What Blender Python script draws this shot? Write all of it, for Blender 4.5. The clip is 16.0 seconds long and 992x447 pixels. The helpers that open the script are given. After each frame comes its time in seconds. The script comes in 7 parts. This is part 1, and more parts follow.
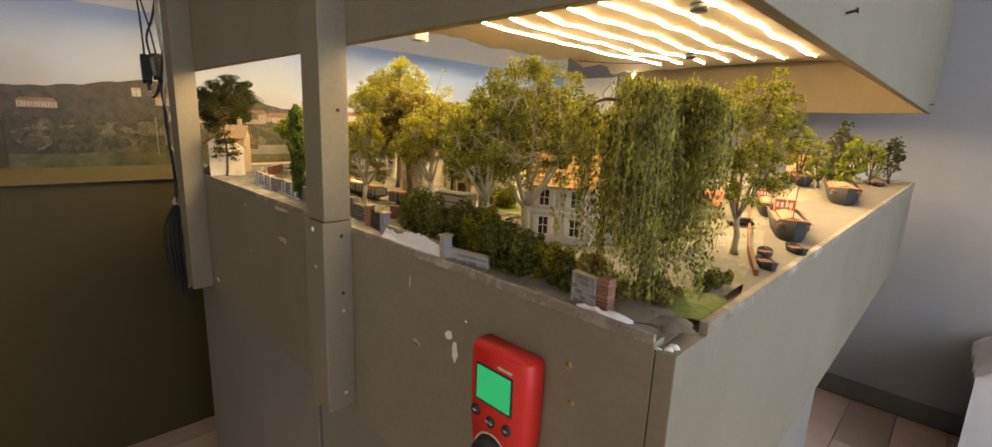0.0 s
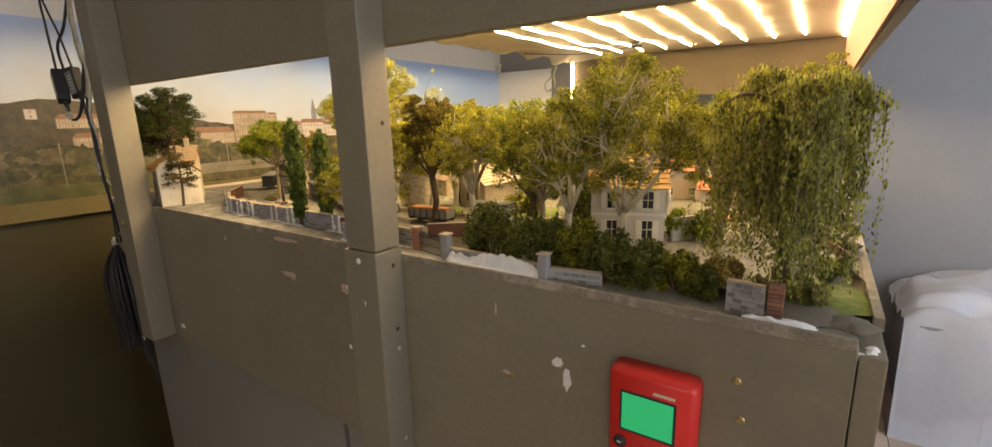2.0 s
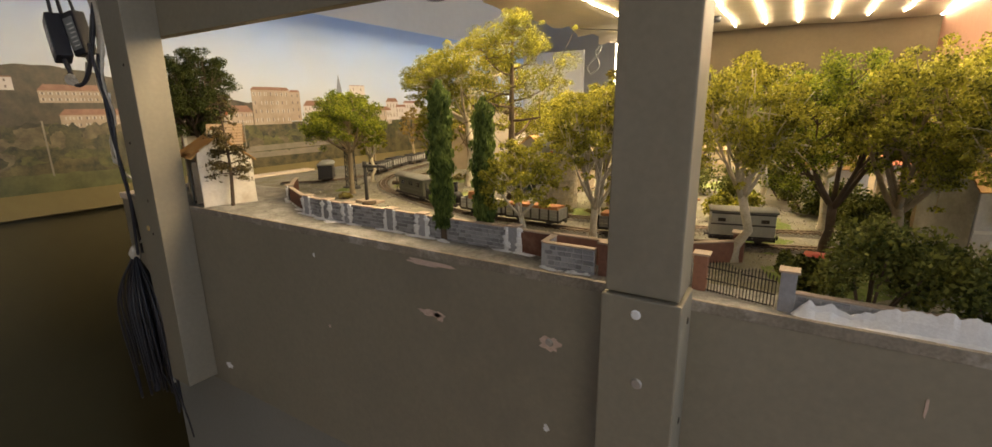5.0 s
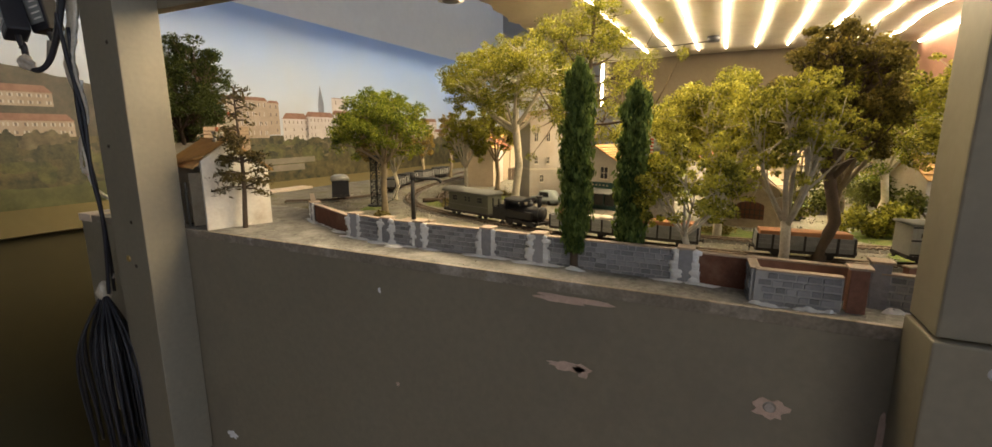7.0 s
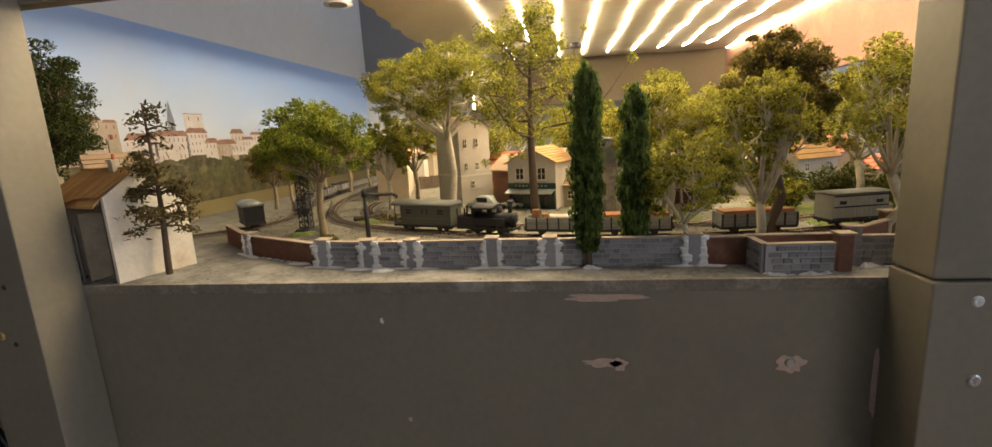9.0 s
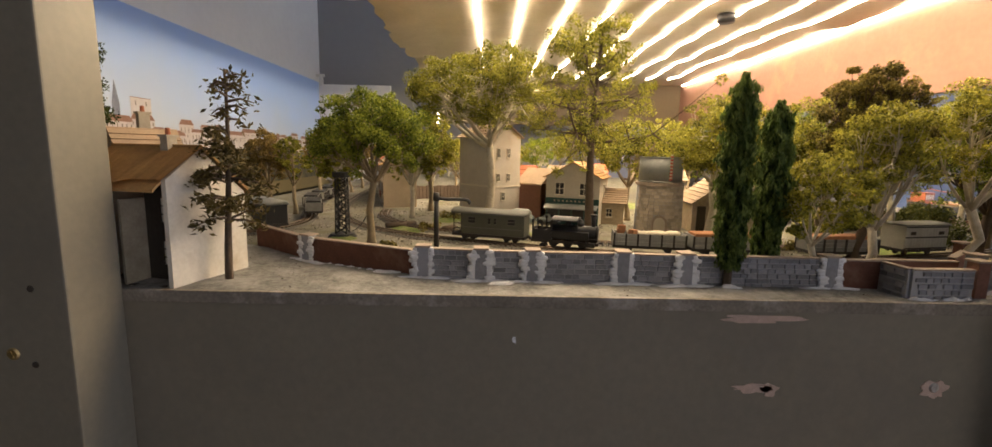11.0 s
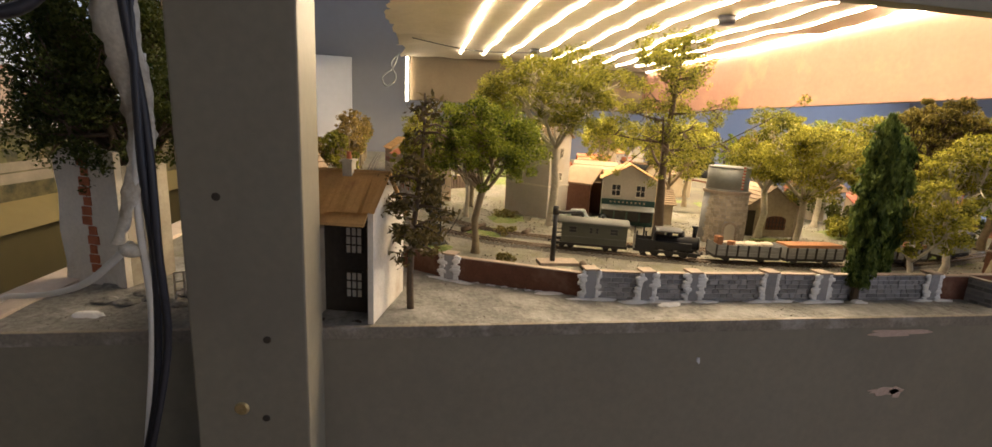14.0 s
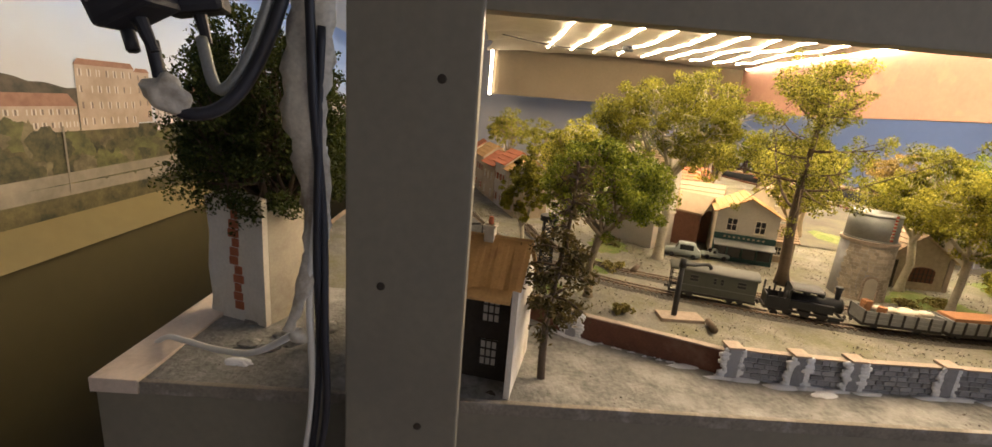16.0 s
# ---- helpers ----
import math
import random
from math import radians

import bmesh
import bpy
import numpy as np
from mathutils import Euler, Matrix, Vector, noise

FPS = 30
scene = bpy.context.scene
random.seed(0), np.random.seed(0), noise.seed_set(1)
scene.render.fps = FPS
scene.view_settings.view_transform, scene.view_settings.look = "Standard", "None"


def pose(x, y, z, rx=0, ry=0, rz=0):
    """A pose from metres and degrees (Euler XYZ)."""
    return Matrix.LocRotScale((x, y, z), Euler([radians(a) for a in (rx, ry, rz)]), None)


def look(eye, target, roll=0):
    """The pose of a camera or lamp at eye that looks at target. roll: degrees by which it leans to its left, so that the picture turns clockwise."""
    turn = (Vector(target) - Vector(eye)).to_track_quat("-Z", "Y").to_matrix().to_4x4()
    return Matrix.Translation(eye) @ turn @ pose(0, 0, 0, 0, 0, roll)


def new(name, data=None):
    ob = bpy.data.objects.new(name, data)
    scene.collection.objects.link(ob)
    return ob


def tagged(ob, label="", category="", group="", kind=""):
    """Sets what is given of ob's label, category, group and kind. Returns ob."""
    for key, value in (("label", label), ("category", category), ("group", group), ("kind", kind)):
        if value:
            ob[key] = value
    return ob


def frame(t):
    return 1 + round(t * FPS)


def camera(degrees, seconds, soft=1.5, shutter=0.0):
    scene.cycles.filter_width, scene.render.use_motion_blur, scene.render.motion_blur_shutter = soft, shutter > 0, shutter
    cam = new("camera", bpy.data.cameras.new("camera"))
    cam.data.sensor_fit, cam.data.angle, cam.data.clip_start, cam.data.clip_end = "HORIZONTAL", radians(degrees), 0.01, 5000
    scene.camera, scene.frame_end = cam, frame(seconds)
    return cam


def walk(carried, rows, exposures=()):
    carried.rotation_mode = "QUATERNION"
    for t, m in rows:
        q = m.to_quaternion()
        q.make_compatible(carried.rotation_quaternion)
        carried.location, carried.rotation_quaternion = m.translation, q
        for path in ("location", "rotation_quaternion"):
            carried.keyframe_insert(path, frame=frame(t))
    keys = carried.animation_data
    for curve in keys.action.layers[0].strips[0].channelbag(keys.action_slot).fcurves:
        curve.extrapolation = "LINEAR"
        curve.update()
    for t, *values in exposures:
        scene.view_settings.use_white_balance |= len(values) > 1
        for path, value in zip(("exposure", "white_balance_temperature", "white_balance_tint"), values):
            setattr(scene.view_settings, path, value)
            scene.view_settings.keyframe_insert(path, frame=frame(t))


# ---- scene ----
cam = camera(92.8, 16.0)
PATH = [
    (0, (0.002, 0.055, 1.359), (1.399, 1.425, 0.945), 2.3),
    (0.5, (-0.058, 0.088, 1.372), (1.339, 1.456, 0.952), 2.9),
    (1, (-0.087, 0.142, 1.382), (1.369, 1.45, 0.97), 2.2),
    (1.5, (-0.079, 0.184, 1.38), (1.507, 1.33, 0.965), -0.5),
    (2, (-0.086, 0.255, 1.371), (1.522, 1.363, 0.937), -1.5),
    (2.5, (-0.048, 0.305, 1.365), (1.529, 1.437, 0.883), -1.3),
    (3, (-0.018, 0.37, 1.351), (1.53, 1.532, 0.845), -1.2),
    (3.5, (-0.008, 0.465, 1.362), (1.525, 1.636, 0.832), -1.9),
    (4, (-0.043, 0.561, 1.365), (1.559, 1.641, 0.85), -1.3),
    (4.5, (-0.068, 0.654, 1.364), (1.568, 1.686, 0.858), -1.2),
    (5, (-0.04, 0.666, 1.349), (1.609, 1.694, 0.873), -0.7),
    (5.2, (-0.025, 0.679, 1.344), (1.617, 1.703, 0.839), -1.3),
    (7.3, (-0.011, 0.906, 1.315), (1.768, 1.738, 0.937), -0.4),
    (7.5, (-0.004, 0.893, 1.314), (1.772, 1.717, 0.904), -1.2),
    (8, (0.016, 0.893, 1.296), (1.823, 1.641, 0.877), -3.4),
    (8.5, (-0.021, 0.975, 1.311), (1.878, 1.456, 0.908), -3.5),
    (8.7, (-0.045, 1.003, 1.321), (1.876, 1.400, 0.931), -3.5),
    (10.8, (-0.028, 1.216, 1.311), (1.95, 1.198, 1.014), 0.7),
    (11, (-0.018, 1.237, 1.308), (1.96, 1.213, 1.013), 1.2),
    (11.5, (0.0, 1.288, 1.318), (1.972, 1.238, 0.99), 2.1),
    (12, (-0.001, 1.348, 1.315), (1.966, 1.275, 0.961), 2.5),
    (12.5, (0.011, 1.428, 1.309), (1.969, 1.286, 0.928), 3.1),
    (13, (0.021, 1.472, 1.314), (1.969, 1.243, 0.922), 3.6),
    (13.5, (0.013, 1.49, 1.336), (1.951, 1.196, 0.939), 3.3),
    (14, (0.003, 1.466, 1.35), (1.935, 1.14, 0.948), 2.9),
    (14.5, (-0.013, 1.428, 1.381), (1.934, 1.213, 0.979), 2.3),
    (15, (-0.003, 1.414, 1.382), (1.951, 1.277, 0.981), 4.2),
    (15.5, (0.02, 1.466, 1.395), (1.972, 1.399, 0.964), 5.3),
    (16, (0.047, 1.531, 1.409), (1.986, 1.466, 0.923), 4.7),
]
EXPOSURES = [(0, 0.55, 8000, 10), (2.0, 0.55, 7800, 10), (3.0, 0.7, 7600, 10), (5.2, 0.4, 6700, 10), (8, 0.3, 6300, 8), (11, 0.15, 6150, 15), (13.5, 0.4, 6250, 14), (16, 0.4, 6300, 15)]
walk(cam, [(t, look(eye, target, roll)) for t, eye, target, roll in PATH], EXPOSURES)

# ---- light ----
world = bpy.data.worlds.new("world")
scene.world = world
world.use_nodes = True
wn = world.node_tree.nodes
wn["Background"].inputs[0].default_value = (0.55, 0.65, 0.9, 1)
wn["Background"].inputs[1].default_value = 0.05


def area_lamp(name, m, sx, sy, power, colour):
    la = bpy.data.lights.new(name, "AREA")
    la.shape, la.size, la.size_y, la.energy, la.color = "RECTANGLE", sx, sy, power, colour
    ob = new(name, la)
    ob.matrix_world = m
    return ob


WARM = (1.0, 0.76, 0.46)
COOL = (0.62, 0.76, 1.0)
# the glowing strips of the layout's light panel
area_lamp("panel_light", look((1.08, 0.86, 1.655), (1.08, 0.86, 0)), 1.25, 1.0, 21.0, WARM)
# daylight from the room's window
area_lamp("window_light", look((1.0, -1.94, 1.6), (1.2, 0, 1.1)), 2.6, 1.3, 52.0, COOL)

# added fill from the west for the front fascia; that wall has no window
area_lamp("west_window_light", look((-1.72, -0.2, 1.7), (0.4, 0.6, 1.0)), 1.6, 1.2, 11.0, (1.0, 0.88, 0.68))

# ---- materials ----
MATS = {}


def mat(name, col, rough=0.8, metal=0.0, var=0.25, scale=60.0, bump=0.25, dist=0.0004, island=0.0, dirt=None, dirt_amt=0.5, spec=0.35, objvar=0.0, fine=6.0):
    """A paint, wood, stone or metal with variation at two scales."""
    m = bpy.data.materials.new(name)
    m.use_nodes = True
    nt = m.node_tree
    N, L = nt.nodes, nt.links
    b = N["Principled BSDF"]
    b.inputs["Roughness"].default_value = rough
    b.inputs["Metallic"].default_value = metal
    b.inputs["Specular IOR Level"].default_value = spec
    tc = N.new("ShaderNodeTexCoord")
    n1 = N.new("ShaderNodeTexNoise")
    n1.inputs["Scale"].default_value = scale
    n1.inputs["Detail"].default_value = 5
    n2 = N.new("ShaderNodeTexNoise")
    n2.inputs["Scale"].default_value = scale * fine
    n2.inputs["Detail"].default_value = 3
    for n in (n1, n2):
        L.new(tc.outputs["Object"], n.inputs["Vector"])
    mixf = N.new("ShaderNodeMath")
    mixf.operation = "MULTIPLY_ADD"
    L.new(n2.outputs["Fac"], mixf.inputs[0])
    mixf.inputs[1].default_value = 0.5
    half = N.new("ShaderNodeMath")
    half.operation = "MULTIPLY"
    L.new(n1.outputs["Fac"], half.inputs[0])
    half.inputs[1].default_value = 0.5
    L.new(half.outputs[0], mixf.inputs[2])
    fac = mixf.outputs[0]
    if island or objvar:
        src = N.new("ShaderNodeNewGeometry").outputs["Random Per Island"] if island else N.new("ShaderNodeObjectInfo").outputs["Random"]
        add = N.new("ShaderNodeMath")
        add.operation = "MULTIPLY_ADD"
        L.new(src, add.inputs[0])
        add.inputs[1].default_value = island or objvar
        sub = N.new("ShaderNodeMath")
        sub.operation = "SUBTRACT"
        L.new(fac, sub.inputs[0])
        sub.inputs[1].default_value = 0.5 * (island or objvar)
        L.new(sub.outputs[0], add.inputs[2])
        fac = add.outputs[0]
    ramp = N.new("ShaderNodeValToRGB")
    e = ramp.color_ramp.elements
    e[0].position, e[1].position = 0.25, 0.75
    e[0].color = (*[c * (1 - var) for c in col], 1)
    e[1].color = (*[min(1, c * (1 + var)) for c in col], 1)
    L.new(fac, ramp.inputs[0])
    out = ramp.outputs[0]
    if dirt:
        n3 = N.new("ShaderNodeTexNoise")
        n3.inputs["Scale"].default_value = scale * 0.4
        n3.inputs["Detail"].default_value = 8
        n3.inputs["Roughness"].default_value = 0.7
        L.new(tc.outputs["Object"], n3.inputs["Vector"])
        r3 = N.new("ShaderNodeValToRGB")
        r3.color_ramp.elements[0].position = 0.62 - 0.25 * dirt_amt
        r3.color_ramp.elements[1].position = 0.72
        L.new(n3.outputs["Fac"], r3.inputs[0])
        mx = N.new("ShaderNodeMix")
        mx.data_type = "RGBA"
        L.new(r3.outputs[0], mx.inputs["Factor"])
        L.new(out, mx.inputs["A"])
        mx.inputs["B"].default_value = (*dirt, 1)
        out = mx.outputs["Result"]
    L.new(out, b.inputs["Base Color"])
    if bump:
        bp = N.new("ShaderNodeBump")
        bp.inputs["Strength"].default_value = bump
        bp.inputs["Distance"].default_value = dist
        L.new(mixf.outputs[0], bp.inputs["Height"])
        L.new(bp.outputs[0], b.inputs["Normal"])
    MATS[name] = m
    return m


def glow(name, col, strength):
    m = bpy.data.materials.new(name)
    m.use_nodes = True
    nt = m.node_tree
    b = nt.nodes["Principled BSDF"]
    b.inputs["Base Color"].default_value = (*col, 1)
    b.inputs["Emission Color"].default_value = (*col, 1)
    b.inputs["Emission Strength"].default_value = strength
    MATS[name] = m
    return m


def leafy(name, dark, light, trans=0.3, rough=0.7):
    """Foliage whose flakes vary one by one and clump by clump."""
    m = bpy.data.materials.new(name)
    m.use_nodes = True
    nt = m.node_tree
    N, L = nt.nodes, nt.links
    b = N["Principled BSDF"]
    b.inputs["Roughness"].default_value = rough
    b.inputs["Specular IOR Level"].default_value = 0.2
    g = N.new("ShaderNodeNewGeometry")
    tc = N.new("ShaderNodeTexCoord")
    n1 = N.new("ShaderNodeTexNoise")
    n1.inputs["Scale"].default_value = 45
    L.new(tc.outputs["Object"], n1.inputs["Vector"])
    add = N.new("ShaderNodeMath")
    add.operation = "MULTIPLY_ADD"
    L.new(g.outputs["Random Per Island"], add.inputs[0])
    add.inputs[1].default_value = 0.55
    sub = N.new("ShaderNodeMath")
    sub.operation = "SUBTRACT"
    L.new(n1.outputs["Fac"], sub.inputs[0])
    sub.inputs[1].default_value = 0.27
    L.new(sub.outputs[0], add.inputs[2])
    ramp = N.new("ShaderNodeValToRGB")
    e = ramp.color_ramp.elements
    e[0].position, e[1].position = 0.2, 0.8
    e[0].color, e[1].color = (*dark, 1), (*light, 1)
    L.new(add.outputs[0], ramp.inputs[0])
    L.new(ramp.outputs[0], b.inputs["Base Color"])
    tr = N.new("ShaderNodeBsdfTranslucent")
    L.new(ramp.outputs[0], tr.inputs["Color"])
    mx = N.new("ShaderNodeMixShader")
    mx.inputs[0].default_value = trans
    L.new(b.outputs[0], mx.inputs[1])
    L.new(tr.outputs[0], mx.inputs[2])
    L.new(mx.outputs[0], N["Material Output"].inputs[0])
    MATS[name] = m
    return m


# room
mat("grey_paint", (0.205, 0.185, 0.14), 0.5, var=0.13, scale=7, bump=0.25, dist=0.0006, dirt=(0.16, 0.145, 0.115), dirt_amt=0.35, fine=22.0)
mat("panel_paint", (0.2, 0.2, 0.185), 0.45, var=0.1, scale=6, bump=0.2, dist=0.0006, dirt=(0.17, 0.165, 0.15), dirt_amt=0.3, fine=22.0)
mat("room_wall", (0.27, 0.27, 0.285), 0.7, var=0.05, scale=5, bump=0.1, dist=0.0008)
mat("wall_white", (0.8, 0.79, 0.78), 0.7, var=0.05, scale=6, bump=0.1)
# olive pair: wall colour holds the shade under the ledge, ledge colour the toplight
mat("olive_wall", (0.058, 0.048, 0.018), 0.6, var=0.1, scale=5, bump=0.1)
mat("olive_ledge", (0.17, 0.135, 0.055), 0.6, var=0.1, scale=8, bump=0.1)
mat("ceiling_white", (0.7, 0.7, 0.7), 0.8, var=0.03, scale=4, bump=0.05)
mat("floor_wood", (0.5, 0.36, 0.28), 0.45, var=0.2, scale=10, bump=0.1, objvar=0.5)
mat("baseboard", (0.13, 0.13, 0.13), 0.5, var=0.08, scale=12, bump=0.1)
mat("pelmet_in", (0.26, 0.135, 0.095), 0.7, var=0.12, scale=14, bump=0.2, dirt=(0.31, 0.185, 0.11), dirt_amt=0.3)
mat("pelmet_back", (0.13, 0.10, 0.062), 0.7, var=0.1, scale=12, bump=0.2)
mat("bare_wood", (0.42, 0.30, 0.2), 0.75, var=0.25, scale=50, bump=0.4, dirt=(0.22, 0.15, 0.1), dirt_amt=0.5)
mat("pale_board", (0.6, 0.5, 0.41), 0.7, var=0.15, scale=40, bump=0.3, dirt=(0.42, 0.32, 0.24), dirt_amt=0.4)
mat("edge_wood", (0.21, 0.185, 0.15), 0.8, var=0.4, scale=60, bump=0.6, dirt=(0.45, 0.42, 0.38), dirt_amt=0.4)
mat("filler", (0.72, 0.72, 0.74), 0.8, var=0.12, scale=80, bump=0.7, dist=0.001)
mat("chip", (0.5, 0.38, 0.32), 0.8, var=0.25, scale=200, bump=0.4)
mat("fabric", (0.46, 0.41, 0.33), 0.75, var=0.1, scale=20, bump=0.2)
glow("strip_glow", (1.0, 0.82, 0.54), 40.0)
mat("cable_black", (0.02, 0.02, 0.025), 0.45, var=0.2, scale=60, bump=0.1)
mat("cable_white", (0.7, 0.68, 0.63), 0.5, var=0.08, scale=60, bump=0.1)
mat("tape", (0.5, 0.46, 0.38), 0.5, var=0.35, scale=60, bump=0.4, dist=0.001, dirt=(0.2, 0.15, 0.1), dirt_amt=0.6)
mat("steel", (0.5, 0.48, 0.44), 0.35, 0.9, var=0.2, scale=300, bump=0.2)
mat("brass", (0.5, 0.38, 0.18), 0.4, 0.9, var=0.2, scale=300, bump=0.2)
mat("red_plastic", (0.62, 0.025, 0.02), 0.4, var=0.05, scale=60, bump=0.15, dist=0.0002, spec=0.5)
mat("black_rubber", (0.03, 0.03, 0.035), 0.6, var=0.2, scale=80, bump=0.1)
glow("lcd_green", (0.0, 0.4, 0.16), 0.45)
mat("white_cloth", (0.8, 0.8, 0.85), 0.85, var=0.05, scale=30, bump=0.3)
# layout
mat("tarmac", (0.19, 0.184, 0.17), 0.9, var=0.65, scale=38, bump=1.0, dist=0.003, dirt=(0.40, 0.39, 0.36), dirt_amt=0.6)
mat("yard", (0.2, 0.188, 0.16), 0.95, var=0.5, scale=38, bump=1.0, dist=0.002, dirt=(0.13, 0.125, 0.055), dirt_amt=0.75, fine=9.0)
mat("sand", (0.14, 0.123, 0.1), 0.85, var=0.25, scale=20, bump=0.5, dirt=(0.15, 0.135, 0.095), dirt_amt=0.4, fine=10.0)
# the square's sand, its colour lowered to hold the shade under the trees
mat("sand_shade", (0.085, 0.076, 0.058), 0.9, var=0.35, scale=24, bump=0.6, dirt=(0.15, 0.145, 0.075), dirt_amt=0.6, fine=10.0)
mat("grass", (0.12, 0.16, 0.035), 0.95, var=0.5, scale=90, bump=1.0, dist=0.002, dirt=(0.28, 0.25, 0.12), dirt_amt=0.5)
mat("ballast", (0.13, 0.12, 0.105), 0.95, var=0.5, scale=350, bump=1.0, dist=0.001)
leafy("gravel", (0.15, 0.14, 0.115), (0.42, 0.39, 0.33), 0.0, 0.95)
mat("rail", (0.16, 0.12, 0.09), 0.45, 0.7, var=0.3, scale=200, bump=0.1)
mat("sleeper", (0.13, 0.1, 0.07), 0.9, var=0.4, scale=300, bump=0.4, objvar=0.5)
mat("stone_grey", (0.24, 0.24, 0.26), 0.9, var=0.3, scale=250, bump=0.7, objvar=0.6)
mat("mortar", (0.36, 0.36, 0.37), 0.95, var=0.2, scale=200, bump=0.6)
mat("stone_cap", (0.36, 0.29, 0.23), 0.9, var=0.3, scale=200, bump=0.5)
mat("brick_brown", (0.2, 0.1, 0.07), 0.9, var=0.35, scale=200, bump=0.5, objvar=0.6)
mat("brown_panel", (0.13, 0.055, 0.035), 0.85, var=0.3, scale=90, bump=0.5, dirt=(0.2, 0.12, 0.08), dirt_amt=0.4)
mat("stucco_white", (0.48, 0.44, 0.38), 0.9, var=0.14, scale=60, bump=0.5, dirt=(0.45, 0.38, 0.29), dirt_amt=0.45)
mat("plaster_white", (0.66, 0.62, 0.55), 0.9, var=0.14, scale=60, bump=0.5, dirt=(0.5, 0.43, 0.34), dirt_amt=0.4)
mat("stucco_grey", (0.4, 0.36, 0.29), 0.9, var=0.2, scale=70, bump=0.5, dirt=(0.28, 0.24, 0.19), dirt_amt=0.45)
mat("stucco_cream", (0.42, 0.34, 0.24), 0.9, var=0.15, scale=70, bump=0.5)
mat("gable_grey", (0.24, 0.235, 0.22), 0.9, var=0.25, scale=60, bump=0.5, dirt=(0.16, 0.155, 0.14), dirt_amt=0.5)
mat("rubble", (0.38, 0.31, 0.22), 0.95, var=0.35, scale=160, bump=1.0, dist=0.001)
mat("roof_ochre", (0.42, 0.25, 0.095), 0.85, var=0.25, scale=80, bump=0.5, dirt=(0.34, 0.18, 0.08), dirt_amt=0.4, objvar=0.3)
mat("roof_tan", (0.34, 0.25, 0.17), 0.85, var=0.2, scale=80, bump=0.5)
mat("roof_red", (0.36, 0.12, 0.06), 0.85, var=0.25, scale=80, bump=0.5)
mat("zinc", (0.27, 0.28, 0.27), 0.5, 0.5, var=0.2, scale=120, bump=0.2)
# near-black that stands for shade indoors; also colours holes, vents and glazing bars
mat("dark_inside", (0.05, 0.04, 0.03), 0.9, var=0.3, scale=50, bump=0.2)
mat("window_dark", (0.025, 0.025, 0.03), 0.15, var=0.2, scale=60, bump=0.0, spec=0.6)
mat("trim_cream", (0.6, 0.55, 0.45), 0.8, var=0.1, scale=80, bump=0.2)
mat("shop_green", (0.02, 0.06, 0.055), 0.6, var=0.2, scale=80, bump=0.2)
mat("door_pale", (0.4, 0.42, 0.38), 0.7, var=0.2, scale=120, bump=0.3)
mat("loco_black", (0.018, 0.018, 0.02), 0.5, var=0.3, scale=200, bump=0.1)
mat("carriage_green", (0.085, 0.088, 0.065), 0.6, var=0.15, scale=200, bump=0.15)
mat("carriage_roof", (0.13, 0.13, 0.115), 0.7, var=0.15, scale=150, bump=0.2)
mat("wagon_plank", (0.27, 0.27, 0.26), 0.85, var=0.25, scale=200, bump=0.4, objvar=0.4)
mat("wagon_iron", (0.035, 0.03, 0.028), 0.7, var=0.3, scale=200, bump=0.2)
mat("load_sack", (0.6, 0.53, 0.42), 0.9, var=0.15, scale=200, bump=0.4)
mat("load_crate", (0.36, 0.17, 0.08), 0.85, var=0.3, scale=200, bump=0.4)
mat("van_white", (0.4, 0.4, 0.35), 0.7, var=0.15, scale=200, bump=0.3)
mat("coal", (0.02, 0.02, 0.02), 0.7, var=0.6, scale=400, bump=1.0)
mat("lattice_iron", (0.03, 0.03, 0.03), 0.7, var=0.4, scale=200, bump=0.3)
mat("boat_hull", (0.014, 0.015, 0.018), 0.7, var=0.3, scale=120, bump=0.2)
mat("boat_wood", (0.3, 0.1, 0.045), 0.6, var=0.3, scale=150, bump=0.3)
mat("boat_deck", (0.2, 0.155, 0.095), 0.8, var=0.25, scale=120, bump=0.3)
mat("car_paint", (0.3, 0.34, 0.33), 0.4, var=0.1, scale=80, bump=0.0)
mat("red_paint", (0.45, 0.06, 0.04), 0.6, var=0.2, scale=100, bump=0.2)
mat("bark_pale", (0.5, 0.45, 0.35), 0.9, var=0.3, scale=120, bump=0.7, dirt=(0.24, 0.21, 0.14), dirt_amt=0.5)
mat("bark_dark", (0.09, 0.065, 0.045), 0.95, var=0.35, scale=150, bump=0.8)
mat("bark_mid", (0.24, 0.19, 0.12), 0.95, var=0.35, scale=150, bump=0.8)
mat("tower_block", (0.44, 0.38, 0.3), 0.95, var=0.3, scale=200, bump=0.8, objvar=0.4)
mat("rubble_block", (0.36, 0.3, 0.23), 0.95, var=0.3, scale=200, bump=0.8, objvar=0.7)
leafy("leaf_olive", (0.045, 0.05, 0.007), (0.37, 0.36, 0.045))
leafy("leaf_light", (0.075, 0.08, 0.011), (0.5, 0.47, 0.065))
leafy("leaf_willow", (0.06, 0.07, 0.012), (0.4, 0.39, 0.08))
leafy("leaf_green", (0.04, 0.065, 0.008), (0.32, 0.36, 0.035))
leafy("leaf_cypress", (0.03, 0.06, 0.014), (0.19, 0.25, 0.06))
leafy("leaf_dark", (0.015, 0.03, 0.008), (0.085, 0.1, 0.022))
leafy("leaf_pine", (0.04, 0.035, 0.012), (0.15, 0.115, 0.04))
leafy("leaf_hedge", (0.03, 0.045, 0.01), (0.19, 0.2, 0.045))
leafy("leaf_brown", (0.045, 0.042, 0.01), (0.26, 0.21, 0.045))
leafy("leaf_rust", (0.1, 0.075, 0.02), (0.42, 0.3, 0.09))
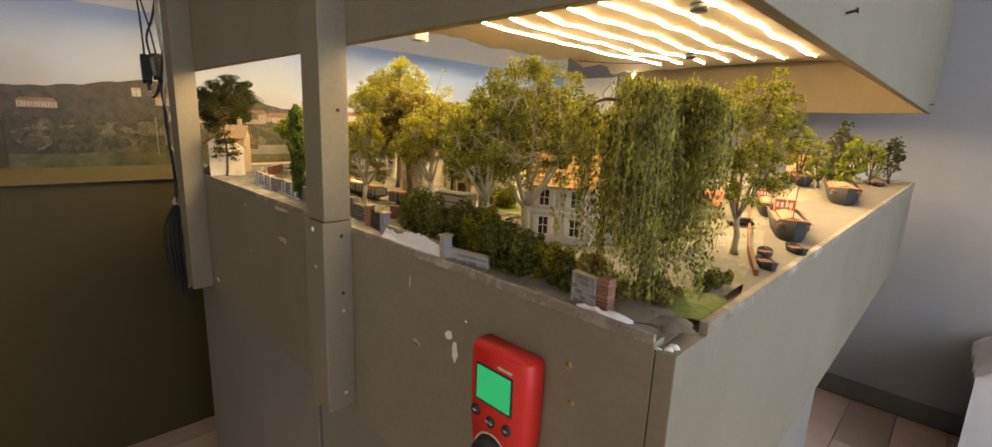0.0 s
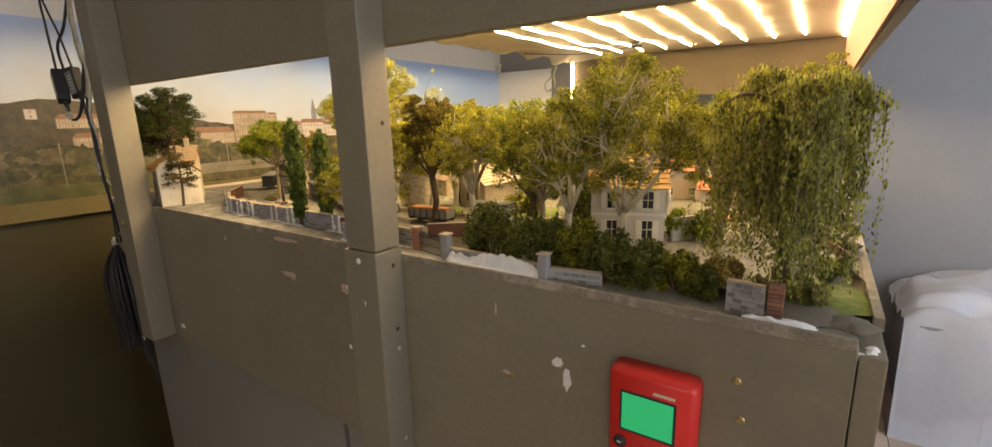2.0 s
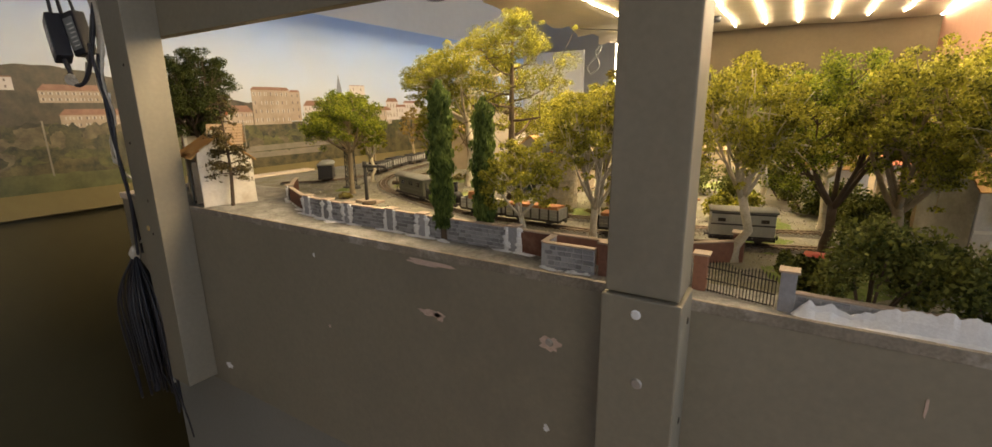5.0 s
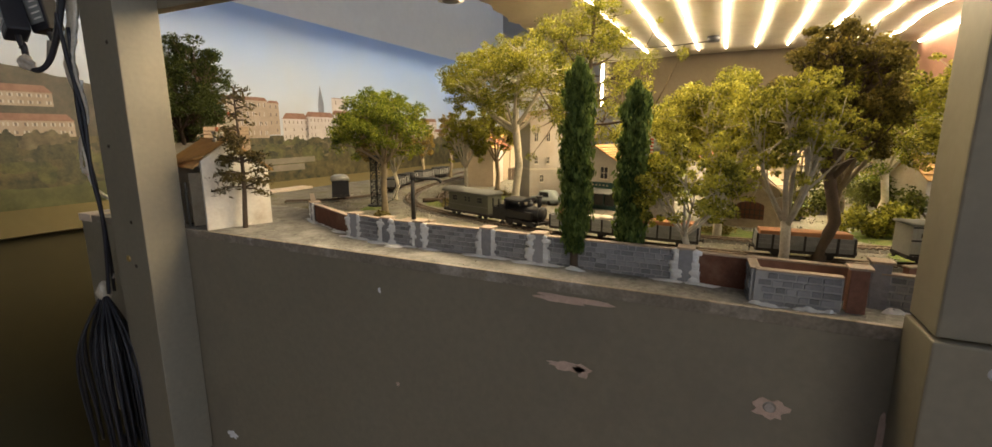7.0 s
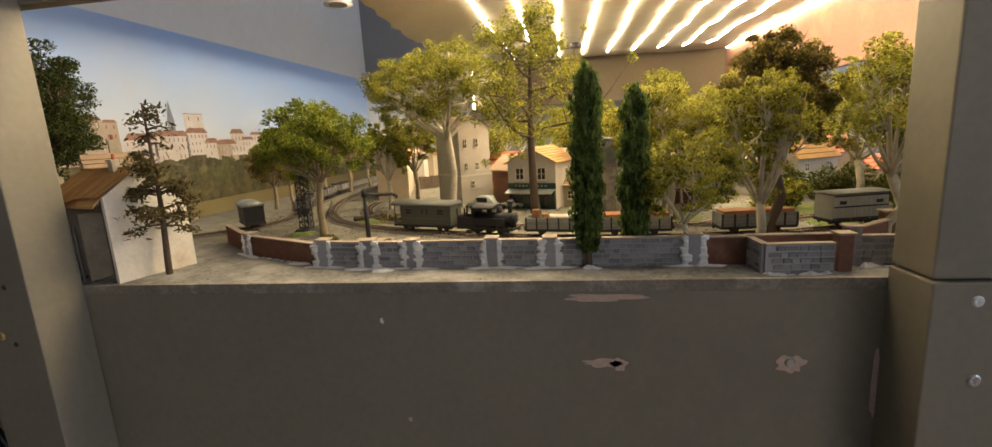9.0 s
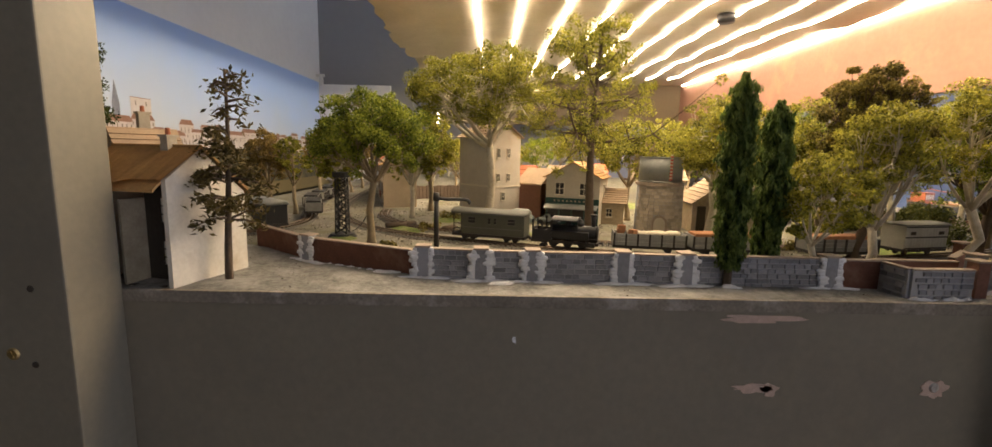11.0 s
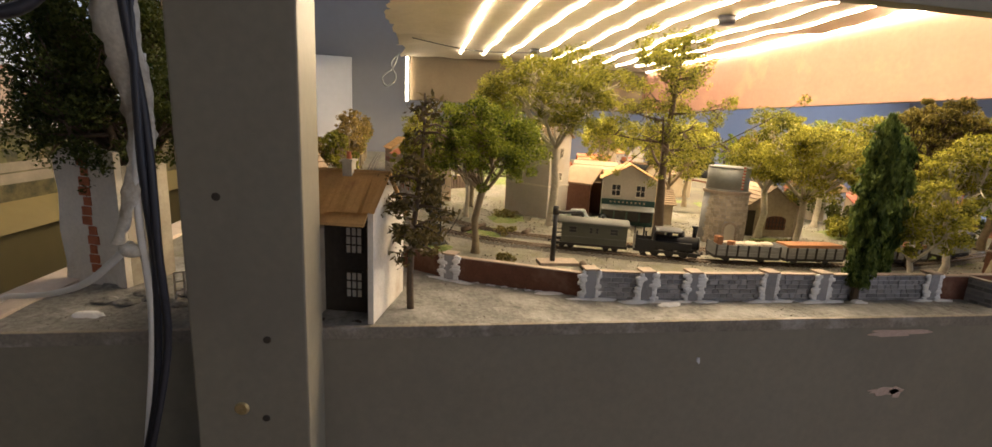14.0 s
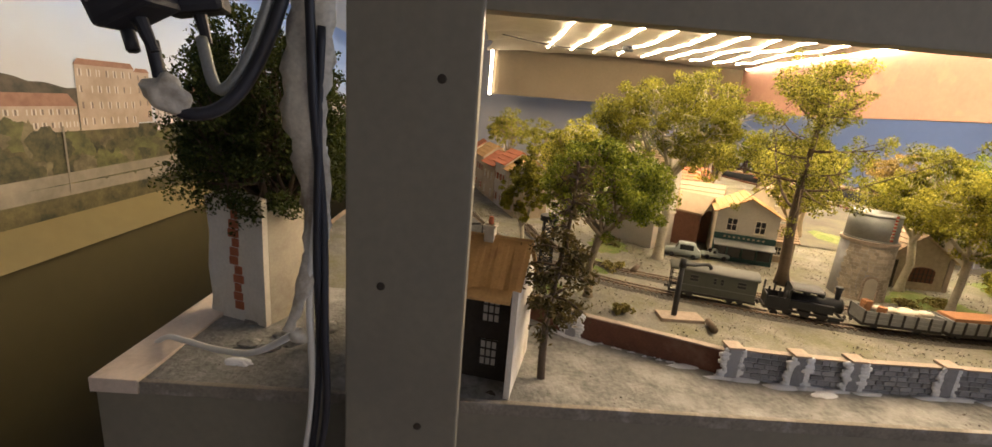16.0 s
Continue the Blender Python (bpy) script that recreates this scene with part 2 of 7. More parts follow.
leafy("tuft", (0.12, 0.1, 0.03), (0.3, 0.26, 0.08))


# ---- builders ----
def box(bm, x0, x1, y0, y1, z0, z1, bevel=0.0, m=None):
    r = bmesh.ops.create_cube(bm, size=1)
    vs = r["verts"]
    bmesh.ops.scale(bm, vec=(x1 - x0, y1 - y0, z1 - z0), verts=vs)
    bmesh.ops.translate(bm, vec=((x0 + x1) / 2, (y0 + y1) / 2, (z0 + z1) / 2), verts=vs)
    if bevel:
        es = list({e for v in vs for e in v.link_edges})
        r2 = bmesh.ops.bevel(bm, geom=es, offset=bevel, segments=2, affect="EDGES", profile=0.6)
        vs = list({v for f in r2["faces"] for v in f.verts} | {v for v in vs if v.is_valid})
    if m is not None:
        bmesh.ops.transform(bm, matrix=m, verts=vs)
    return vs


def cyl(bm, x, y, z0, z1, r0, r1=None, seg=16, m=None, caps=True):
    r = bmesh.ops.create_cone(bm, cap_ends=caps, segments=seg, radius1=r0, radius2=r0 if r1 is None else r1, depth=z1 - z0)
    bmesh.ops.translate(bm, vec=(x, y, (z0 + z1) / 2), verts=r["verts"])
    if m is not None:
        bmesh.ops.transform(bm, matrix=m, verts=r["verts"])
    return r["verts"]


def rod(bm, a, b, r, seg=6, r1=None):
    a, b = Vector(a), Vector(b)
    d = b - a
    m = Matrix.Translation((a + b) / 2) @ d.to_track_quat("Z", "Y").to_matrix().to_4x4()
    res = bmesh.ops.create_cone(bm, cap_ends=True, segments=seg, radius1=r, radius2=r if r1 is None else r1, depth=d.length)
    bmesh.ops.transform(bm, matrix=m, verts=res["verts"])


def prism(bm, pts, y0, y1):
    """A solid with the outline pts (x, z) between y0 and y1."""
    a = [bm.verts.new((x, y0, z)) for x, z in pts]
    b = [bm.verts.new((x, y1, z)) for x, z in pts]
    bm.faces.new(a)
    bm.faces.new(b[::-1])
    n = len(pts)
    for i in range(n):
        bm.faces.new((a[i], b[i], b[(i + 1) % n], a[(i + 1) % n]))
    bmesh.ops.recalc_face_normals(bm, faces=bm.faces[:])


def sheet(bm, pts):
    bm.faces.new([bm.verts.new(p) for p in pts])


def part(name, bm, material, parent=None, label="", smooth=False):
    me = bpy.data.meshes.new(name)
    bm.to_mesh(me)
    bm.free()
    return part_mesh(name, me, material, parent, label, smooth)


def part_mesh(name, me, material, parent=None, label="", smooth=False):
    if not me.materials:
        me.materials.append(MATS[material])
    if smooth:
        me.polygons.foreach_set("use_smooth", [True] * len(me.polygons))
    ob = new(name, me)
    if parent is not None:
        ob.parent = parent
    if label:
        ob["label"] = label
    return ob


def thing(name, m, label, category, group=""):
    ob = new(name)
    ob.empty_display_size = 0.02
    ob.matrix_world = m
    return tagged(ob, label, category, group)


def struct(name, bm, material, label, category="", smooth=False):
    return tagged(part(name, bm, material, None, "", smooth), label, category or name.split("_")[0], "", "structure")


def tube_mesh(paths, seg=6):
    """One mesh of tapered tubes; a path is a list of (point, radius)."""
    V, F = [], []
    for path in paths:
        n = len(path)
        pts = [Vector(p) for p, _ in path]
        start = len(V)
        ref = Vector((0.31, 0.17, 0.93))
        for i, (p, r) in enumerate(path):
            d = (pts[min(i + 1, n - 1)] - pts[max(i - 1, 0)])
            d = d.normalized() if d.length > 1e-9 else Vector((0, 0, 1))
            u = d.cross(ref)
            if u.length < 0.05:
                u = d.cross(Vector((1, 0, 0)))
            u.normalize()
            w = d.cross(u)
            for k in range(seg):
                a = 2 * math.pi * k / seg
                V.append(pts[i] + (u * math.cos(a) + w * math.sin(a)) * r)
        for i in range(n - 1):
            for k in range(seg):
                a, b = start + i * seg + k, start + i * seg + (k + 1) % seg
                F.append((a, b, b + seg, a + seg))
        F.append(tuple(start + k for k in range(seg))[::-1])
        F.append(tuple(start + (n - 1) * seg + k for k in range(seg)))
    me = bpy.data.meshes.new("tube")
    me.from_pydata([tuple(v) for v in V], [], F)
    me.update()
    return me


def smooth_line(pts, n=8):
    """Points on a smooth line through pts."""
    P = [Vector(p) for p in pts]
    out = []
    for i in range(len(P) - 1):
        p0, p1, p2, p3 = P[max(i - 1, 0)], P[i], P[i + 1], P[min(i + 2, len(P) - 1)]
        for k in range(n):
            t = k / n
            out.append(0.5 * (2 * p1 + (p2 - p0) * t + (2 * p0 - 5 * p1 + 4 * p2 - p3) * t * t + (3 * p1 - p0 - 3 * p2 + p3) * t ** 3))
    out.append(P[-1])
    return out


def cable(name, pts, r, material, parent=None, label="", n=8, seg=6):
    me = tube_mesh([[(p, r) for p in smooth_line(pts, n)]], seg)
    return part_mesh(name, me, material, parent, label, True)


def flakes(centres, size, rng, flat=0.0, stretch=1.0, down=None):
    """A mesh of small folded leaf quads at the centres."""
    n = len(centres)
    c = np.asarray(centres, dtype=float)
    u = rng.normal(size=(n, 3))
    if down is not None:
        u = u * 0.35 + np.array([0, 0, -1.0])
    u /= np.linalg.norm(u, axis=1)[:, None]
    w = rng.normal(size=(n, 3))
    if flat:
        w = w * (1 - flat) + np.cross(u, np.array([0, 0, 1.0])) * flat
    w -= (w * u).sum(1)[:, None] * u
    w /= np.linalg.norm(w, axis=1)[:, None] + 1e-9
    s = size * rng.uniform(0.6, 1.35, size=(n, 1))
    nn = np.cross(u, w) * s * 0.22
    V = np.stack([c - u * s * stretch, c + w * s * 0.55 + nn, c + u * s * stretch, c - w * s * 0.55 + nn], axis=1).reshape(-1, 3)
    me = bpy.data.meshes.new("crown")
    me.vertices.add(4 * n)
    me.vertices.foreach_set("co", V.ravel())
    me.loops.add(4 * n)
    me.loops.foreach_set("vertex_index", np.arange(4 * n, dtype=np.int32))
    me.polygons.add(n)
    me.polygons.foreach_set("loop_start", np.arange(0, 4 * n, 4, dtype=np.int32))
    me.polygons.foreach_set("loop_total", np.full(n, 4, dtype=np.int32))
    me.update()
    me.validate()
    return me


# ---- structure ----
TOP = 1.185          # the table's surface
PEL = 1.465          # lower edge of the pelmet
FX, SY = 0.36, 0.195  # front face, side face
BX = 2.6             # back of the layout
LY = 1.806          # open end of the layout
WALLX, WALLY = 2.99, 2.30

bm = bmesh.new()
box(bm, -1.8, WALLX + 0.1, -2.1, WALLY + 0.1, -0.1, -0.012)
struct("floor", bm, "baseboard", "dark subfloor under pale floor boards", "floor")
bm = bmesh.new()
box(bm, -1.8, WALLX + 0.1, -2.1, WALLY + 0.1, 2.5, 2.6)
struct("ceiling", bm, "ceiling_white", "plain white room ceiling", "ceiling")
bm = bmesh.new()
box(bm, WALLX, WALLX + 0.1, -2.0, WALLY, 0, 2.5)
struct("wall_east", bm, "room_wall", "smooth grey painted room wall", "wall")
bm = bmesh.new()
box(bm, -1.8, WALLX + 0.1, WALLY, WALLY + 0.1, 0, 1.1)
struct("wall_north_low", bm, "olive_wall", "olive painted wall below the picture, darkened for its shade", "wall")
bm = bmesh.new()
box(bm, -1.8, WALLX + 0.1, WALLY, WALLY + 0.1, 1.1, 2.5)
struct("wall_north", bm, "wall_white", "white painted wall above the picture", "wall")
# unseen west wall, kept white as a reflector towards the fascia
bm = bmesh.new()
box(bm, -1.9, -1.8, -2.1, WALLY + 0.1, 0, 2.5)
struct("wall_west", bm, "wall_white", "plain unseen room wall, made white to bounce light", "wall")
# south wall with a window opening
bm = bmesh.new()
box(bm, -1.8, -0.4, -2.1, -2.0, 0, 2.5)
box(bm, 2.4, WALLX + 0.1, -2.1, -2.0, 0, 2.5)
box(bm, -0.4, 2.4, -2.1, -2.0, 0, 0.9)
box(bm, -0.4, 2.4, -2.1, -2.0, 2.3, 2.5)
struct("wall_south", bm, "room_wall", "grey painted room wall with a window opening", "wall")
bm = bmesh.new()
box(bm, WALLX - 0.014, WALLX, -2.0, WALLY, 0.0, 0.1, 0.003)
struct("baseboard", bm, "baseboard", "dark grey skirting board along the wall", "baseboard")
bm = bmesh.new()
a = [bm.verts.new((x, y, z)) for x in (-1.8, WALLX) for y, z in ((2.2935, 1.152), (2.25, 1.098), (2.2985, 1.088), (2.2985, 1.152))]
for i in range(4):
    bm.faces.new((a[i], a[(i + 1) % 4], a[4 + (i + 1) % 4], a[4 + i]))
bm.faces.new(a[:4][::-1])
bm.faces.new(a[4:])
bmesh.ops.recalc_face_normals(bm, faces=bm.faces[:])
struct("trim_ledge", bm, "olive_ledge", "olive painted wooden ledge below the picture, lightened as lit from above", "ledge")

# table boards
bm = bmesh.new()
box(bm, FX, FX + 0.018, SY + 0.019, LY, 0.857, TOP, 0.0012)
struct("fascia_front", bm, "grey_paint", "grey painted fascia board with chips and screws", "fascia board")
bm = bmesh.new()
box(bm, FX, BX, SY, SY + 0.018, 0.857, TOP - 0.006, 0.0012)
struct("fascia_side", bm, "grey_paint", "grey painted side fascia board", "fascia board")
bm = bmesh.new()
box(bm, FX + 0.02, BX, LY - 0.018, LY, 0.857, TOP - 0.004, 0.0012)
struct("fascia_end", bm, "bare_wood", "bare wooden end board of the table", "fascia board")
bm = bmesh.new()
box(bm, FX + 0.019, BX, SY + 0.019, LY - 0.019, TOP - 0.03, TOP - 0.006)
struct("table_board", bm, "bare_wood", "bare wooden table board under the scenery", "board")
# lower cabinet, slightly set back
bm = bmesh.new()
box(bm, FX + 0.03, 1.18, SY + 0.012, 0.928, 0.0, 0.853, 0.001)
struct("cabinet_panel", bm, "panel_paint", "grey painted panel closing the space under the table", "panel")
bm = bmesh.new()
box(bm, FX + 0.026, 1.18, 0.936, LY - 0.02, 0.0, 0.853, 0.001)
struct("cabinet_panel_far", bm, "panel_paint", "grey painted panel closing the space under the table", "panel")
# pelmet
bm = bmesh.new()
box(bm, FX, FX + 0.016, SY, 1.60, PEL, 1.86, 0.001)
struct("pelmet_front", bm, "grey_paint", "grey painted pelmet board above the layout", "pelmet")
bm = bmesh.new()
box(bm, FX + 0.017, BX + 0.05, SY, SY + 0.012, PEL, 1.86, 0.001)
struct("pelmet_side", bm, "grey_paint", "grey painted side pelmet board", "pelmet")
bm = bmesh.new()
box(bm, FX + 0.017, BX + 0.03, SY + 0.013, SY + 0.017, PEL + 0.002, 1.70)
struct("pelmet_side_lining", bm, "pelmet_in", "orange-brown inner face of the side pelmet", "pelmet")
bm = bmesh.new()
box(bm, BX + 0.03, BX + 0.05, SY + 0.013, 1.52, PEL, 1.86, 0.001)
struct("pelmet_back", bm, "pelmet_back", "brown painted pelmet board at the back", "pelmet")

# ---- posts ----
def post(name, y0, y1, x0, joint, z0, label):
    ob = thing(name, pose(x0, y0, 0), label, "post")
    w = y1 - y0
    d = FX - x0 - 0.0005
    bm = bmesh.new()
    box(bm, 0.004 if joint else 0, d, 0.003 if joint else 0, w - 0.002, joint or z0, 2.5, 0.0015)
    part("upper_post", bm, "grey_paint", ob)
    if joint:
        bm = bmesh.new()
        box(bm, 0, d, 0, w, z0, joint - 0.0015, 0.0015)
        part("lower_post", bm, "grey_paint", ob)
    return ob


POST_M = post("post", 0.722, 0.785, 0.312, 1.203, 0.885, "grey painted wooden post with screws and a butt joint")
POST_L = post("post", 1.537, 1.610, 0.309, 0, 0.868, "grey painted wooden post with cables and tape")


def screw(parent, x, y, z, r, material="steel"):
    bm = bmesh.new()
    m = Matrix.Translation((x, y, z)) @ pose(0, 0, 0, 0, -90, 0)
    cyl(bm, 0, 0, 0, 0.0012, r, r * 0.75, 14, m)
    for a in (0, 90):
        box(bm, -r * 0.6, r * 0.6, -r * 0.12, r * 0.12, 0.0011, 0.0015, 0, m @ pose(0, 0, 0, 0, 0, a + 20))
    return part("screw", bm, material, parent)


# ---- light panel ----
def light_panel():
    ob = thing("light_panel", pose(1.5, 0.86, 1.69), "sagging cream fabric light panel with glowing strips, half lit", "light panel")
    bm = bmesh.new()
    nx, ny = 60, 40
    grid = []
    for i in range(nx + 1):
        for j in range(ny + 1):
            x = -1.1 + 2.19 * i / nx
            y = -0.645 + 1.345 * j / ny
            edge = max(0, (y - 0.55) / 0.15)
            z = 0.012 * noise.noise((x * 5, y * 2.2, 1.3)) + 0.006 * noise.noise((x * 14, y * 9, 4)) - 0.03 * edge * (0.5 + noise.noise((x * 7, 1, 2)))
            yy = y + edge * 0.03 * noise.noise((x * 16, 3, 7)) + edge * 0.04 * noise.noise((x * 3.1, 8, 7))
            grid.append(bm.verts.new((x, yy, z)))
    for i in range(nx):
        for j in range(ny):
            a = i * (ny + 1) + j
            bm.faces.new((grid[a], grid[a + 1], grid[a + ny + 2], grid[a + ny + 1]))
    part("fabric_sheet", bm, "fabric", ob, "cream translucent fabric", True)
    for k in range(9):
        y = -0.50 + 0.115 * k
        pts = []
        for i in range(46):
            x = -0.98 + 1.9 * i / 45
            z = 0.012 * noise.noise((x * 5, y * 2.2, 1.3)) + 0.006 * noise.noise((x * 14, y * 9, 4)) - 0.004
            pts.append(((x, y + 0.004 * math.sin(x * 3 + k), z), 0.0031))
        part_mesh("light_strip", tube_mesh([pts], 5), "strip_glow", ob, "glowing warm white strip")
    return ob


light_panel()
ob = thing("tube_light", pose(1.5, SY + 0.028, 1.688), "thin glowing tube light along the pelmet", "light")
bm = bmesh.new()
box(bm, -1.0, 1.08, -0.006, 0.005, -0.005, 0.004, 0.001)
part("tube", bm, "strip_glow", ob, "glowing warm white tube")
ob = thing("tube_light", pose(BX + 0.02, 1.535, 1.57), "thin upright glowing strip at the panel's corner", "light")
bm = bmesh.new()
box(bm, -0.004, 0.004, -0.006, 0.006, -0.11, 0.11, 0.001)
part("tube", bm, "strip_glow", ob)

# ---- backdrop ----
PY = WALLY - 0.006


def photo_mat(name, kind):
    m = bpy.data.materials.new(name)
    m.use_nodes = True
    N, L = m.node_tree.nodes, m.node_tree.links
    b = N["Principled BSDF"]
    b.inputs["Roughness"].default_value = 0.5
    tc = N.new("ShaderNodeTexCoord")
    sep = N.new("ShaderNodeSeparateXYZ")
    L.new(tc.outputs["Object"], sep.inputs[0])
    n = N.new("ShaderNodeTexNoise")
    n.inputs["Detail"].default_value = 8
    n.inputs["Roughness"].default_value = 0.5 if kind == "sky" else 0.72
    L.new(tc.outputs["Object"], n.inputs["Vector"])
    ramp = N.new("ShaderNodeValToRGB")
    e = ramp.color_ramp.elements
    if kind == "sky":
        n.inputs["Scale"].default_value = 5
        hz = N.new("ShaderNodeMapRange")
        hz.inputs["From Min"].default_value, hz.inputs["From Max"].default_value = 1.36, 1.66
        L.new(sep.outputs["Z"], hz.inputs["Value"])
        # grading along x: the dim yellowish light at the left is coloured into the sky
        xx = N.new("ShaderNodeMapRange")
        xx.inputs["From Min"].default_value, xx.inputs["From Max"].default_value = -0.4, 2.4
        L.new(sep.outputs["X"], xx.inputs["Value"])
        e[0].position, e[1].position = 0.0, 1.0
        e[0].color, e[1].color = (0.43, 0.385, 0.33, 1), (0.4, 0.58, 0.95, 1)
        mid = e.new(0.45)
        mid.color = (0.5, 0.57, 0.68, 1)
        mul = N.new("ShaderNodeMath")
        mul.operation = "MULTIPLY_ADD"
        L.new(hz.outputs[0], mul.inputs[0])
        mul.inputs[1].default_value = 0.55
        half = N.new("ShaderNodeMath")
        half.operation = "MULTIPLY"
        L.new(xx.outputs[0], half.inputs[0])
        half.inputs[1].default_value = 0.6
        L.new(half.outputs[0], mul.inputs[2])
        cl = N.new("ShaderNodeMath")
        cl.operation = "MULTIPLY_ADD"
        L.new(n.outputs["Fac"], cl.inputs[0])
        cl.inputs[1].default_value = -0.5
        add = N.new("ShaderNodeMath")
        add.operation = "ADD"
        L.new(mul.outputs[0], add.inputs[0])
        add.inputs[1].default_value = 0.25
        L.new(add.outputs[0], cl.inputs[2])
        L.new(cl.outputs[0], ramp.inputs[0])
    else:
        cols = {"hill": ((0.0253, 0.0236, 0.0146), (0.096, 0.0758, 0.0478), 30), "wood": ((0.0084, 0.0091, 0.0042), (0.07, 0.0595, 0.0245), 26), "bush": ((0.015, 0.0165, 0.006), (0.143, 0.116, 0.045), 30), "meadow": ((0.0416, 0.0468, 0.0104), (0.125, 0.125, 0.0416), 12), "road": ((0.156, 0.137, 0.104), (0.26, 0.227, 0.176), 15), "house": ((0.3, 0.228, 0.168), (0.432, 0.348, 0.276), 18), "house_pale": ((0.476, 0.42, 0.392), (0.595, 0.546, 0.518), 18), "roof": ((0.2, 0.095, 0.06), (0.3, 0.16, 0.11), 50), "shutter": ((0.465, 0.413, 0.352), (0.6, 0.547, 0.495), 40), "leaf_a": ((0.025, 0.03, 0.009), (0.14, 0.135, 0.04), 34), "leaf_b": ((0.05, 0.043, 0.022), (0.2, 0.16, 0.085), 34), "leaf_c": ((0.012, 0.014, 0.006), (0.1, 0.09, 0.035), 60), "pane": ((0.12, 0.09, 0.078), (0.192, 0.15, 0.132), 40), "spire": ((0.15, 0.17, 0.22), (0.24, 0.26, 0.32), 30)}
        c0, c1, s = cols[kind]
        n.inputs["Scale"].default_value = s
        e[0].position, e[1].position = 0.35, 0.68
        e[0].color, e[1].color = (*c0, 1), (*c1, 1)
        L.new(n.outputs["Fac"], ramp.inputs[0])
    L.new(ramp.outputs[0], b.inputs["Base Color"])
    MATS[name] = m


for k in ("sky", "hill", "wood", "bush", "meadow", "road", "house", "house_pale", "roof", "pane", "shutter", "leaf_a", "leaf_b", "leaf_c", "spire"):
    photo_mat("print_" + k, k)


def backdrop():
    ob = thing("backdrop_picture", pose(0, 0, 0), "printed panorama of a hillside town under a blue sky", "backdrop")
    tagged(ob, kind="structure")
    rng = random.Random(5)
    bm = bmesh.new()
    box(bm, -0.02, 2.95, PY, WALLY - 0.001, 1.15, 1.71)
    part("sky_print", bm, "print_sky", ob)

    def silhouette(name, x0, x1, z0, top, material, depth, step=0.015):
        bm = bmesh.new()
        n = int((x1 - x0) / step)
        lo, hi = [], []
        for i in range(n + 1):
            x = x0 + (x1 - x0) * i / n
            lo.append(bm.verts.new((x, PY - depth, z0)))
            hi.append(bm.verts.new((x, PY - depth, max(z0 + 0.001, top(x)))))
        for i in range(n):
            bm.faces.new((lo[i], lo[i + 1], hi[i + 1], hi[i]))
        return part(name, bm, material, ob)

    nz = lambda x, f, s: noise.noise((x * f, s, 0.5))
    silhouette("hill_print", -0.02, 1.0, 1.2, lambda x: 1.40 + 0.06 * math.exp(-((x - 0.42) / 0.28) ** 2) + 0.035 * math.exp(-((x + 0.5) / 0.5) ** 2) + 0.008 * nz(x, 5, 1) + 0.005 * nz(x, 30, 2) - 0.12 * max(0, x - 0.75), "print_hill", 0.0006, 0.008)
    silhouette("town_base_print", -0.02, 2.95, 1.2, lambda x: 1.31 + 0.008 * nz(x, 9, 4), "print_bush", 0.0010)

    def house(x, z, w, h, roof, pale=False, rows=2, depth=0.0014, cols=0):
        bm = bmesh.new()
        y = PY - depth
        sheet(bm, [(x, y, z), (x + w, y, z), (x + w, y, z + h), (x, y, z + h)])
        hp = part("house_print", bm, "print_house_pale" if pale else "print_house", ob)
        bm = bmesh.new()
        sheet(bm, [(x - 0.002, y - 0.0002, z + h), (x + w + 0.002, y - 0.0002, z + h), (x + w - roof * 0.8, y - 0.0002, z + h + roof), (x + roof * 0.8, y - 0.0002, z + h + roof)])
        part("roof_print", bm, "print_roof", hp)
        bm = bmesh.new()
        cols = cols or max(1, int(w / 0.016))
        for i in range(cols):
            for j in range(rows):
                if rng.random() < 0.12:
                    continue
                cx = x + w * (i + 0.5) / cols
                cz = z + h * (j + 0.55) / rows
                a, c = min(0.0019, 0.16 * w / cols), h / rows * 0.2
                sheet(bm, [(cx - a, y - 0.0002, cz - c), (cx + a, y - 0.0002, cz - c), (cx + a, y - 0.0002, cz + c), (cx - a, y - 0.0002, cz + c)])
        if not bm.faces:
            sheet(bm, [(x + w * 0.4, y - 0.0002, z + h * 0.4), (x + w * 0.5, y - 0.0002, z + h * 0.4), (x + w * 0.5, y - 0.0002, z + h * 0.6), (x + w * 0.4, y - 0.0002, z + h * 0.6)])
        part("window_print", bm, "print_pane", hp)
        if w > 0.06:
            bm = bmesh.new()
            for i in range(cols):
                for j in range(rows):
                    cx, cz = x + w * (i + 0.5) / cols, z + h * (j + 0.55) / rows
                    a, c = min(0.0019, 0.16 * w / cols), h / rows * 0.22
                    for sd in (-1, 1):
                        if rng.random() < 0.8:
                            sheet(bm, [(cx + sd * a * 1.9 - a * 0.7, y - 0.0003, cz - c), (cx + sd * a * 1.9 + a * 0.7, y - 0.0003, cz - c), (cx + sd * a * 1.9 + a * 0.7, y - 0.0003, cz + c), (cx + sd * a * 1.9 - a * 0.7, y - 0.0003, cz + c)])
            part("shutter_print", bm, "print_shutter", hp)

    house(0.963, 1.30, 0.15, 0.12, 0.011, False, 4, cols=7)
    house(1.113, 1.31, 0.045, 0.105, 0.008, False, 4, cols=2)
    house(0.80, 1.30, 0.16, 0.045, 0.022, False, 2)
    house(0.70, 1.315, 0.11, 0.04, 0.02, False, 1)
    house(0.40, 1.375, 0.145, 0.03, 0.016, False, 2)
    house(0.433, 1.308, 0.145, 0.035, 0.016, False, 2)
    house(0.33, 1.405, 0.028, 0.03, 0.003, True, 2)
    house(0.02, 1.352, 0.1, 0.02, 0.012, False, 1)
    house(1.17, 1.29, 0.11, 0.075, 0.02, True, 3)
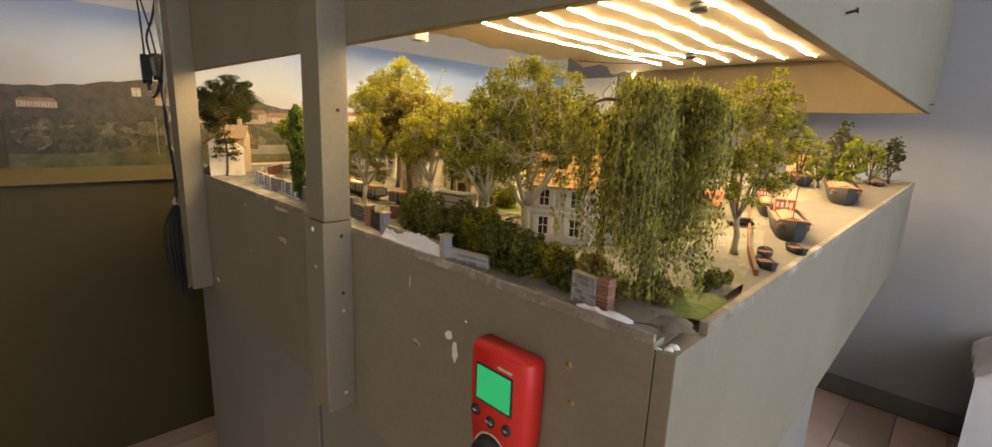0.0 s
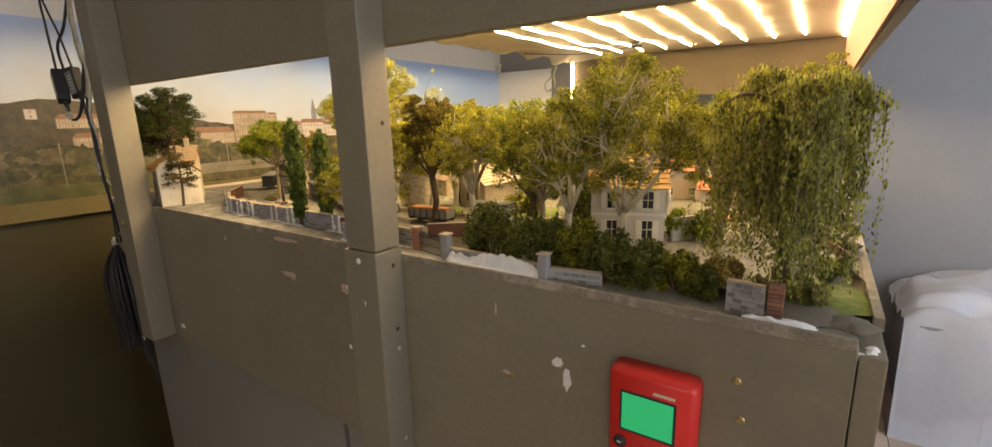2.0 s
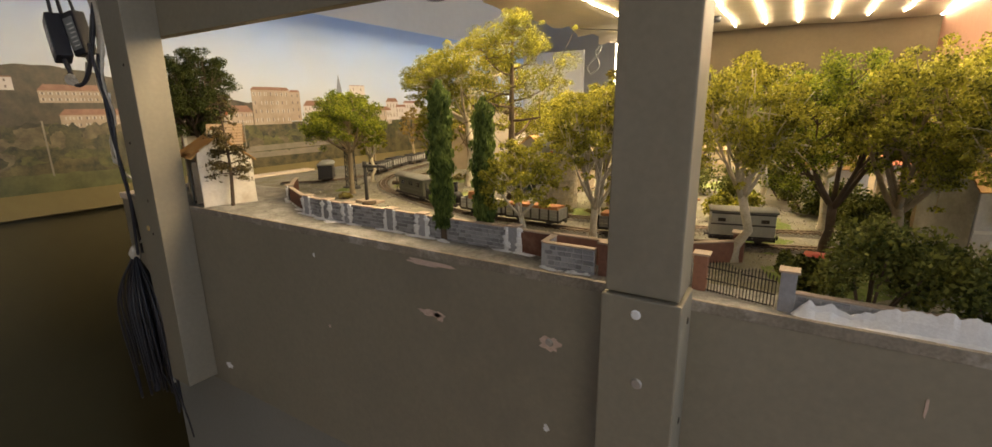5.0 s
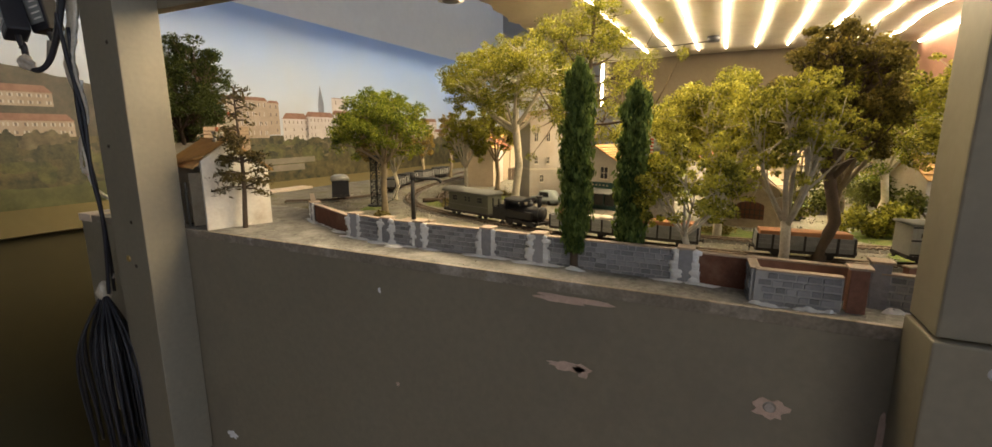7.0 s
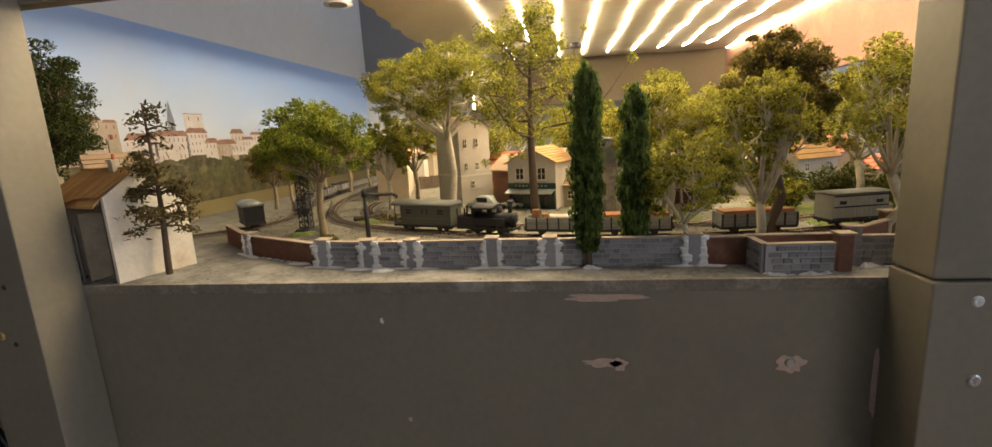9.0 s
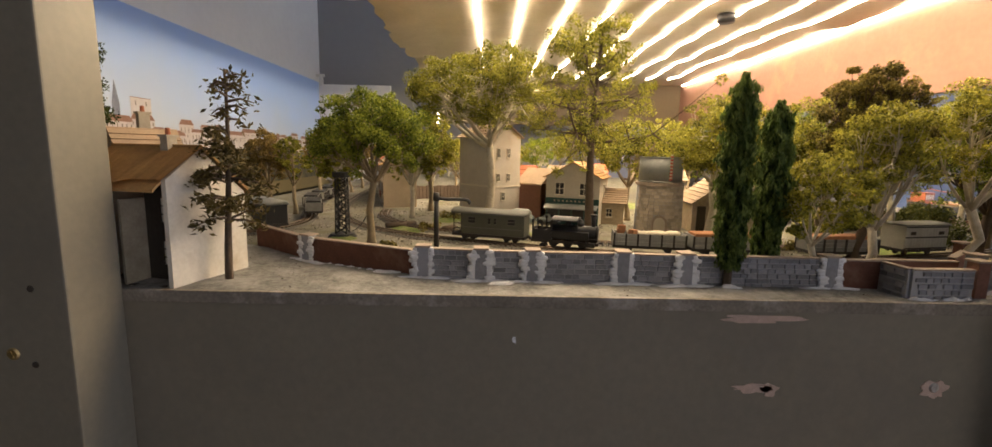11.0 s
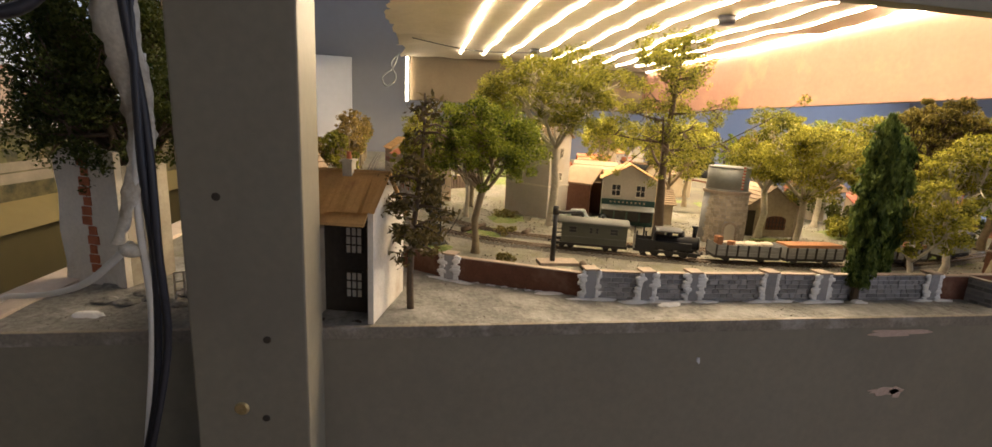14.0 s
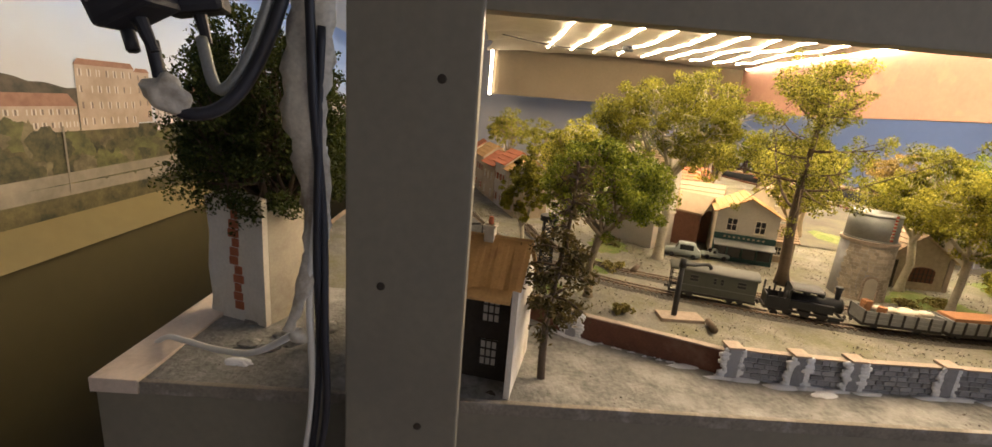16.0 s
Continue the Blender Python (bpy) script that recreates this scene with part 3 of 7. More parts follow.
    house(1.27, 1.295, 0.14, 0.08, 0.018, True, 3)
    house(1.40, 1.31, 0.10, 0.075, 0.017, True, 3)
    x = 1.48
    while x < 2.88:
        w = rng.uniform(0.05, 0.14)
        house(x, 1.29 + rng.uniform(-0.02, 0.02), w, rng.uniform(0.05, 0.10) * (1.1 - 0.2 * (x - 1.4)), rng.uniform(0.008, 0.018), rng.random() < 0.75, rng.choice((2, 3)), 0.0014 + 0.0004 * rng.random())
        x += w * rng.uniform(0.55, 0.95)
    bm = bmesh.new()
    sheet(bm, [(1.336, PY - 0.0012, 1.38), (1.364, PY - 0.0012, 1.38), (1.364, PY - 0.0012, 1.425), (1.35, PY - 0.0012, 1.49), (1.336, PY - 0.0012, 1.425)])
    part("spire_print", bm, "print_spire", ob)
    house(1.405, 1.38, 0.085, 0.068, 0.002, True, 2, 0.0011, 2)
    silhouette("woods_print", 0.2, 2.95, 1.15, lambda x: 1.285 + 0.03 * nz(x, 5, 9) + 0.03 * nz(x, 17, 3) + 0.008 * nz(x, 60, 3), "print_bush", 0.0022, 0.006)
    silhouette("dark_woods_print", -0.02, 0.9, 1.19, lambda x: 1.315 + 0.03 * nz(x, 4, 15) + 0.02 * nz(x, 14, 13) + 0.008 * nz(x, 60, 3) - 0.10 * max(0, x - 0.35), "print_wood", 0.0026, 0.006)
    silhouette("bush_print", 0.2, 0.75, 1.19, lambda x: 1.24 + 0.05 * math.exp(-((x - 0.47) / 0.09) ** 2) + 0.012 * nz(x, 30, 13), "print_bush", 0.0028, 0.006)
    silhouette("meadow_print", -0.02, 0.78, 1.15, lambda x: 1.198 + 0.006 * nz(x, 6, 2) + 0.004 * nz(x, 40, 2), "print_meadow", 0.0030)
    silhouette("road_print", 0.72, 1.25, 1.185, lambda x: 1.207 + 0.003 * nz(x, 3, 2), "print_road", 0.0034)
    # single trees and bushes of the picture
    for k in range(260):
        x = 0.03 + 2.85 * ((k + rng.random()) / 260) ** 1.5
        low = 1.225 if x < 0.75 else 1.232
        z = low + rng.random() * (0.075 if x < 0.9 else 0.05)
        rx, rz = rng.uniform(0.014, 0.04), rng.uniform(0.012, 0.03)
        y = PY - 0.0031 - 0.0006 * (1.32 - z) / 0.1
        bm = bmesh.new()
        ring = []
        for i in range(26):
            a = 2 * math.pi * i / 26
            q = 1 + 0.35 * noise.noise((math.cos(a) * 1.5, math.sin(a) * 1.5, k)) + rng.uniform(-0.12, 0.12)
            ring.append((x + math.cos(a) * rx * q, y, z + math.sin(a) * rz * q))
        sheet(bm, ring)
        part("tree_print", bm, "print_" + rng.choice(("leaf_a", "leaf_b", "leaf_c") if x > 0.35 else ("leaf_c", "leaf_c", "leaf_b")), ob)
    bm = bmesh.new()
    sheet(bm, [(0.76, PY - 0.0040, 1.205), (1.3, PY - 0.0040, 1.212), (1.3, PY - 0.0040, 1.232), (0.76, PY - 0.0040, 1.224)])
    part("garden_wall_print", bm, "print_road", ob)
    bm = bmesh.new()
    box(bm, 0.392, 0.396, PY - 0.0048, PY - 0.0044, 1.19, 1.33)
    box(bm, 0.918, 0.922, PY - 0.0048, PY - 0.0044, 1.19, 1.31)
    part("mast_print", bm, "print_road", ob)


backdrop()
bm = bmesh.new()
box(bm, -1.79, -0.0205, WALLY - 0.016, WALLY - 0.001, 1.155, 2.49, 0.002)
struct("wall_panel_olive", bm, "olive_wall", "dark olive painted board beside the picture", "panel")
bm = bmesh.new()
box(bm, 2.955, 2.975, 1.86, WALLY - 0.002, 1.12, 1.70, 0.002)
tagged(part("white_panel", bm, "wall_white"), "plain white board standing in the corner beside the picture", "panel", kind="structure")


# ---- ground ----
G = 1.188


def ground_sheet(name, material, poly, z, label, amp=0.0012, cell=0.012):
    """An uneven sheet over a convex outline."""
    xs, ys = [p[0] for p in poly], [p[1] for p in poly]
    bm = bmesh.new()
    f = bm.faces.new([bm.verts.new((x, y, 0)) for x, y in poly])
    nx, ny = int((max(xs) - min(xs)) / cell), int((max(ys) - min(ys)) / cell)
    for k in range(1, nx):
        bmesh.ops.bisect_plane(bm, geom=bm.verts[:] + bm.edges[:] + bm.faces[:], plane_co=(min(xs) + k * cell, 0, 0), plane_no=(1, 0, 0))
    for k in range(1, ny):
        bmesh.ops.bisect_plane(bm, geom=bm.verts[:] + bm.edges[:] + bm.faces[:], plane_co=(0, min(ys) + k * cell, 0), plane_no=(0, 1, 0))
    for v in bm.verts:
        v.co.z = z + amp * (noise.noise((v.co.x * 18, v.co.y * 18, z * 7)) + 0.5 * noise.noise((v.co.x * 60, v.co.y * 60, 2)))
    return struct(name, bm, material, label, "ground", True)


ground_sheet("ground", "yard", [(FX + 0.004, SY + 0.02), (BX, SY + 0.02), (BX, LY - 0.02), (FX + 0.004, LY - 0.02)], G, "sandy grey-green railway yard ground", 0.0012, 0.02)
ground_sheet("pavement", "tarmac", [(FX, 0.47), (0.40, 0.47), (0.418, 1.0), (0.418, 1.25), (0.49, 1.43), (0.56, 1.53), (0.56, LY), (FX, LY)], G + 0.0022, "grey worn tarmac strip along the table's edge", 0.0013, 0.007)
ground_sheet("water", "sand", [(0.50, SY), (BX, SY), (BX, 0.30), (1.2, 0.36), (0.75, 0.245), (0.62, 0.225)], G + 0.003, "smooth beige unfinished river surface", 0.0003, 0.03)
# tree shade over the square is put into its sand colour
ground_sheet("ground_square", "sand_shade", [(0.62, 0.30), (1.2, 0.40), (1.7, 0.5), (1.7, 0.95), (0.95, 0.95), (0.85, 0.7), (0.66, 0.55)], G + 0.002, "sandy village square, darkened for the shade of its trees", 0.0006, 0.03)


# loose gravel and dust clods on the yard
rng = np.random.default_rng(8)
cs = np.stack([rng.uniform(0.43, 1.1, 26000), rng.uniform(0.30, 1.62, 26000), np.full(26000, G + 0.0012)], 1)
c2 = np.stack([rng.uniform(FX + 0.006, 0.56, 1500), rng.uniform(0.9, LY - 0.04, 1500), np.full(1500, G + 0.0018)], 1)
cs = np.concatenate([cs, c2[(c2[:, 0] < 0.405 + 0.5 * np.maximum(0, c2[:, 1] - 1.25))]])
keep = np.array([noise.noise((x * 16, y * 16, 5)) > -0.12 for x, y, _ in cs])
tagged(part_mesh("gravel", flakes(cs[keep], 0.0013, rng), "gravel"), "fine loose gravel and dust over the yard", "gravel", "", "stuff")

# ---- trees ----
def bend(a, c, b, n=6):
    """Points on a curve from a to b, drawn towards c."""
    return [a * (1 - t) ** 2 + 2 * c * t * (1 - t) + b * t * t for t in np.linspace(0, 1, n)]


def grow(rng, h, r, fork, limbs, trunk_r, lean=0.0, cz=None, rz=None, low=-0.25):
    """Branch paths and twig tips of a wire-framed tree whose crown fills an ellipsoid."""
    paths, tips = [], []
    cz = cz if cz is not None else h - (h - fork) * 0.5
    rz = rz if rz is not None else (h - fork) * 0.55
    off = np.array([rng.normal() * lean, rng.normal() * lean, 0])
    mid = np.array([0, 0, cz]) + off * 0.6
    size = np.array([r, r, rz])
    p1 = np.array([0, 0, fork]) + off
    m = p1 * 0.5 + rng.normal(size=3) * np.array([1, 1, 0]) * trunk_r * 0.7
    paths.append([(np.array([0, 0, -0.004]), trunk_r * 1.7), (np.array([0, 0, 0.005]), trunk_r * 1.2), (np.array([0, 0, 0.014]) + m * 0.1, trunk_r), (m, trunk_r * 0.92), (p1, trunk_r * 0.9)])
    for k in range(limbs):
        a = 2 * math.pi * (k + rng.uniform(-0.35, 0.35)) / limbs
        up = rng.uniform(low, 0.75) if k else 0.97
        side = math.sqrt(1 - up * up)
        way = np.array([math.cos(a) * side, math.sin(a) * side, up])
        end = mid + way * size * rng.uniform(0.55, 0.75)
        s0 = p1 - np.array([0, 0, fork * 0.12 * rng.uniform(0, 1)]) if k else p1
        c = s0 + (end - s0) * 0.45 + np.array([math.cos(a) * r, math.sin(a) * r, 0]) * 0.16 * (k > 0) + rng.normal(size=3) * r * 0.06
        lr = trunk_r * rng.uniform(0.4, 0.62)
        pts = bend(s0, c, end, 7)
        paths.append([(p, lr * (1 - 0.72 * i / 6)) for i, p in enumerate(pts)])
        tips.append(end)
        for q in range(6):
            t = rng.uniform(0.35, 1.0)
            s1 = s0 * (1 - t) ** 2 + 2 * c * t * (1 - t) + end * t * t
            w = way + rng.normal(size=3) * 0.55
            w[2] = max(w[2], low * 1.2)
            w /= np.linalg.norm(w)
            e = mid + w * size * rng.uniform(0.68, 1.0)
            c1 = (s1 + e) / 2 + rng.normal(size=3) * r * 0.07
            pts = bend(s1, c1, e, 5)
            paths.append([(p, lr * (0.42 - 0.3 * i / 4)) for i, p in enumerate(pts)])
            tips.append(e)
            for _ in range(3):
                e2 = pts[3] + rng.normal(size=3) * size * 0.2
                v = (e2 - mid) / size
                ln = np.linalg.norm(v)
                e2 = mid + v / max(ln, 1.0) * size * 1.0
                paths.append([(pts[2], lr * 0.22), ((pts[2] + e2) / 2 + rng.normal(size=3) * r * 0.03, lr * 0.14), (e2, lr * 0.06)])
                tips.append(e2)
    return paths, np.array(tips)


def foam(rng, tips, leaves, rad, size, flat=0.72, bare=0.06):
    """Leaf flakes gathered in firm tufts of foam round the twig tips."""
    tips = tips[rng.uniform(size=len(tips)) > bare]
    n = len(tips)
    tr = rad * np.exp(rng.normal(size=n) * 0.3)
    w = tr ** 2
    idx = rng.choice(n, size=leaves, p=w / w.sum())
    d = rng.normal(size=(leaves, 3))
    d /= np.linalg.norm(d, axis=1)[:, None]
    stretch = rng.uniform(0.7, 1.35, size=(n, 3)) * np.array([1, 1, flat])
    c = tips[idx] + d * stretch[idx] * (tr[idx] * rng.uniform(0.4, 1.0, size=leaves))[:, None]
    return flakes(c, size, rng)


def tree(x, y, h, r, leaf="leaf_olive", bark="bark_pale", seed=1, fork=0.42, limbs=7, leaves=5200, size=0.00165, trunk=None, clump=0.135, label="model plane tree with olive green foliage", z=G, lean=0.01, cz=None, rz=None, name="tree", low=-0.25):
    rng = np.random.default_rng(seed)
    ob = thing(name, pose(x, y, z), label, "tree", "model trees")
    paths, tips = grow(rng, h, r, fork * h, limbs, trunk or h * 0.026, lean * h, cz, rz, low)
    part_mesh("trunk", tube_mesh(paths, 6), bark, ob, "", True)
    part_mesh("crown", foam(rng, tips, int(leaves * 4.2), r * clump, size), leaf, ob)
    return ob


def leader_tree(x, y, h, r, leaf, bark, seed, label, leaves=23000):
    """A tall tree with one bare stem, spreading limbs in tiers and a tuft on top."""
    rng = np.random.default_rng(seed)
    ob = thing("tree", pose(x, y, G), label, "tree", "model trees")
    stem = lambda t: np.array([0.004 * math.sin(t * 4), 0.006 * math.sin(t * 3 + 0.5), h * t])
    paths = [[(stem(t), 0.0078 * (1 - 0.8 * t) * (1.5 if t < 0.01 else 1)) for t in np.linspace(-0.01, 0.97, 14)]]
    tips = [stem(0.96) + rng.normal(size=3) * 0.006 for _ in range(9)]
    for k in range(17):
        t = 0.36 + 0.55 * (k / 16) ** 0.9
        a = 2.4 * k + rng.uniform(-0.3, 0.3)
        ln = r * (1.08 - 1.25 * (t - 0.42)) * rng.uniform(0.75, 1.05)
        s = stem(t)
        way = np.array([math.cos(a), math.sin(a), 0])
        e = s + way * ln + np.array([0, 0, ln * rng.uniform(0.1, 0.85)])
        pts = bend(s, s + way * ln * 0.55 + np.array([0, 0, ln * 0.02]), e, 6)
        lr = 0.0031 * (1.25 - t)
        paths.append([(p, lr * (1 - 0.14 * i)) for i, p in enumerate(pts)])
        for q in range(9):
            b = pts[int(rng.integers(2, 6))]
            e2 = b + rng.normal(size=3) * np.array([0.36, 0.36, 0.3]) * ln
            paths.append([(b, lr * 0.4), ((b + e2) / 2 + rng.normal(size=3) * 0.002, lr * 0.25), (e2, lr * 0.1)])
            tips.append(e2)
    part_mesh("trunk", tube_mesh(paths, 6), bark, ob, "", True)
    part_mesh("crown", foam(rng, np.array(tips), leaves, 0.0115, 0.00165, 0.85), leaf, ob)
    return ob


def cypress(x, y, h, r, seed):
    rng = np.random.default_rng(seed)
    ob = thing("cypress", pose(x, y, G), "slim dark green model cypress with dense foliage", "tree", "cypresses")
    part_mesh("trunk", tube_mesh([[((0, 0, -0.003), 0.004), ((0, 0, h * 0.5), 0.0025), ((0, 0, h * 0.92), 0.0008)]], 6), "bark_dark", ob)
    n = 9500
    t = rng.beta(1.15, 1.35, n)
    z = h * (0.1 + 0.9 * t)
    rad = r * (0.62 + 0.42 * np.sin(np.pi * np.clip(t * 0.9 + 0.05, 0, 1)))
    a = rng.uniform(0, 2 * np.pi, n)
    lump = 1 + 0.95 * np.array([noise.noise((math.cos(q) * 2.2, math.sin(q) * 2.2, w * 80 + seed)) for q, w in zip(a, z)])
    q = rad * lump * np.sqrt(rng.uniform(0.1, 1.35, n)) * np.where(t > 0.93, (1 - t) * 14, 1).clip(0.3, 1)
    c = np.stack([q * np.cos(a), q * np.sin(a), z], 1)
    part_mesh("crown", flakes(c, 0.0021, rng, stretch=1.5, down=True), "leaf_cypress", ob)
    return ob


def willow(x, y, h, r, seed):
    """Dark arching limbs from which separate curtains of foliage hang."""
    rng = np.random.default_rng(seed)
    ob = thing("willow", pose(x, y, G), "weeping willow model with hanging yellow-green foliage", "tree")
    stem = bend(np.array([0, 0, -0.004]), np.array([0.008, -0.006, h * 0.4]), np.array([0.0, 0.004, h * 0.8]), 8)
    paths = [[(p, 0.0095 - 0.0009 * i) for i, p in enumerate(stem)]]
    heads = []
    for k in range(21):
        a = 2 * math.pi * k / 21 * 8 + rng.uniform(-0.5, 0.5)
        out = r * rng.uniform(0.45, 1.15)
        s = stem[4 + k % 4]
        e = np.array([math.cos(a) * out, math.sin(a) * out, h * rng.uniform(0.62, 0.9)])
        c = (s + e) / 2 + np.array([math.cos(a) * out * 0.15, math.sin(a) * out * 0.15, h * 0.2])
        c[2] = min(c[2], h * 1.12)
        pts = [np.maximum(q, (-9, SY + 0.016 - y, 0)) for q in bend(s, c, e, 9)]
        paths.append([(p, 0.0032 - 0.0003 * i) for i, p in enumerate(pts)])
        heads += [(p, i / 8) for i, p in enumerate(pts) if i > 1]
    cs, strands = [], []
    wall = SY + 0.012 - y
    for head, far in heads:
        long = head[2] * rng.uniform(0.12, 0.95) + 0.25 * far * head[2] * rng.uniform(0, 1)
        if rng.uniform() < 0.25:
            continue
        for k in range(5):
            tip = head + rng.normal(size=3) * np.array([0.0055, 0.0055, 0.003])
            length = min(tip[2] - 0.012, long * rng.uniform(0.55, 1.05))
            sway = rng.normal(size=2) * 0.007
            n = max(6, int(length / 0.00155))
            t = np.linspace(0, 1, n)
            line = tip + np.stack([sway[0] * t + 0.003 * np.sin(t * 9 + k), sway[1] * t + 0.003 * np.sin(t * 7 + 2 * k), -length * t], 1)
            line[:, 1] = np.maximum(line[:, 1], wall)
            cs.append(line + rng.normal(size=(n, 3)) * np.array([0.0024, 0.0024, 0.002]))
            strands.append([(line[0], 0.0003), (line[n // 2], 0.00025), (line[-1], 0.00015)])
        cs.append(head + rng.normal(size=(55, 3)) * np.array([0.006, 0.006, 0.0035]))
    part_mesh("trunk", tube_mesh(paths[:1], 6), "bark_dark", ob, "", True)
    for limb in paths[1:]:
        part_mesh("limb", tube_mesh([limb], 6), "bark_dark", ob, "", True)
    part_mesh("hanging_twig", tube_mesh(strands, 3), "bark_mid", ob)
    c = np.concatenate(cs)
    part_mesh("crown", flakes(c[c[:, 1] > wall - 0.003], 0.0019, rng, stretch=1.3, down=True), "leaf_willow", ob)
    return ob


def pine(x, y, h, seed):
    rng = np.random.default_rng(seed)
    ob = thing("pine_tree", pose(x, y, G), "sparse dark model pine with brownish tufts", "tree")
    bend = lambda t: np.array([0.004 * math.sin(t * 5), 0.005 * math.sin(t * 4 + 1), h * t])
    paths = [[(bend(t), 0.0036 * (1 - 0.75 * t)) for t in np.linspace(-0.02, 1, 12)]]
    cs = []
    for k in range(46):
        t = rng.uniform(0.3, 1.0)
        s = bend(t)
        a = rng.uniform(0, 2 * math.pi)
        ln = h * (0.07 + 0.19 * (1 - t)) * rng.uniform(0.5, 1.2)
        e = s + np.array([math.cos(a) * ln, math.sin(a) * ln, ln * rng.uniform(-0.35, 0.3)])
        paths.append([(s, 0.0013), ((s + e) / 2 + np.array([0, 0, 0.003]), 0.0009), (e, 0.0004)])
        n = 55 if t < 0.72 else 14
        cs.extend(e + (s - e) * rng.uniform(0, 0.55) + rng.normal(size=3) * np.array([0.004, 0.004, 0.003]) for _ in range(n))
    part_mesh("trunk", tube_mesh(paths, 6), "bark_dark", ob, "", True)
    part_mesh("crown", flakes(cs, 0.0021, rng, stretch=1.5), "leaf_pine", ob)
    return ob


def bush(x, y, rx, ry, h, leaf, seed, n=2200, size=0.0024, label="dense clipped model hedge bush", cat="bush", z=G):
    rng = np.random.default_rng(seed)
    ob = thing("bush", pose(x, y, z), label, cat, "hedge bushes")
    k = 14
    cen = np.stack([rng.uniform(-0.75, 0.75, k) * rx, rng.uniform(-0.75, 0.75, k) * ry, rng.uniform(0.2, 0.85, k) * h], 1)
    idx = rng.integers(k, size=n)
    d = rng.normal(size=(n, 3))
    d /= np.linalg.norm(d, axis=1)[:, None]
    c = cen[idx] + d * np.array([rx, ry, h]) * 0.34 * rng.uniform(0.5, 1.0, size=(n, 1))
    c[:, 2] = np.clip(c[:, 2], 0.001, None)
    part_mesh("crown", flakes(c, size, rng), leaf, ob)
    st = [[((q[0] * 0.3, q[1] * 0.3, -0.002), 0.0015), ((q[0] * 0.7, q[1] * 0.7, q[2] * 0.6), 0.001), (tuple(q), 0.0005)] for q in cen[:7]]
    part_mesh("stem", tube_mesh(st, 5), "bark_dark", ob)
    return ob


willow(0.458, 0.278, 0.245, 0.078, 3)
tree(0.715, 0.272, 0.265, 0.064, "leaf_olive", "bark_mid", 11, 0.2, 8, 6000, trunk=0.0045, cz=0.165, rz=0.1, low=-0.6, label="slender model tree with olive foliage beside the quay")
tree(0.45, 0.44, 0.24, 0.082, "leaf_olive", "bark_pale", 12, 0.3, 8, 6500, label="large model plane tree with pale mottled trunk")
tree(0.44, 0.515, 0.205, 0.058, "leaf_olive", "bark_pale", 13, 0.35, 6, 3600)
tree(0.498, 0.706, 0.205, 0.062, "leaf_light", "bark_pale", 14, 0.35, 7, 4200, label="model plane tree with light green foliage by the gate")
tree(0.557, 0.625, 0.2, 0.075, "leaf_green", "bark_dark", 15, 0.3, 7, 5000, label="broad model tree with dark trunk and green crown")
tree(0.62, 0.78, 0.21, 0.07, "leaf_olive", "bark_mid", 16, 0.35, 7, 4500)
tree(0.70, 1.0 - 0.1, 0.21, 0.055, "leaf_olive", "bark_pale", 17, 0.4, 7, 4200)
tree(0.62, 0.90, 0.19, 0.078, "leaf_light", "bark_pale", 18, 0.42, 9, 7500, cz=0.135, rz=0.055, label="light green model tree beside the stone shed")
cypress(0.403, 1.018, 0.192, 0.0112, 21)
cypress(0.425, 0.972, 0.172, 0.0108, 22)
tree(0.43, 0.925, 0.13, 0.045, "leaf_light", "bark_pale", 23, 0.3, 6, 2600, label="small pale-barked model tree behind the brick wall")
tree(0.455, 0.845, 0.175, 0.05, "leaf_light", "bark_pale", 24, 0.3, 7, 3200)
tree(0.525, 0.808, 0.225, 0.052, "leaf_brown", "bark_dark", 25, 0.4, 8, 6500, label="tall model tree with dense dark olive-brown crown")
tree(0.592, 1.392, 0.19, 0.073, "leaf_green", "bark_mid", 26, 0.45, 9, 7500, cz=0.132, rz=0.062, label="round-crowned model tree with green foliage in the yard")
tree(0.775, 1.24, 0.285, 0.122, "leaf_olive", "bark_pale", 27, 0.5, 10, 12000, label="big spreading model plane tree with pale trunk", clump=0.1)
leader_tree(0.69, 1.083, 0.312, 0.088, "leaf_olive", "bark_dark", 28, "tall model tree with a bare leader and tiers of olive foliage")
pine(0.398, 1.467, 0.185, 31)
tree(0.488, 1.728, 0.30, 0.078, "leaf_dark", "bark_dark", 32, 0.36, 12, 13000, 0.0018, clump=0.17, low=-0.6, label="dense dark green model tree at the layout's end", cz=0.192, rz=0.108)
for k, (x, y, h, r, lf) in enumerate([(0.62, 0.365, 0.2, 0.058, "leaf_olive"), (0.74, 0.47, 0.21, 0.075, "leaf_light"), (0.86, 0.55, 0.2, 0.075, "leaf_olive"), (0.70, 0.62, 0.2, 0.07, "leaf_olive"), (0.63, 0.54, 0.22, 0.068, "leaf_light"), (0.80, 0.70, 0.2, 0.072, "leaf_green"), (0.50, 0.58, 0.2, 0.06, "leaf_olive"), (0.84, 1.38, 0.17, 0.045, "leaf_olive"), (0.9, 1.665, 0.15, 0.045, "leaf_rust"), (0.72, 1.47, 0.15, 0.035, "leaf_olive")]):
    tree(x, y, h, r, lf, "bark_pale" if k % 2 else "bark_mid", 60 + k, 0.36, 8, 4600, label="model tree with olive green foliage among others")


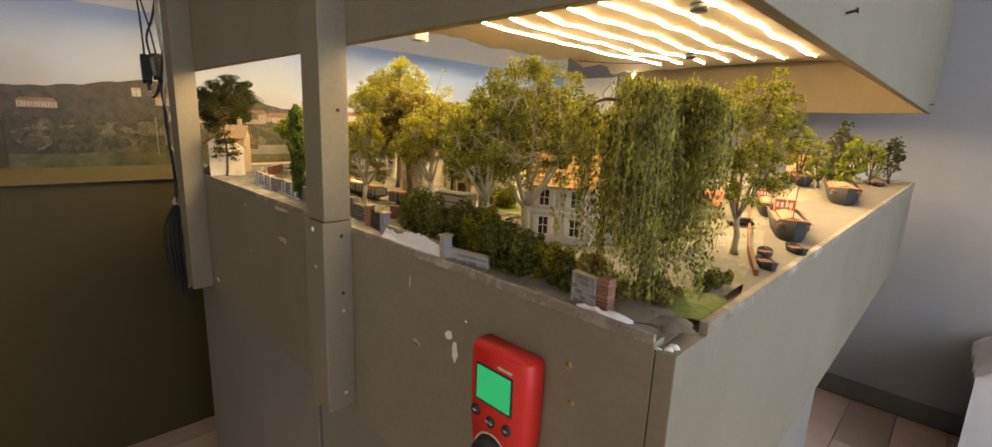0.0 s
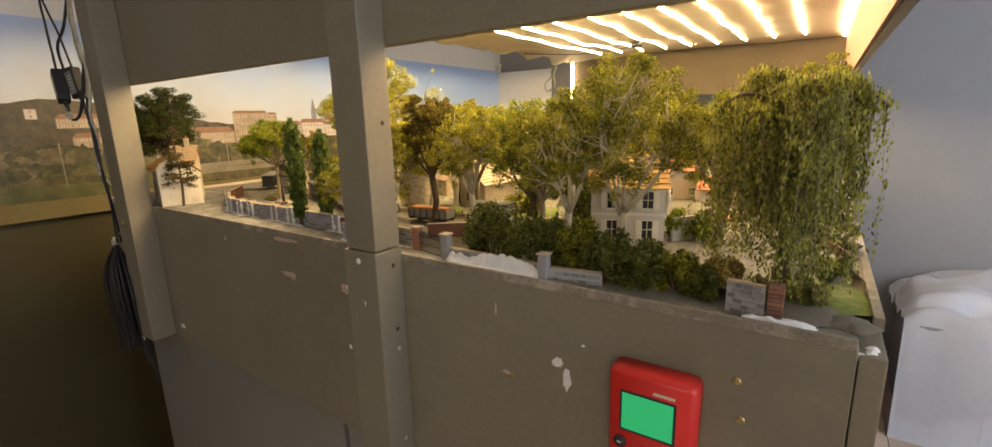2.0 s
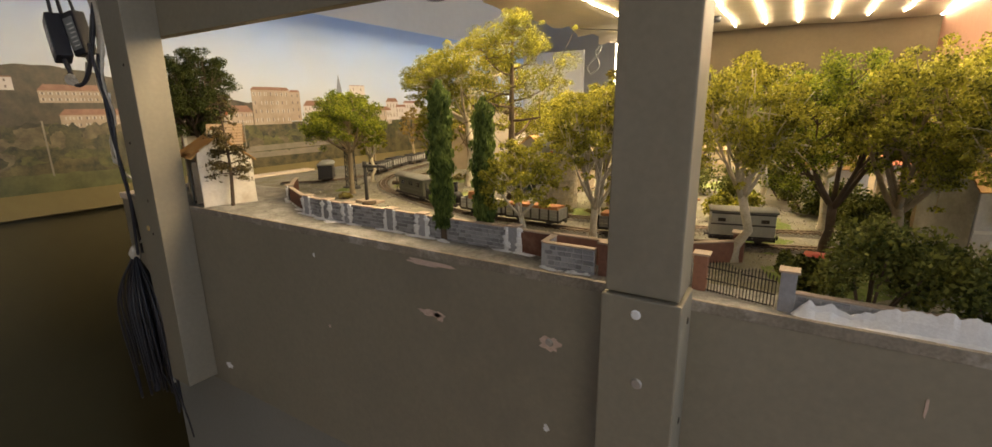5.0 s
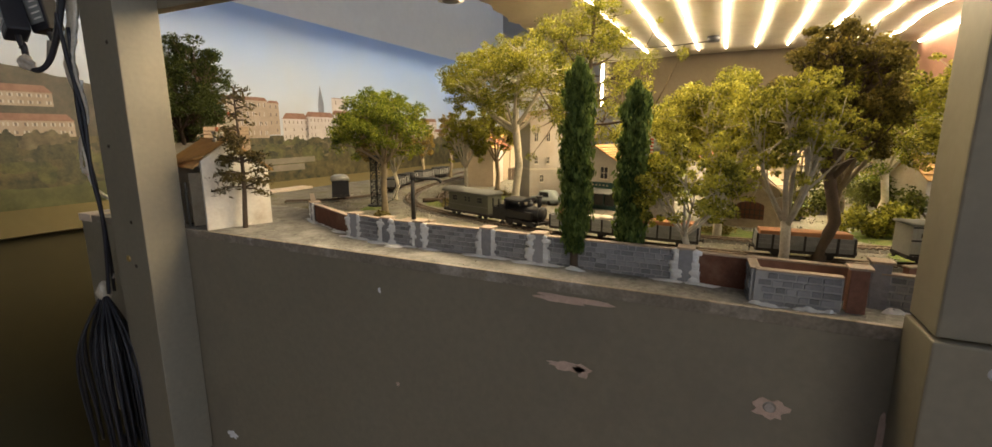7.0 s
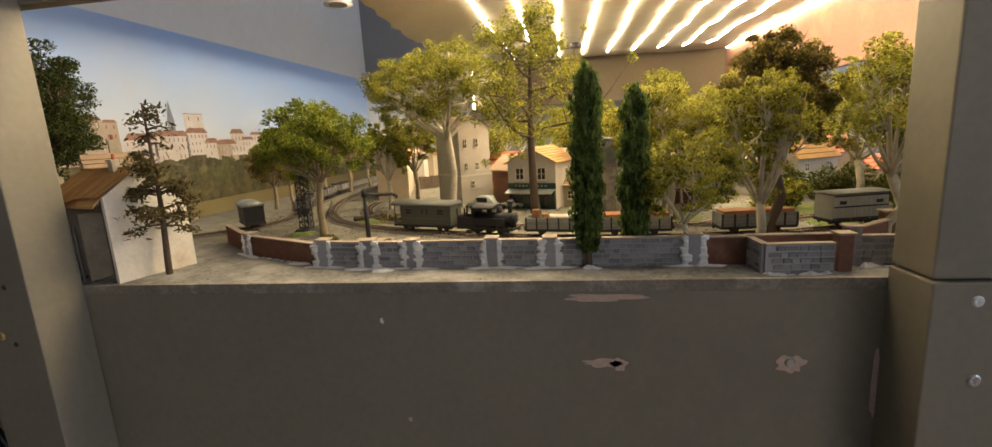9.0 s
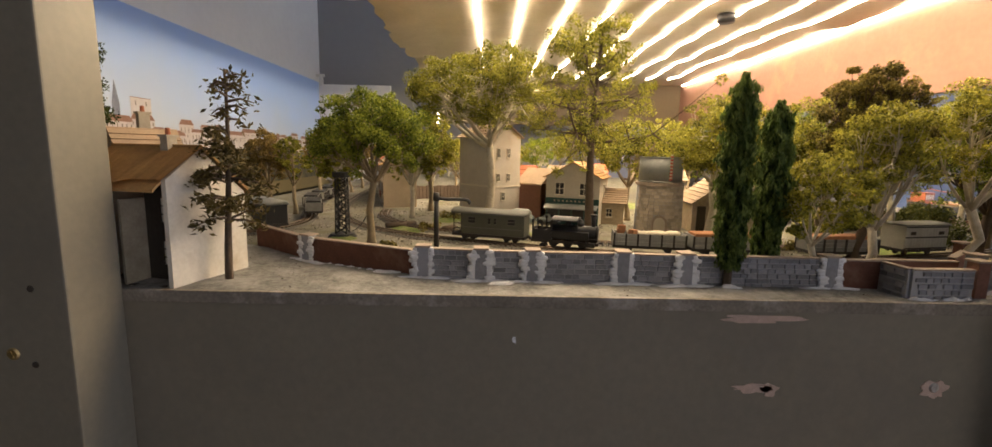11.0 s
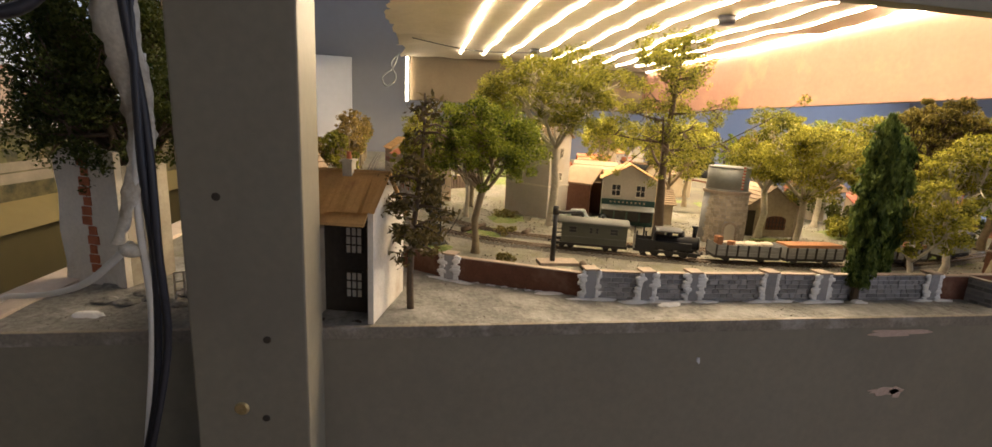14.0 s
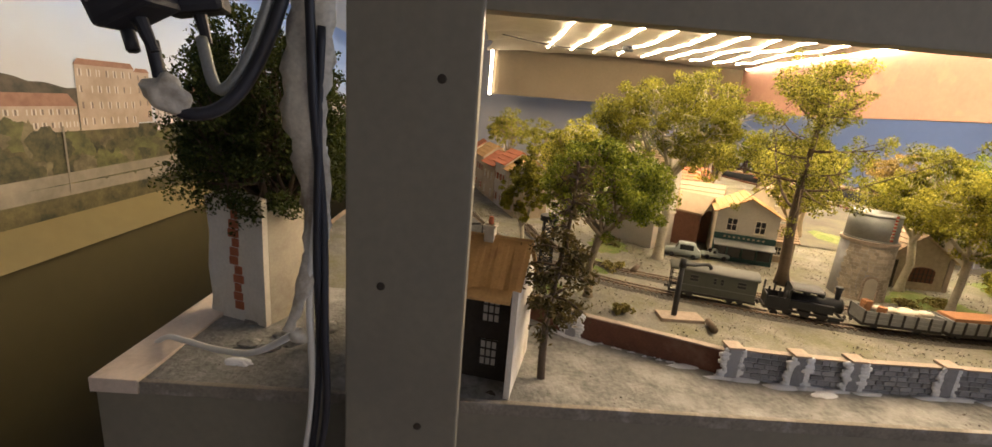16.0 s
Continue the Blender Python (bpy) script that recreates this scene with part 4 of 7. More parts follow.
# ---- background trees and hedges ----
rb = random.Random(77)
far_spots = [(1.0, 0.86), (1.12, 1.02), (1.05, 1.22), (1.25, 1.32), (1.3, 0.72), (1.45, 1.1), (1.5, 1.35), (1.62, 0.85), (1.75, 1.2), (1.9, 0.6), (1.95, 1.0), (2.1, 1.3), (2.3, 0.9), (2.35, 1.45), (0.92, 0.72), (1.1, 0.6), (1.75, 0.5), (0.86, 0.98), (2.0, 1.48), (1.7, 1.45), (0.95, 1.36)]
for k, (x, y) in enumerate(far_spots):
    tree(x, y, rb.uniform(0.15, 0.21), rb.uniform(0.05, 0.075), rb.choice(("leaf_olive", "leaf_light", "leaf_green", "leaf_rust" if k % 5 == 0 else "leaf_olive")), rb.choice(("bark_mid", "bark_pale")), 100 + k, 0.35, 6, 1700, 0.0024, label="model tree with green foliage standing behind the yard")
for k, (x, y, h, lf) in enumerate([(1.95, 0.47, 0.24, "leaf_green"), (1.9, 0.40, 0.22, "leaf_green"), (2.05, 0.36, 0.22, "leaf_dark"), (1.75, 0.33, 0.27, "leaf_dark"), (1.68, 0.29, 0.21, "leaf_green"), (2.35, 0.26, 0.22, "leaf_dark"), (2.2, 0.30, 0.2, "leaf_green")]):
    tree(x, y, h * 0.85, 0.036, lf, "bark_dark", 140 + k, 0.12, 7, 1700, 0.0024, label="dark slim model tree on the far river bank", cz=h * 0.45, rz=h * 0.4, low=-0.8)
# avenue of thin trees along the far track
for k in range(9):
    tree(0.86 + 0.16 * k, 1.60 + 0.012 * k, 0.14 + 0.02 * (k % 3), 0.032, "leaf_rust" if k % 3 else "leaf_olive", "bark_mid", 160 + k, 0.4, 5, 1000, 0.0022, label="thin autumn-coloured model tree along the track")
for k, (x, y, rx, ry, h, lf) in enumerate([
        (0.408, 0.60, 0.026, 0.045, 0.075, "leaf_hedge"), (0.402, 0.53, 0.026, 0.04, 0.07, "leaf_hedge"), (0.41, 0.485, 0.024, 0.03, 0.062, "leaf_olive"),
        (0.40, 0.44, 0.024, 0.03, 0.055, "leaf_hedge"), (0.405, 0.40, 0.022, 0.026, 0.05, "leaf_hedge"), (0.415, 0.365, 0.024, 0.024, 0.04, "leaf_olive"),
        (0.425, 0.325, 0.03, 0.026, 0.034, "leaf_rust"), (0.40, 0.345, 0.02, 0.02, 0.03, "leaf_hedge"), (0.53, 0.232, 0.03, 0.014, 0.018, "leaf_hedge"), (0.45, 0.255, 0.03, 0.02, 0.02, "tuft"), (0.415, 0.287, 0.016, 0.012, 0.022, "tuft"),
        (0.44, 0.645, 0.02, 0.02, 0.026, "leaf_hedge"), (0.48, 0.56, 0.03, 0.04, 0.06, "leaf_hedge"), (0.64, 0.40, 0.03, 0.04, 0.04, "leaf_green"), (0.66, 0.57, 0.03, 0.05, 0.05, "leaf_hedge"), (0.75, 0.56, 0.03, 0.05, 0.055, "leaf_hedge"), (0.78, 0.63, 0.03, 0.05, 0.05, "leaf_hedge"), (0.88, 0.66, 0.04, 0.06, 0.055, "leaf_hedge"), (0.70, 0.73, 0.03, 0.04, 0.04, "leaf_olive"), (0.90, 0.78, 0.04, 0.06, 0.05, "leaf_hedge"), (1.0, 0.66, 0.05, 0.06, 0.06, "leaf_hedge")]):
    bush(x, y, rx, ry, h, lf, 200 + k, 3800, 0.0024, "dense leafy model hedge bush behind the table's edge")
for k, (x, y, r) in enumerate([(0.43, 1.205, 0.012), (0.425, 1.235, 0.008), (0.44, 1.10, 0.006), (0.62, 0.96, 0.02), (0.64, 0.90, 0.024), (0.60, 0.83, 0.02), (0.43, 0.90, 0.01), (0.70, 1.33, 0.02), (0.55, 1.36, 0.012), (0.84, 1.31, 0.03)]):
    bush(x, y, r, r, 0.012, "tuft", 240 + k, 500, 0.002, "low tuft of dry grass", "grass tuft")


# grass patches
def patch(x, y, rx, ry, seed, z=G + 0.0016, material="grass", name="grass_patch", label="flat patch of model grass"):
    rng = random.Random(seed)
    bm = bmesh.new()
    c = bm.verts.new((0, 0, 0.001))
    ring, ring2 = [], []
    n = 34
    for i in range(n):
        a = 2 * math.pi * i / n
        q = 1 + 0.32 * noise.noise((math.cos(a) * 1.6, math.sin(a) * 1.6, seed)) + 0.12 * rng.uniform(-1, 1)
        ring.append(bm.verts.new((math.cos(a) * rx * q * 0.55, math.sin(a) * ry * q * 0.55, 0.0012)))
        ring2.append(bm.verts.new((math.cos(a) * rx * q, math.sin(a) * ry * q, -0.0022)))
    for i in range(n):
        j = (i + 1) % n
        bm.faces.new((c, ring[i], ring[j]))
        bm.faces.new((ring[i], ring2[i], ring2[j], ring[j]))
    ob = part(name, bm, material, None, "", True)
    ob.location = (x, y, z)
    return tagged(ob, label, "ground", "", "structure")


for k, (x, y, rx, ry) in enumerate([(0.83, 1.31, 0.05, 0.035), (0.645, 0.90, 0.05, 0.07), (0.72, 1.36, 0.04, 0.03), (0.62, 1.44, 0.03, 0.02), (0.60, 0.70, 0.06, 0.05), (0.465, 0.235, 0.06, 0.035), (0.70, 0.70, 0.06, 0.06), (1.1, 0.9, 0.12, 0.1), (1.4, 1.2, 0.1, 0.1), (0.48, 0.62, 0.05, 0.06), (0.47, 0.40, 0.05, 0.07), (0.68, 1.19, 0.03, 0.02), (1.0, 0.78, 0.1, 0.05), (0.50, 1.40, 0.02, 0.04), (1.7, 1.1, 0.2, 0.2)]):
    patch(x, y, rx, ry, k + 3)
for k, (x, y, rx, ry) in enumerate([(0.432, 1.335, 0.006, 0.02), (0.40, 1.225, 0.005, 0.014), (0.395, 1.72, 0.006, 0.014), (0.372, 0.262, 0.008, 0.02)]):
    patch(x, y, rx, ry, 40 + k, G + 0.003, "filler", "filler_patch", "dried white filler smeared on the table's edge")
for k, (x, y, rx, ry) in enumerate([(0.405, 0.25, 0.03, 0.035), (0.40, 0.22, 0.02, 0.02)]):
    patch(x, y, rx, ry, 60 + k, G + 0.003, "sand", "sand_patch", "bare sandy patch at the table's corner")


# ---- tracks ----
def track(pts, stretch, gauge=0.0105):
    line = smooth_line([(x, y, G + 0.002) for x, y in pts], 14)
    ob = thing("railway_track", pose(0, 0, 0), "narrow gauge model track with rusty rails", "railway track", "tracks")
    side = []
    for i, p in enumerate(line):
        d = (line[min(i + 1, len(line) - 1)] - line[max(i - 1, 0)]).normalized()
        side.append(Vector((-d.y, d.x, 0)))
    bm = bmesh.new()
    prev = None
    for p, s in zip(line, side):
        q = [bm.verts.new(p + s * w + Vector((0, 0, dz))) for w, dz in ((-0.016, -0.003), (-0.010, 0.0008), (0.010, 0.0008), (0.016, -0.003))]
        if prev:
            for a in range(3):
                bm.faces.new((prev[a], q[a], q[a + 1], prev[a + 1]))
        prev = q
    part("ballast_bed", bm, "ballast", ob)
    for sgn in (-1, 1):
        part_mesh("rail", tube_mesh([[(p + s * sgn * gauge / 2 + Vector((0, 0, 0.0022)), 0.0011) for p, s in zip(line, side)]], 4), "rail", ob)
    bm = bmesh.new()
    box(bm, -0.0095, 0.0095, -0.0015, 0.0015, 0.0003, 0.0018)
    me = bpy.data.meshes.new("sleeper")
    bm.to_mesh(me)
    bm.free()
    me.materials.append(MATS["sleeper"])
    acc, k = 0.0, 0
    for i in range(len(line) - 1):
        a, b = line[i], line[i + 1]
        ln = (b - a).length
        while acc < ln:
            p = a.lerp(b, acc / ln)
            if p.x < stretch and k < 290:
                so = new("sleeper", me)
                so.parent = ob
                d = (b - a).normalized()
                so.location, so.rotation_euler = p, (0, 0, math.atan2(d.y, d.x) + math.pi / 2)
                k += 1
            acc += 0.0068
        acc -= ln


MAIN = [(0.66, 0.42), (0.60, 0.56), (0.562, 0.68), (0.538, 0.78), (0.53, 0.87), (0.53, 0.96), (0.536, 1.04), (0.553, 1.12), (0.58, 1.20), (0.612, 1.28), (0.66, 1.37), (0.74, 1.45), (0.88, 1.52), (1.1, 1.57), (1.6, 1.62), (2.4, 1.66)]
track(MAIN, 1.0)
track([(0.60, 1.63), (0.66, 1.565), (0.76, 1.545), (0.95, 1.60), (1.3, 1.66), (2.3, 1.72)], 0.95)
track([(0.66, 0.62), (0.62, 0.75), (0.60, 0.90), (0.60, 1.02), (0.62, 1.12), (0.655, 1.23), (0.70, 1.33), (0.76, 1.39), (0.84, 1.43), (0.93, 1.445)], 0.95)


# ---- rolling stock ----
def wheels(ob, ys, r=0.0042, gauge=0.0105):
    for y in ys:
        ws = new("wheelset")
        ws.parent = ob
        ws.location = (0, y, r)
        for sx in (-1, 1):
            bm = bmesh.new()
            m = pose(sx * gauge / 2, 0, 0, 0, 90, 0)
            cyl(bm, 0, 0, -0.0008, 0.0008, r, r, 14, m)
            cyl(bm, 0, 0, -0.0011, 0.0011, r * 0.35, r * 0.35, 8, m)
            part("wheel", bm, "wagon_iron", ws)
        bm = bmesh.new()
        rod(bm, (-gauge / 2, 0, 0), (gauge / 2, 0, 0), 0.0007)
        part("axle", bm, "wagon_iron", ws)


def frame_bars(ob, L, w):
    bm = bmesh.new()
    for sx in (-1, 1):
        box(bm, sx * w / 2 - 0.0008, sx * w / 2 + 0.0008, -L / 2, L / 2, 0.0062, 0.0092)
    box(bm, -w / 2, w / 2, -L / 2 - 0.001, -L / 2 + 0.001, 0.006, 0.0095)
    box(bm, -w / 2, w / 2, L / 2 - 0.001, L / 2 + 0.001, 0.006, 0.0095)
    part("underframe", bm, "wagon_iron", ob)
    for sy in (-1, 1):
        bm = bmesh.new()
        rod(bm, (0, sy * L / 2, 0.0078), (0, sy * (L / 2 + 0.005), 0.0078), 0.001)
        cyl(bm, 0, 0, -0.0006, 0.0006, 0.0026, 0.0026, 12, pose(0, sy * (L / 2 + 0.005), 0.0078, 90, 0, 0))
        part("buffer", bm, "wagon_iron", ob)


RAIL = G + 0.005


def on_track(x, y, rz):
    return pose(x, y, RAIL, 0, 0, rz)


def gondola(x, y, rz, load, L=0.082):
    ob = thing("open_wagon", on_track(x, y, rz), "grey planked open goods wagon loaded with " + load, "railway wagon", "goods wagons")
    w, z0, z1 = 0.026, 0.0093, 0.0235
    frame_bars(ob, L, w)
    wheels(ob, (-L * 0.28, L * 0.28))
    for sx in (-1, 1):
        for k in range(3):
            bm = bmesh.new()
            zz = z0 + k * (z1 - z0) / 3
            box(bm, sx * w / 2 - 0.0006, sx * w / 2 + 0.0006, -L / 2, L / 2, zz + 0.0002, zz + (z1 - z0) / 3 - 0.0002)
            part("plank", bm, "wagon_plank", ob)
        for k in range(7):
            bm = bmesh.new()
            yy = -L / 2 + L * k / 6
            box(bm, sx * (w / 2 + 0.0012) - 0.0007, sx * (w / 2 + 0.0012) + 0.0007, yy - 0.0009, yy + 0.0009, z0 - 0.001, z1 + 0.0003)
            part("rib", bm, "wagon_iron", ob)
    for sy in (-1, 1):
        bm = bmesh.new()
        box(bm, -w / 2, w / 2, sy * L / 2 - 0.0006, sy * L / 2 + 0.0006, z0, z1 + 0.001)
        part("end_panel", bm, "wagon_plank", ob)
    bm = bmesh.new()
    box(bm, -w / 2, w / 2, -L / 2, L / 2, z0 - 0.0004, z0 + 0.0006)
    part("floor_plank", bm, "wagon_plank", ob)
    rng = random.Random(int(x * 999 + y * 77))
    if load == "sacks and crates":
        for k in range(7):
            bm = bmesh.new()
            r = bmesh.ops.create_icosphere(bm, subdivisions=2, radius=0.006)
            bmesh.ops.scale(bm, vec=(1.1, 1.5, 0.55), verts=r["verts"])
            s = part("sack", bm, "load_sack", ob, "", True)
            s.location = (rng.uniform(-0.006, 0.006), -0.028 + 0.0075 * k, 0.0215 + rng.uniform(0, 0.003))
        for k in range(4):
            bm = bmesh.new()
            box(bm, -0.004, 0.004, -0.004, 0.004, -0.004, 0.004, 0.0006)
            s = part("crate", bm, "load_crate", ob)
            s.location, s.rotation_euler = (rng.uniform(-0.007, 0.007), 0.026 + rng.uniform(-0.008, 0.008), 0.0235 + (0.004 if k > 1 else 0)), (0, 0, rng.uniform(0, 1))
    else:
        bm = bmesh.new()
        box(bm, -w / 2 + 0.001, w / 2 - 0.001, -L / 2 + 0.002, L / 2 - 0.002, z1 - 0.004, z1 + 0.0035, 0.0012)
        for v in bm.verts:
            v.co.z += 0.0014 * noise.noise((v.co.x * 300, v.co.y * 90, 3))
        part("load", bm, "load_crate" if load != "coal" else "coal", ob, "heaped brown load" if load != "coal" else "heaped coal")
    return ob


def arched_roof(w, L, z, rise, over=0.002):
    bm = bmesh.new()
    pts = [(-w / 2 - over, z)] + [((w / 2 + over) * math.sin(a), z + 0.001 + rise * math.cos(a)) for a in np.linspace(-1.45, 1.45, 11)] + [(w / 2 + over, z)]
    prism(bm, pts, -L / 2 - over, L / 2 + over)
    return bm


def carriage(x, y, rz):
    ob = thing("passenger_carriage", on_track(x, y, rz), "olive green railway carriage with a grey arched roof", "railway carriage")
    L, w = 0.098, 0.028
    frame_bars(ob, L, w)
    wheels(ob, (-L * 0.36, -L * 0.24, L * 0.24, L * 0.36))
    bm = bmesh.new()
    box(bm, -w / 2, w / 2, -L / 2, L / 2 - 0.012, 0.0093, 0.036, 0.0008)
    part("body", bm, "carriage_green", ob)
    part("roof", arched_roof(w, L, 0.036, 0.0055), "carriage_roof", ob, "", True)
    bm = bmesh.new()
    for sx in (-1, 1):
        rod(bm, (sx * w * 0.45, L / 2 - 0.001, 0.009), (sx * w * 0.45, L / 2 - 0.001, 0.036), 0.0007)
        for zz in (0.016, 0.022):
            rod(bm, (sx * w * 0.45, L / 2 - 0.001, zz), (sx * w * 0.45, L / 2 - 0.012, zz), 0.0005)
    part("platform_rail", bm, "wagon_iron", ob)
    for sx in (-1, 1):
        for yy, ww in ((0.022, 0.009), (-0.002, 0.0028), (-0.010, 0.0028), (-0.032, 0.009)):
            bm = bmesh.new()
            box(bm, sx * (w / 2 + 0.0003) - 0.0004, sx * (w / 2 + 0.0003) + 0.0004, yy - ww / 2, yy + ww / 2, 0.024, 0.0315)
            wd = part("window", bm, "window_dark", ob)
            bm = bmesh.new()
            for q in (0.0238, 0.0317, 0.0278):
                box(bm, sx * (w / 2 + 0.0007) - 0.0003, sx * (w / 2 + 0.0007) + 0.0003, yy - ww / 2 - 0.0004, yy + ww / 2 + 0.0004, q - 0.0003, q + 0.0003)
            part("window_frame", bm, "carriage_roof", wd)
        bm = bmesh.new()
        box(bm, sx * (w / 2 + 0.0003) - 0.0003, sx * (w / 2 + 0.0003) + 0.0003, -L / 2 + 0.002, L / 2 - 0.014, 0.0175, 0.0183)
        part("trim_strip", bm, "carriage_roof", ob)


def loco(x, y, rz):
    """A small tank engine; its funnel is at local -y."""
    ob = thing("steam_locomotive", on_track(x, y, rz), "small black steam locomotive with a cab and tall fittings", "locomotive")
    frame_bars(ob, 0.082, 0.024)
    wheels(ob, (-0.022, -0.004, 0.014), 0.006)
    wheels(ob, (0.031,), 0.0042)
    bm = bmesh.new()
    cyl(bm, 0, 0, -0.028, 0.028, 0.0085, 0.0085, 20, pose(0, -0.011, 0.020, 90, 0, 0))
    cyl(bm, 0, 0, -0.001, 0.001, 0.009, 0.009, 20, pose(0, -0.039, 0.020, 90, 0, 0))
    part("boiler", bm, "loco_black", ob, "", True)
    for yy, r0, r1, z1, nm in ((-0.034, 0.0024, 0.0034, 0.042, "funnel"), (-0.018, 0.0044, 0.0036, 0.034, "dome"), (-0.003, 0.0044, 0.0034, 0.033, "dome")):
        bm = bmesh.new()
        cyl(bm, 0, yy, 0.026, z1, r0, r1, 14)
        if nm == "funnel":
            cyl(bm, 0, yy, z1 - 0.001, z1 + 0.001, r1 * 1.25, r1 * 1.25, 14)
        else:
            cyl(bm, 0, yy, z1, z1 + 0.002, r1, r1 * 0.4, 14)
        part(nm, bm, "loco_black", ob, "", True)
    for sx in (-1, 1):
        bm = bmesh.new()
        box(bm, sx * 0.0105 - 0.0025, sx * 0.0105 + 0.0025, -0.03, 0.016, 0.0115, 0.0215, 0.0008)
        part("side_tank", bm, "loco_black", ob)
        bm = bmesh.new()
        box(bm, sx * 0.0125 - 0.002, sx * 0.0125 + 0.002, -0.038, -0.026, 0.004, 0.0095, 0.0008)
        part("cylinder", bm, "loco_black", ob)
        bm = bmesh.new()
        rod(bm, (sx * 0.0085, -0.03, 0.006), (sx * 0.0085, 0.014, 0.006), 0.0006)
        part("coupling_rod", bm, "rail", ob)
    bm = bmesh.new()
    for sx in (-1, 1):
        box(bm, sx * 0.0125 - 0.0005, sx * 0.0125 + 0.0005, 0.016, 0.040, 0.0093, 0.0225)
        for yy in (0.0165, 0.028, 0.0395):
            box(bm, sx * 0.0125 - 0.0005, sx * 0.0125 + 0.0005, yy - 0.001, yy + 0.001, 0.022, 0.034)
    box(bm, -0.0125, 0.0125, 0.0155, 0.0165, 0.0093, 0.034)
    box(bm, -0.0125, 0.0125, 0.0395, 0.0405, 0.0093, 0.024)
    part("cab", bm, "loco_black", ob)
    part("cab_roof", arched_roof(0.026, 0.028, 0.034, 0.0035), "loco_black", ob)
    ob.children[-1].location = (0, 0.028, 0)
    bm = bmesh.new()
    box(bm, 0.0132, 0.0136, 0.02, 0.034, 0.0145, 0.0165)
    part("number_plate", bm, "red_paint", ob, "small red plate without lettering")


def box_van(x, y, rz, dark=False):
    ob = thing("goods_van", on_track(x, y, rz), "black covered goods van with a rounded zinc roof" if dark else "weathered white planked goods van with a flat roof", "railway wagon", "goods wagons")
    L, w, h = (0.06, 0.03, 0.036) if dark else (0.066, 0.029, 0.038)
    frame_bars(ob, L, w)
    wheels(ob, (-L * 0.28, L * 0.28))
    bm = bmesh.new()
    box(bm, -w / 2, w / 2, -L / 2, L / 2, 0.0093, h, 0.0005)
    part("body", bm, "loco_black" if dark else "van_white", ob)
    part("roof", arched_roof(w, L, h, 0.007 if dark else 0.0025), "zinc" if dark else "carriage_roof", ob, "", True)
    if not dark:
        for sx in (-1, 1):
            for k in range(14):
                bm = bmesh.new()
                yy = -L / 2 + L * k / 14
                box(bm, sx * (w / 2 + 0.0003) - 0.0004, sx * (w / 2 + 0.0003) + 0.0004, yy + 0.0003, yy + L / 14 - 0.0003, 0.0102, h - 0.001)
                part("plank", bm, "van_white", ob)
            for zz in (0.0105, 0.024, h - 0.0015):
                bm = bmesh.new()
                box(bm, sx * (w / 2 + 0.0009) - 0.0003, sx * (w / 2 + 0.0009) + 0.0003, -L / 2, L / 2, zz - 0.0008, zz + 0.0008)
                part("rail", bm, "wagon_iron", ob)
            for yy in (-0.03, -0.011, 0.011, 0.03):
                bm = bmesh.new()
                box(bm, sx * (w / 2 + 0.0008) - 0.0003, sx * (w / 2 + 0.0008) + 0.0003, yy - 0.0007, yy + 0.0007, 0.009, h)
                part("door_frame", bm, "van_white", ob)
            for yy in (-0.022, 0.022):
                bm = bmesh.new()
                box(bm, sx * (w / 2 + 0.0009) - 0.0003, sx * (w / 2 + 0.0009) + 0.0003, yy - 0.004, yy + 0.004, 0.027, 0.031)
                part("vent", bm, "dark_inside", ob)


carriage(0.602, 1.236, -19)
loco(0.566, 1.142, -20)
gondola(0.543, 1.046, -9, "sacks and crates")
gondola(0.533, 0.958, -2, "brown timber")
gondola(0.534, 0.822, 4, "brown timber")
box_van(0.561, 0.706, 12)
box_van(0.668, 1.56, -45, True)
for k, (x, y, rz) in enumerate([(0.83, 1.555, -70), (0.93, 1.595, -74), (1.03, 1.615, -78), (1.14, 1.633, -80)]):
    gondola(x, y, rz, "coal")


# ---- buildings ----
def window(ob, m, w, h, mull=2, material="trim_cream", shutters=None):
    """A framed window; m puts its plane: local y across, z up, -x outwards."""
    bm = bmesh.new()
    box(bm, -0.0004, 0.001, -w / 2, w / 2, 0, h, 0, m)
    wd = part("window", bm, "window_dark", ob)
    bm = bmesh.new()
    t = 0.0009
    for y in [-w / 2, w / 2] + [-w / 2 + w * k / mull for k in range(1, mull)]:
        box(bm, -0.0012, 0.0004, y - t / 2, y + t / 2, 0, h, 0, m)
    for z in (0, h / 2, h):
        box(bm, -0.0012, 0.0004, -w / 2, w / 2, z - t / 2, z + t / 2, 0, m)
    part("window_frame", bm, material, wd)
    bm = bmesh.new()
    box(bm, -0.0025, 0.0006, -w / 2 - 0.001, w / 2 + 0.001, -0.0018, -0.0006, 0, m)
    part("window_sill", bm, material, wd)
    if shutters:
        for s in (-1, 1):
            bm = bmesh.new()
            box(bm, -0.0014, 0.0004, s * w * 0.78 - w * 0.24, s * w * 0.78 + w * 0.24, 0, h, 0, m)
            part("shutter", bm, shutters, ob)


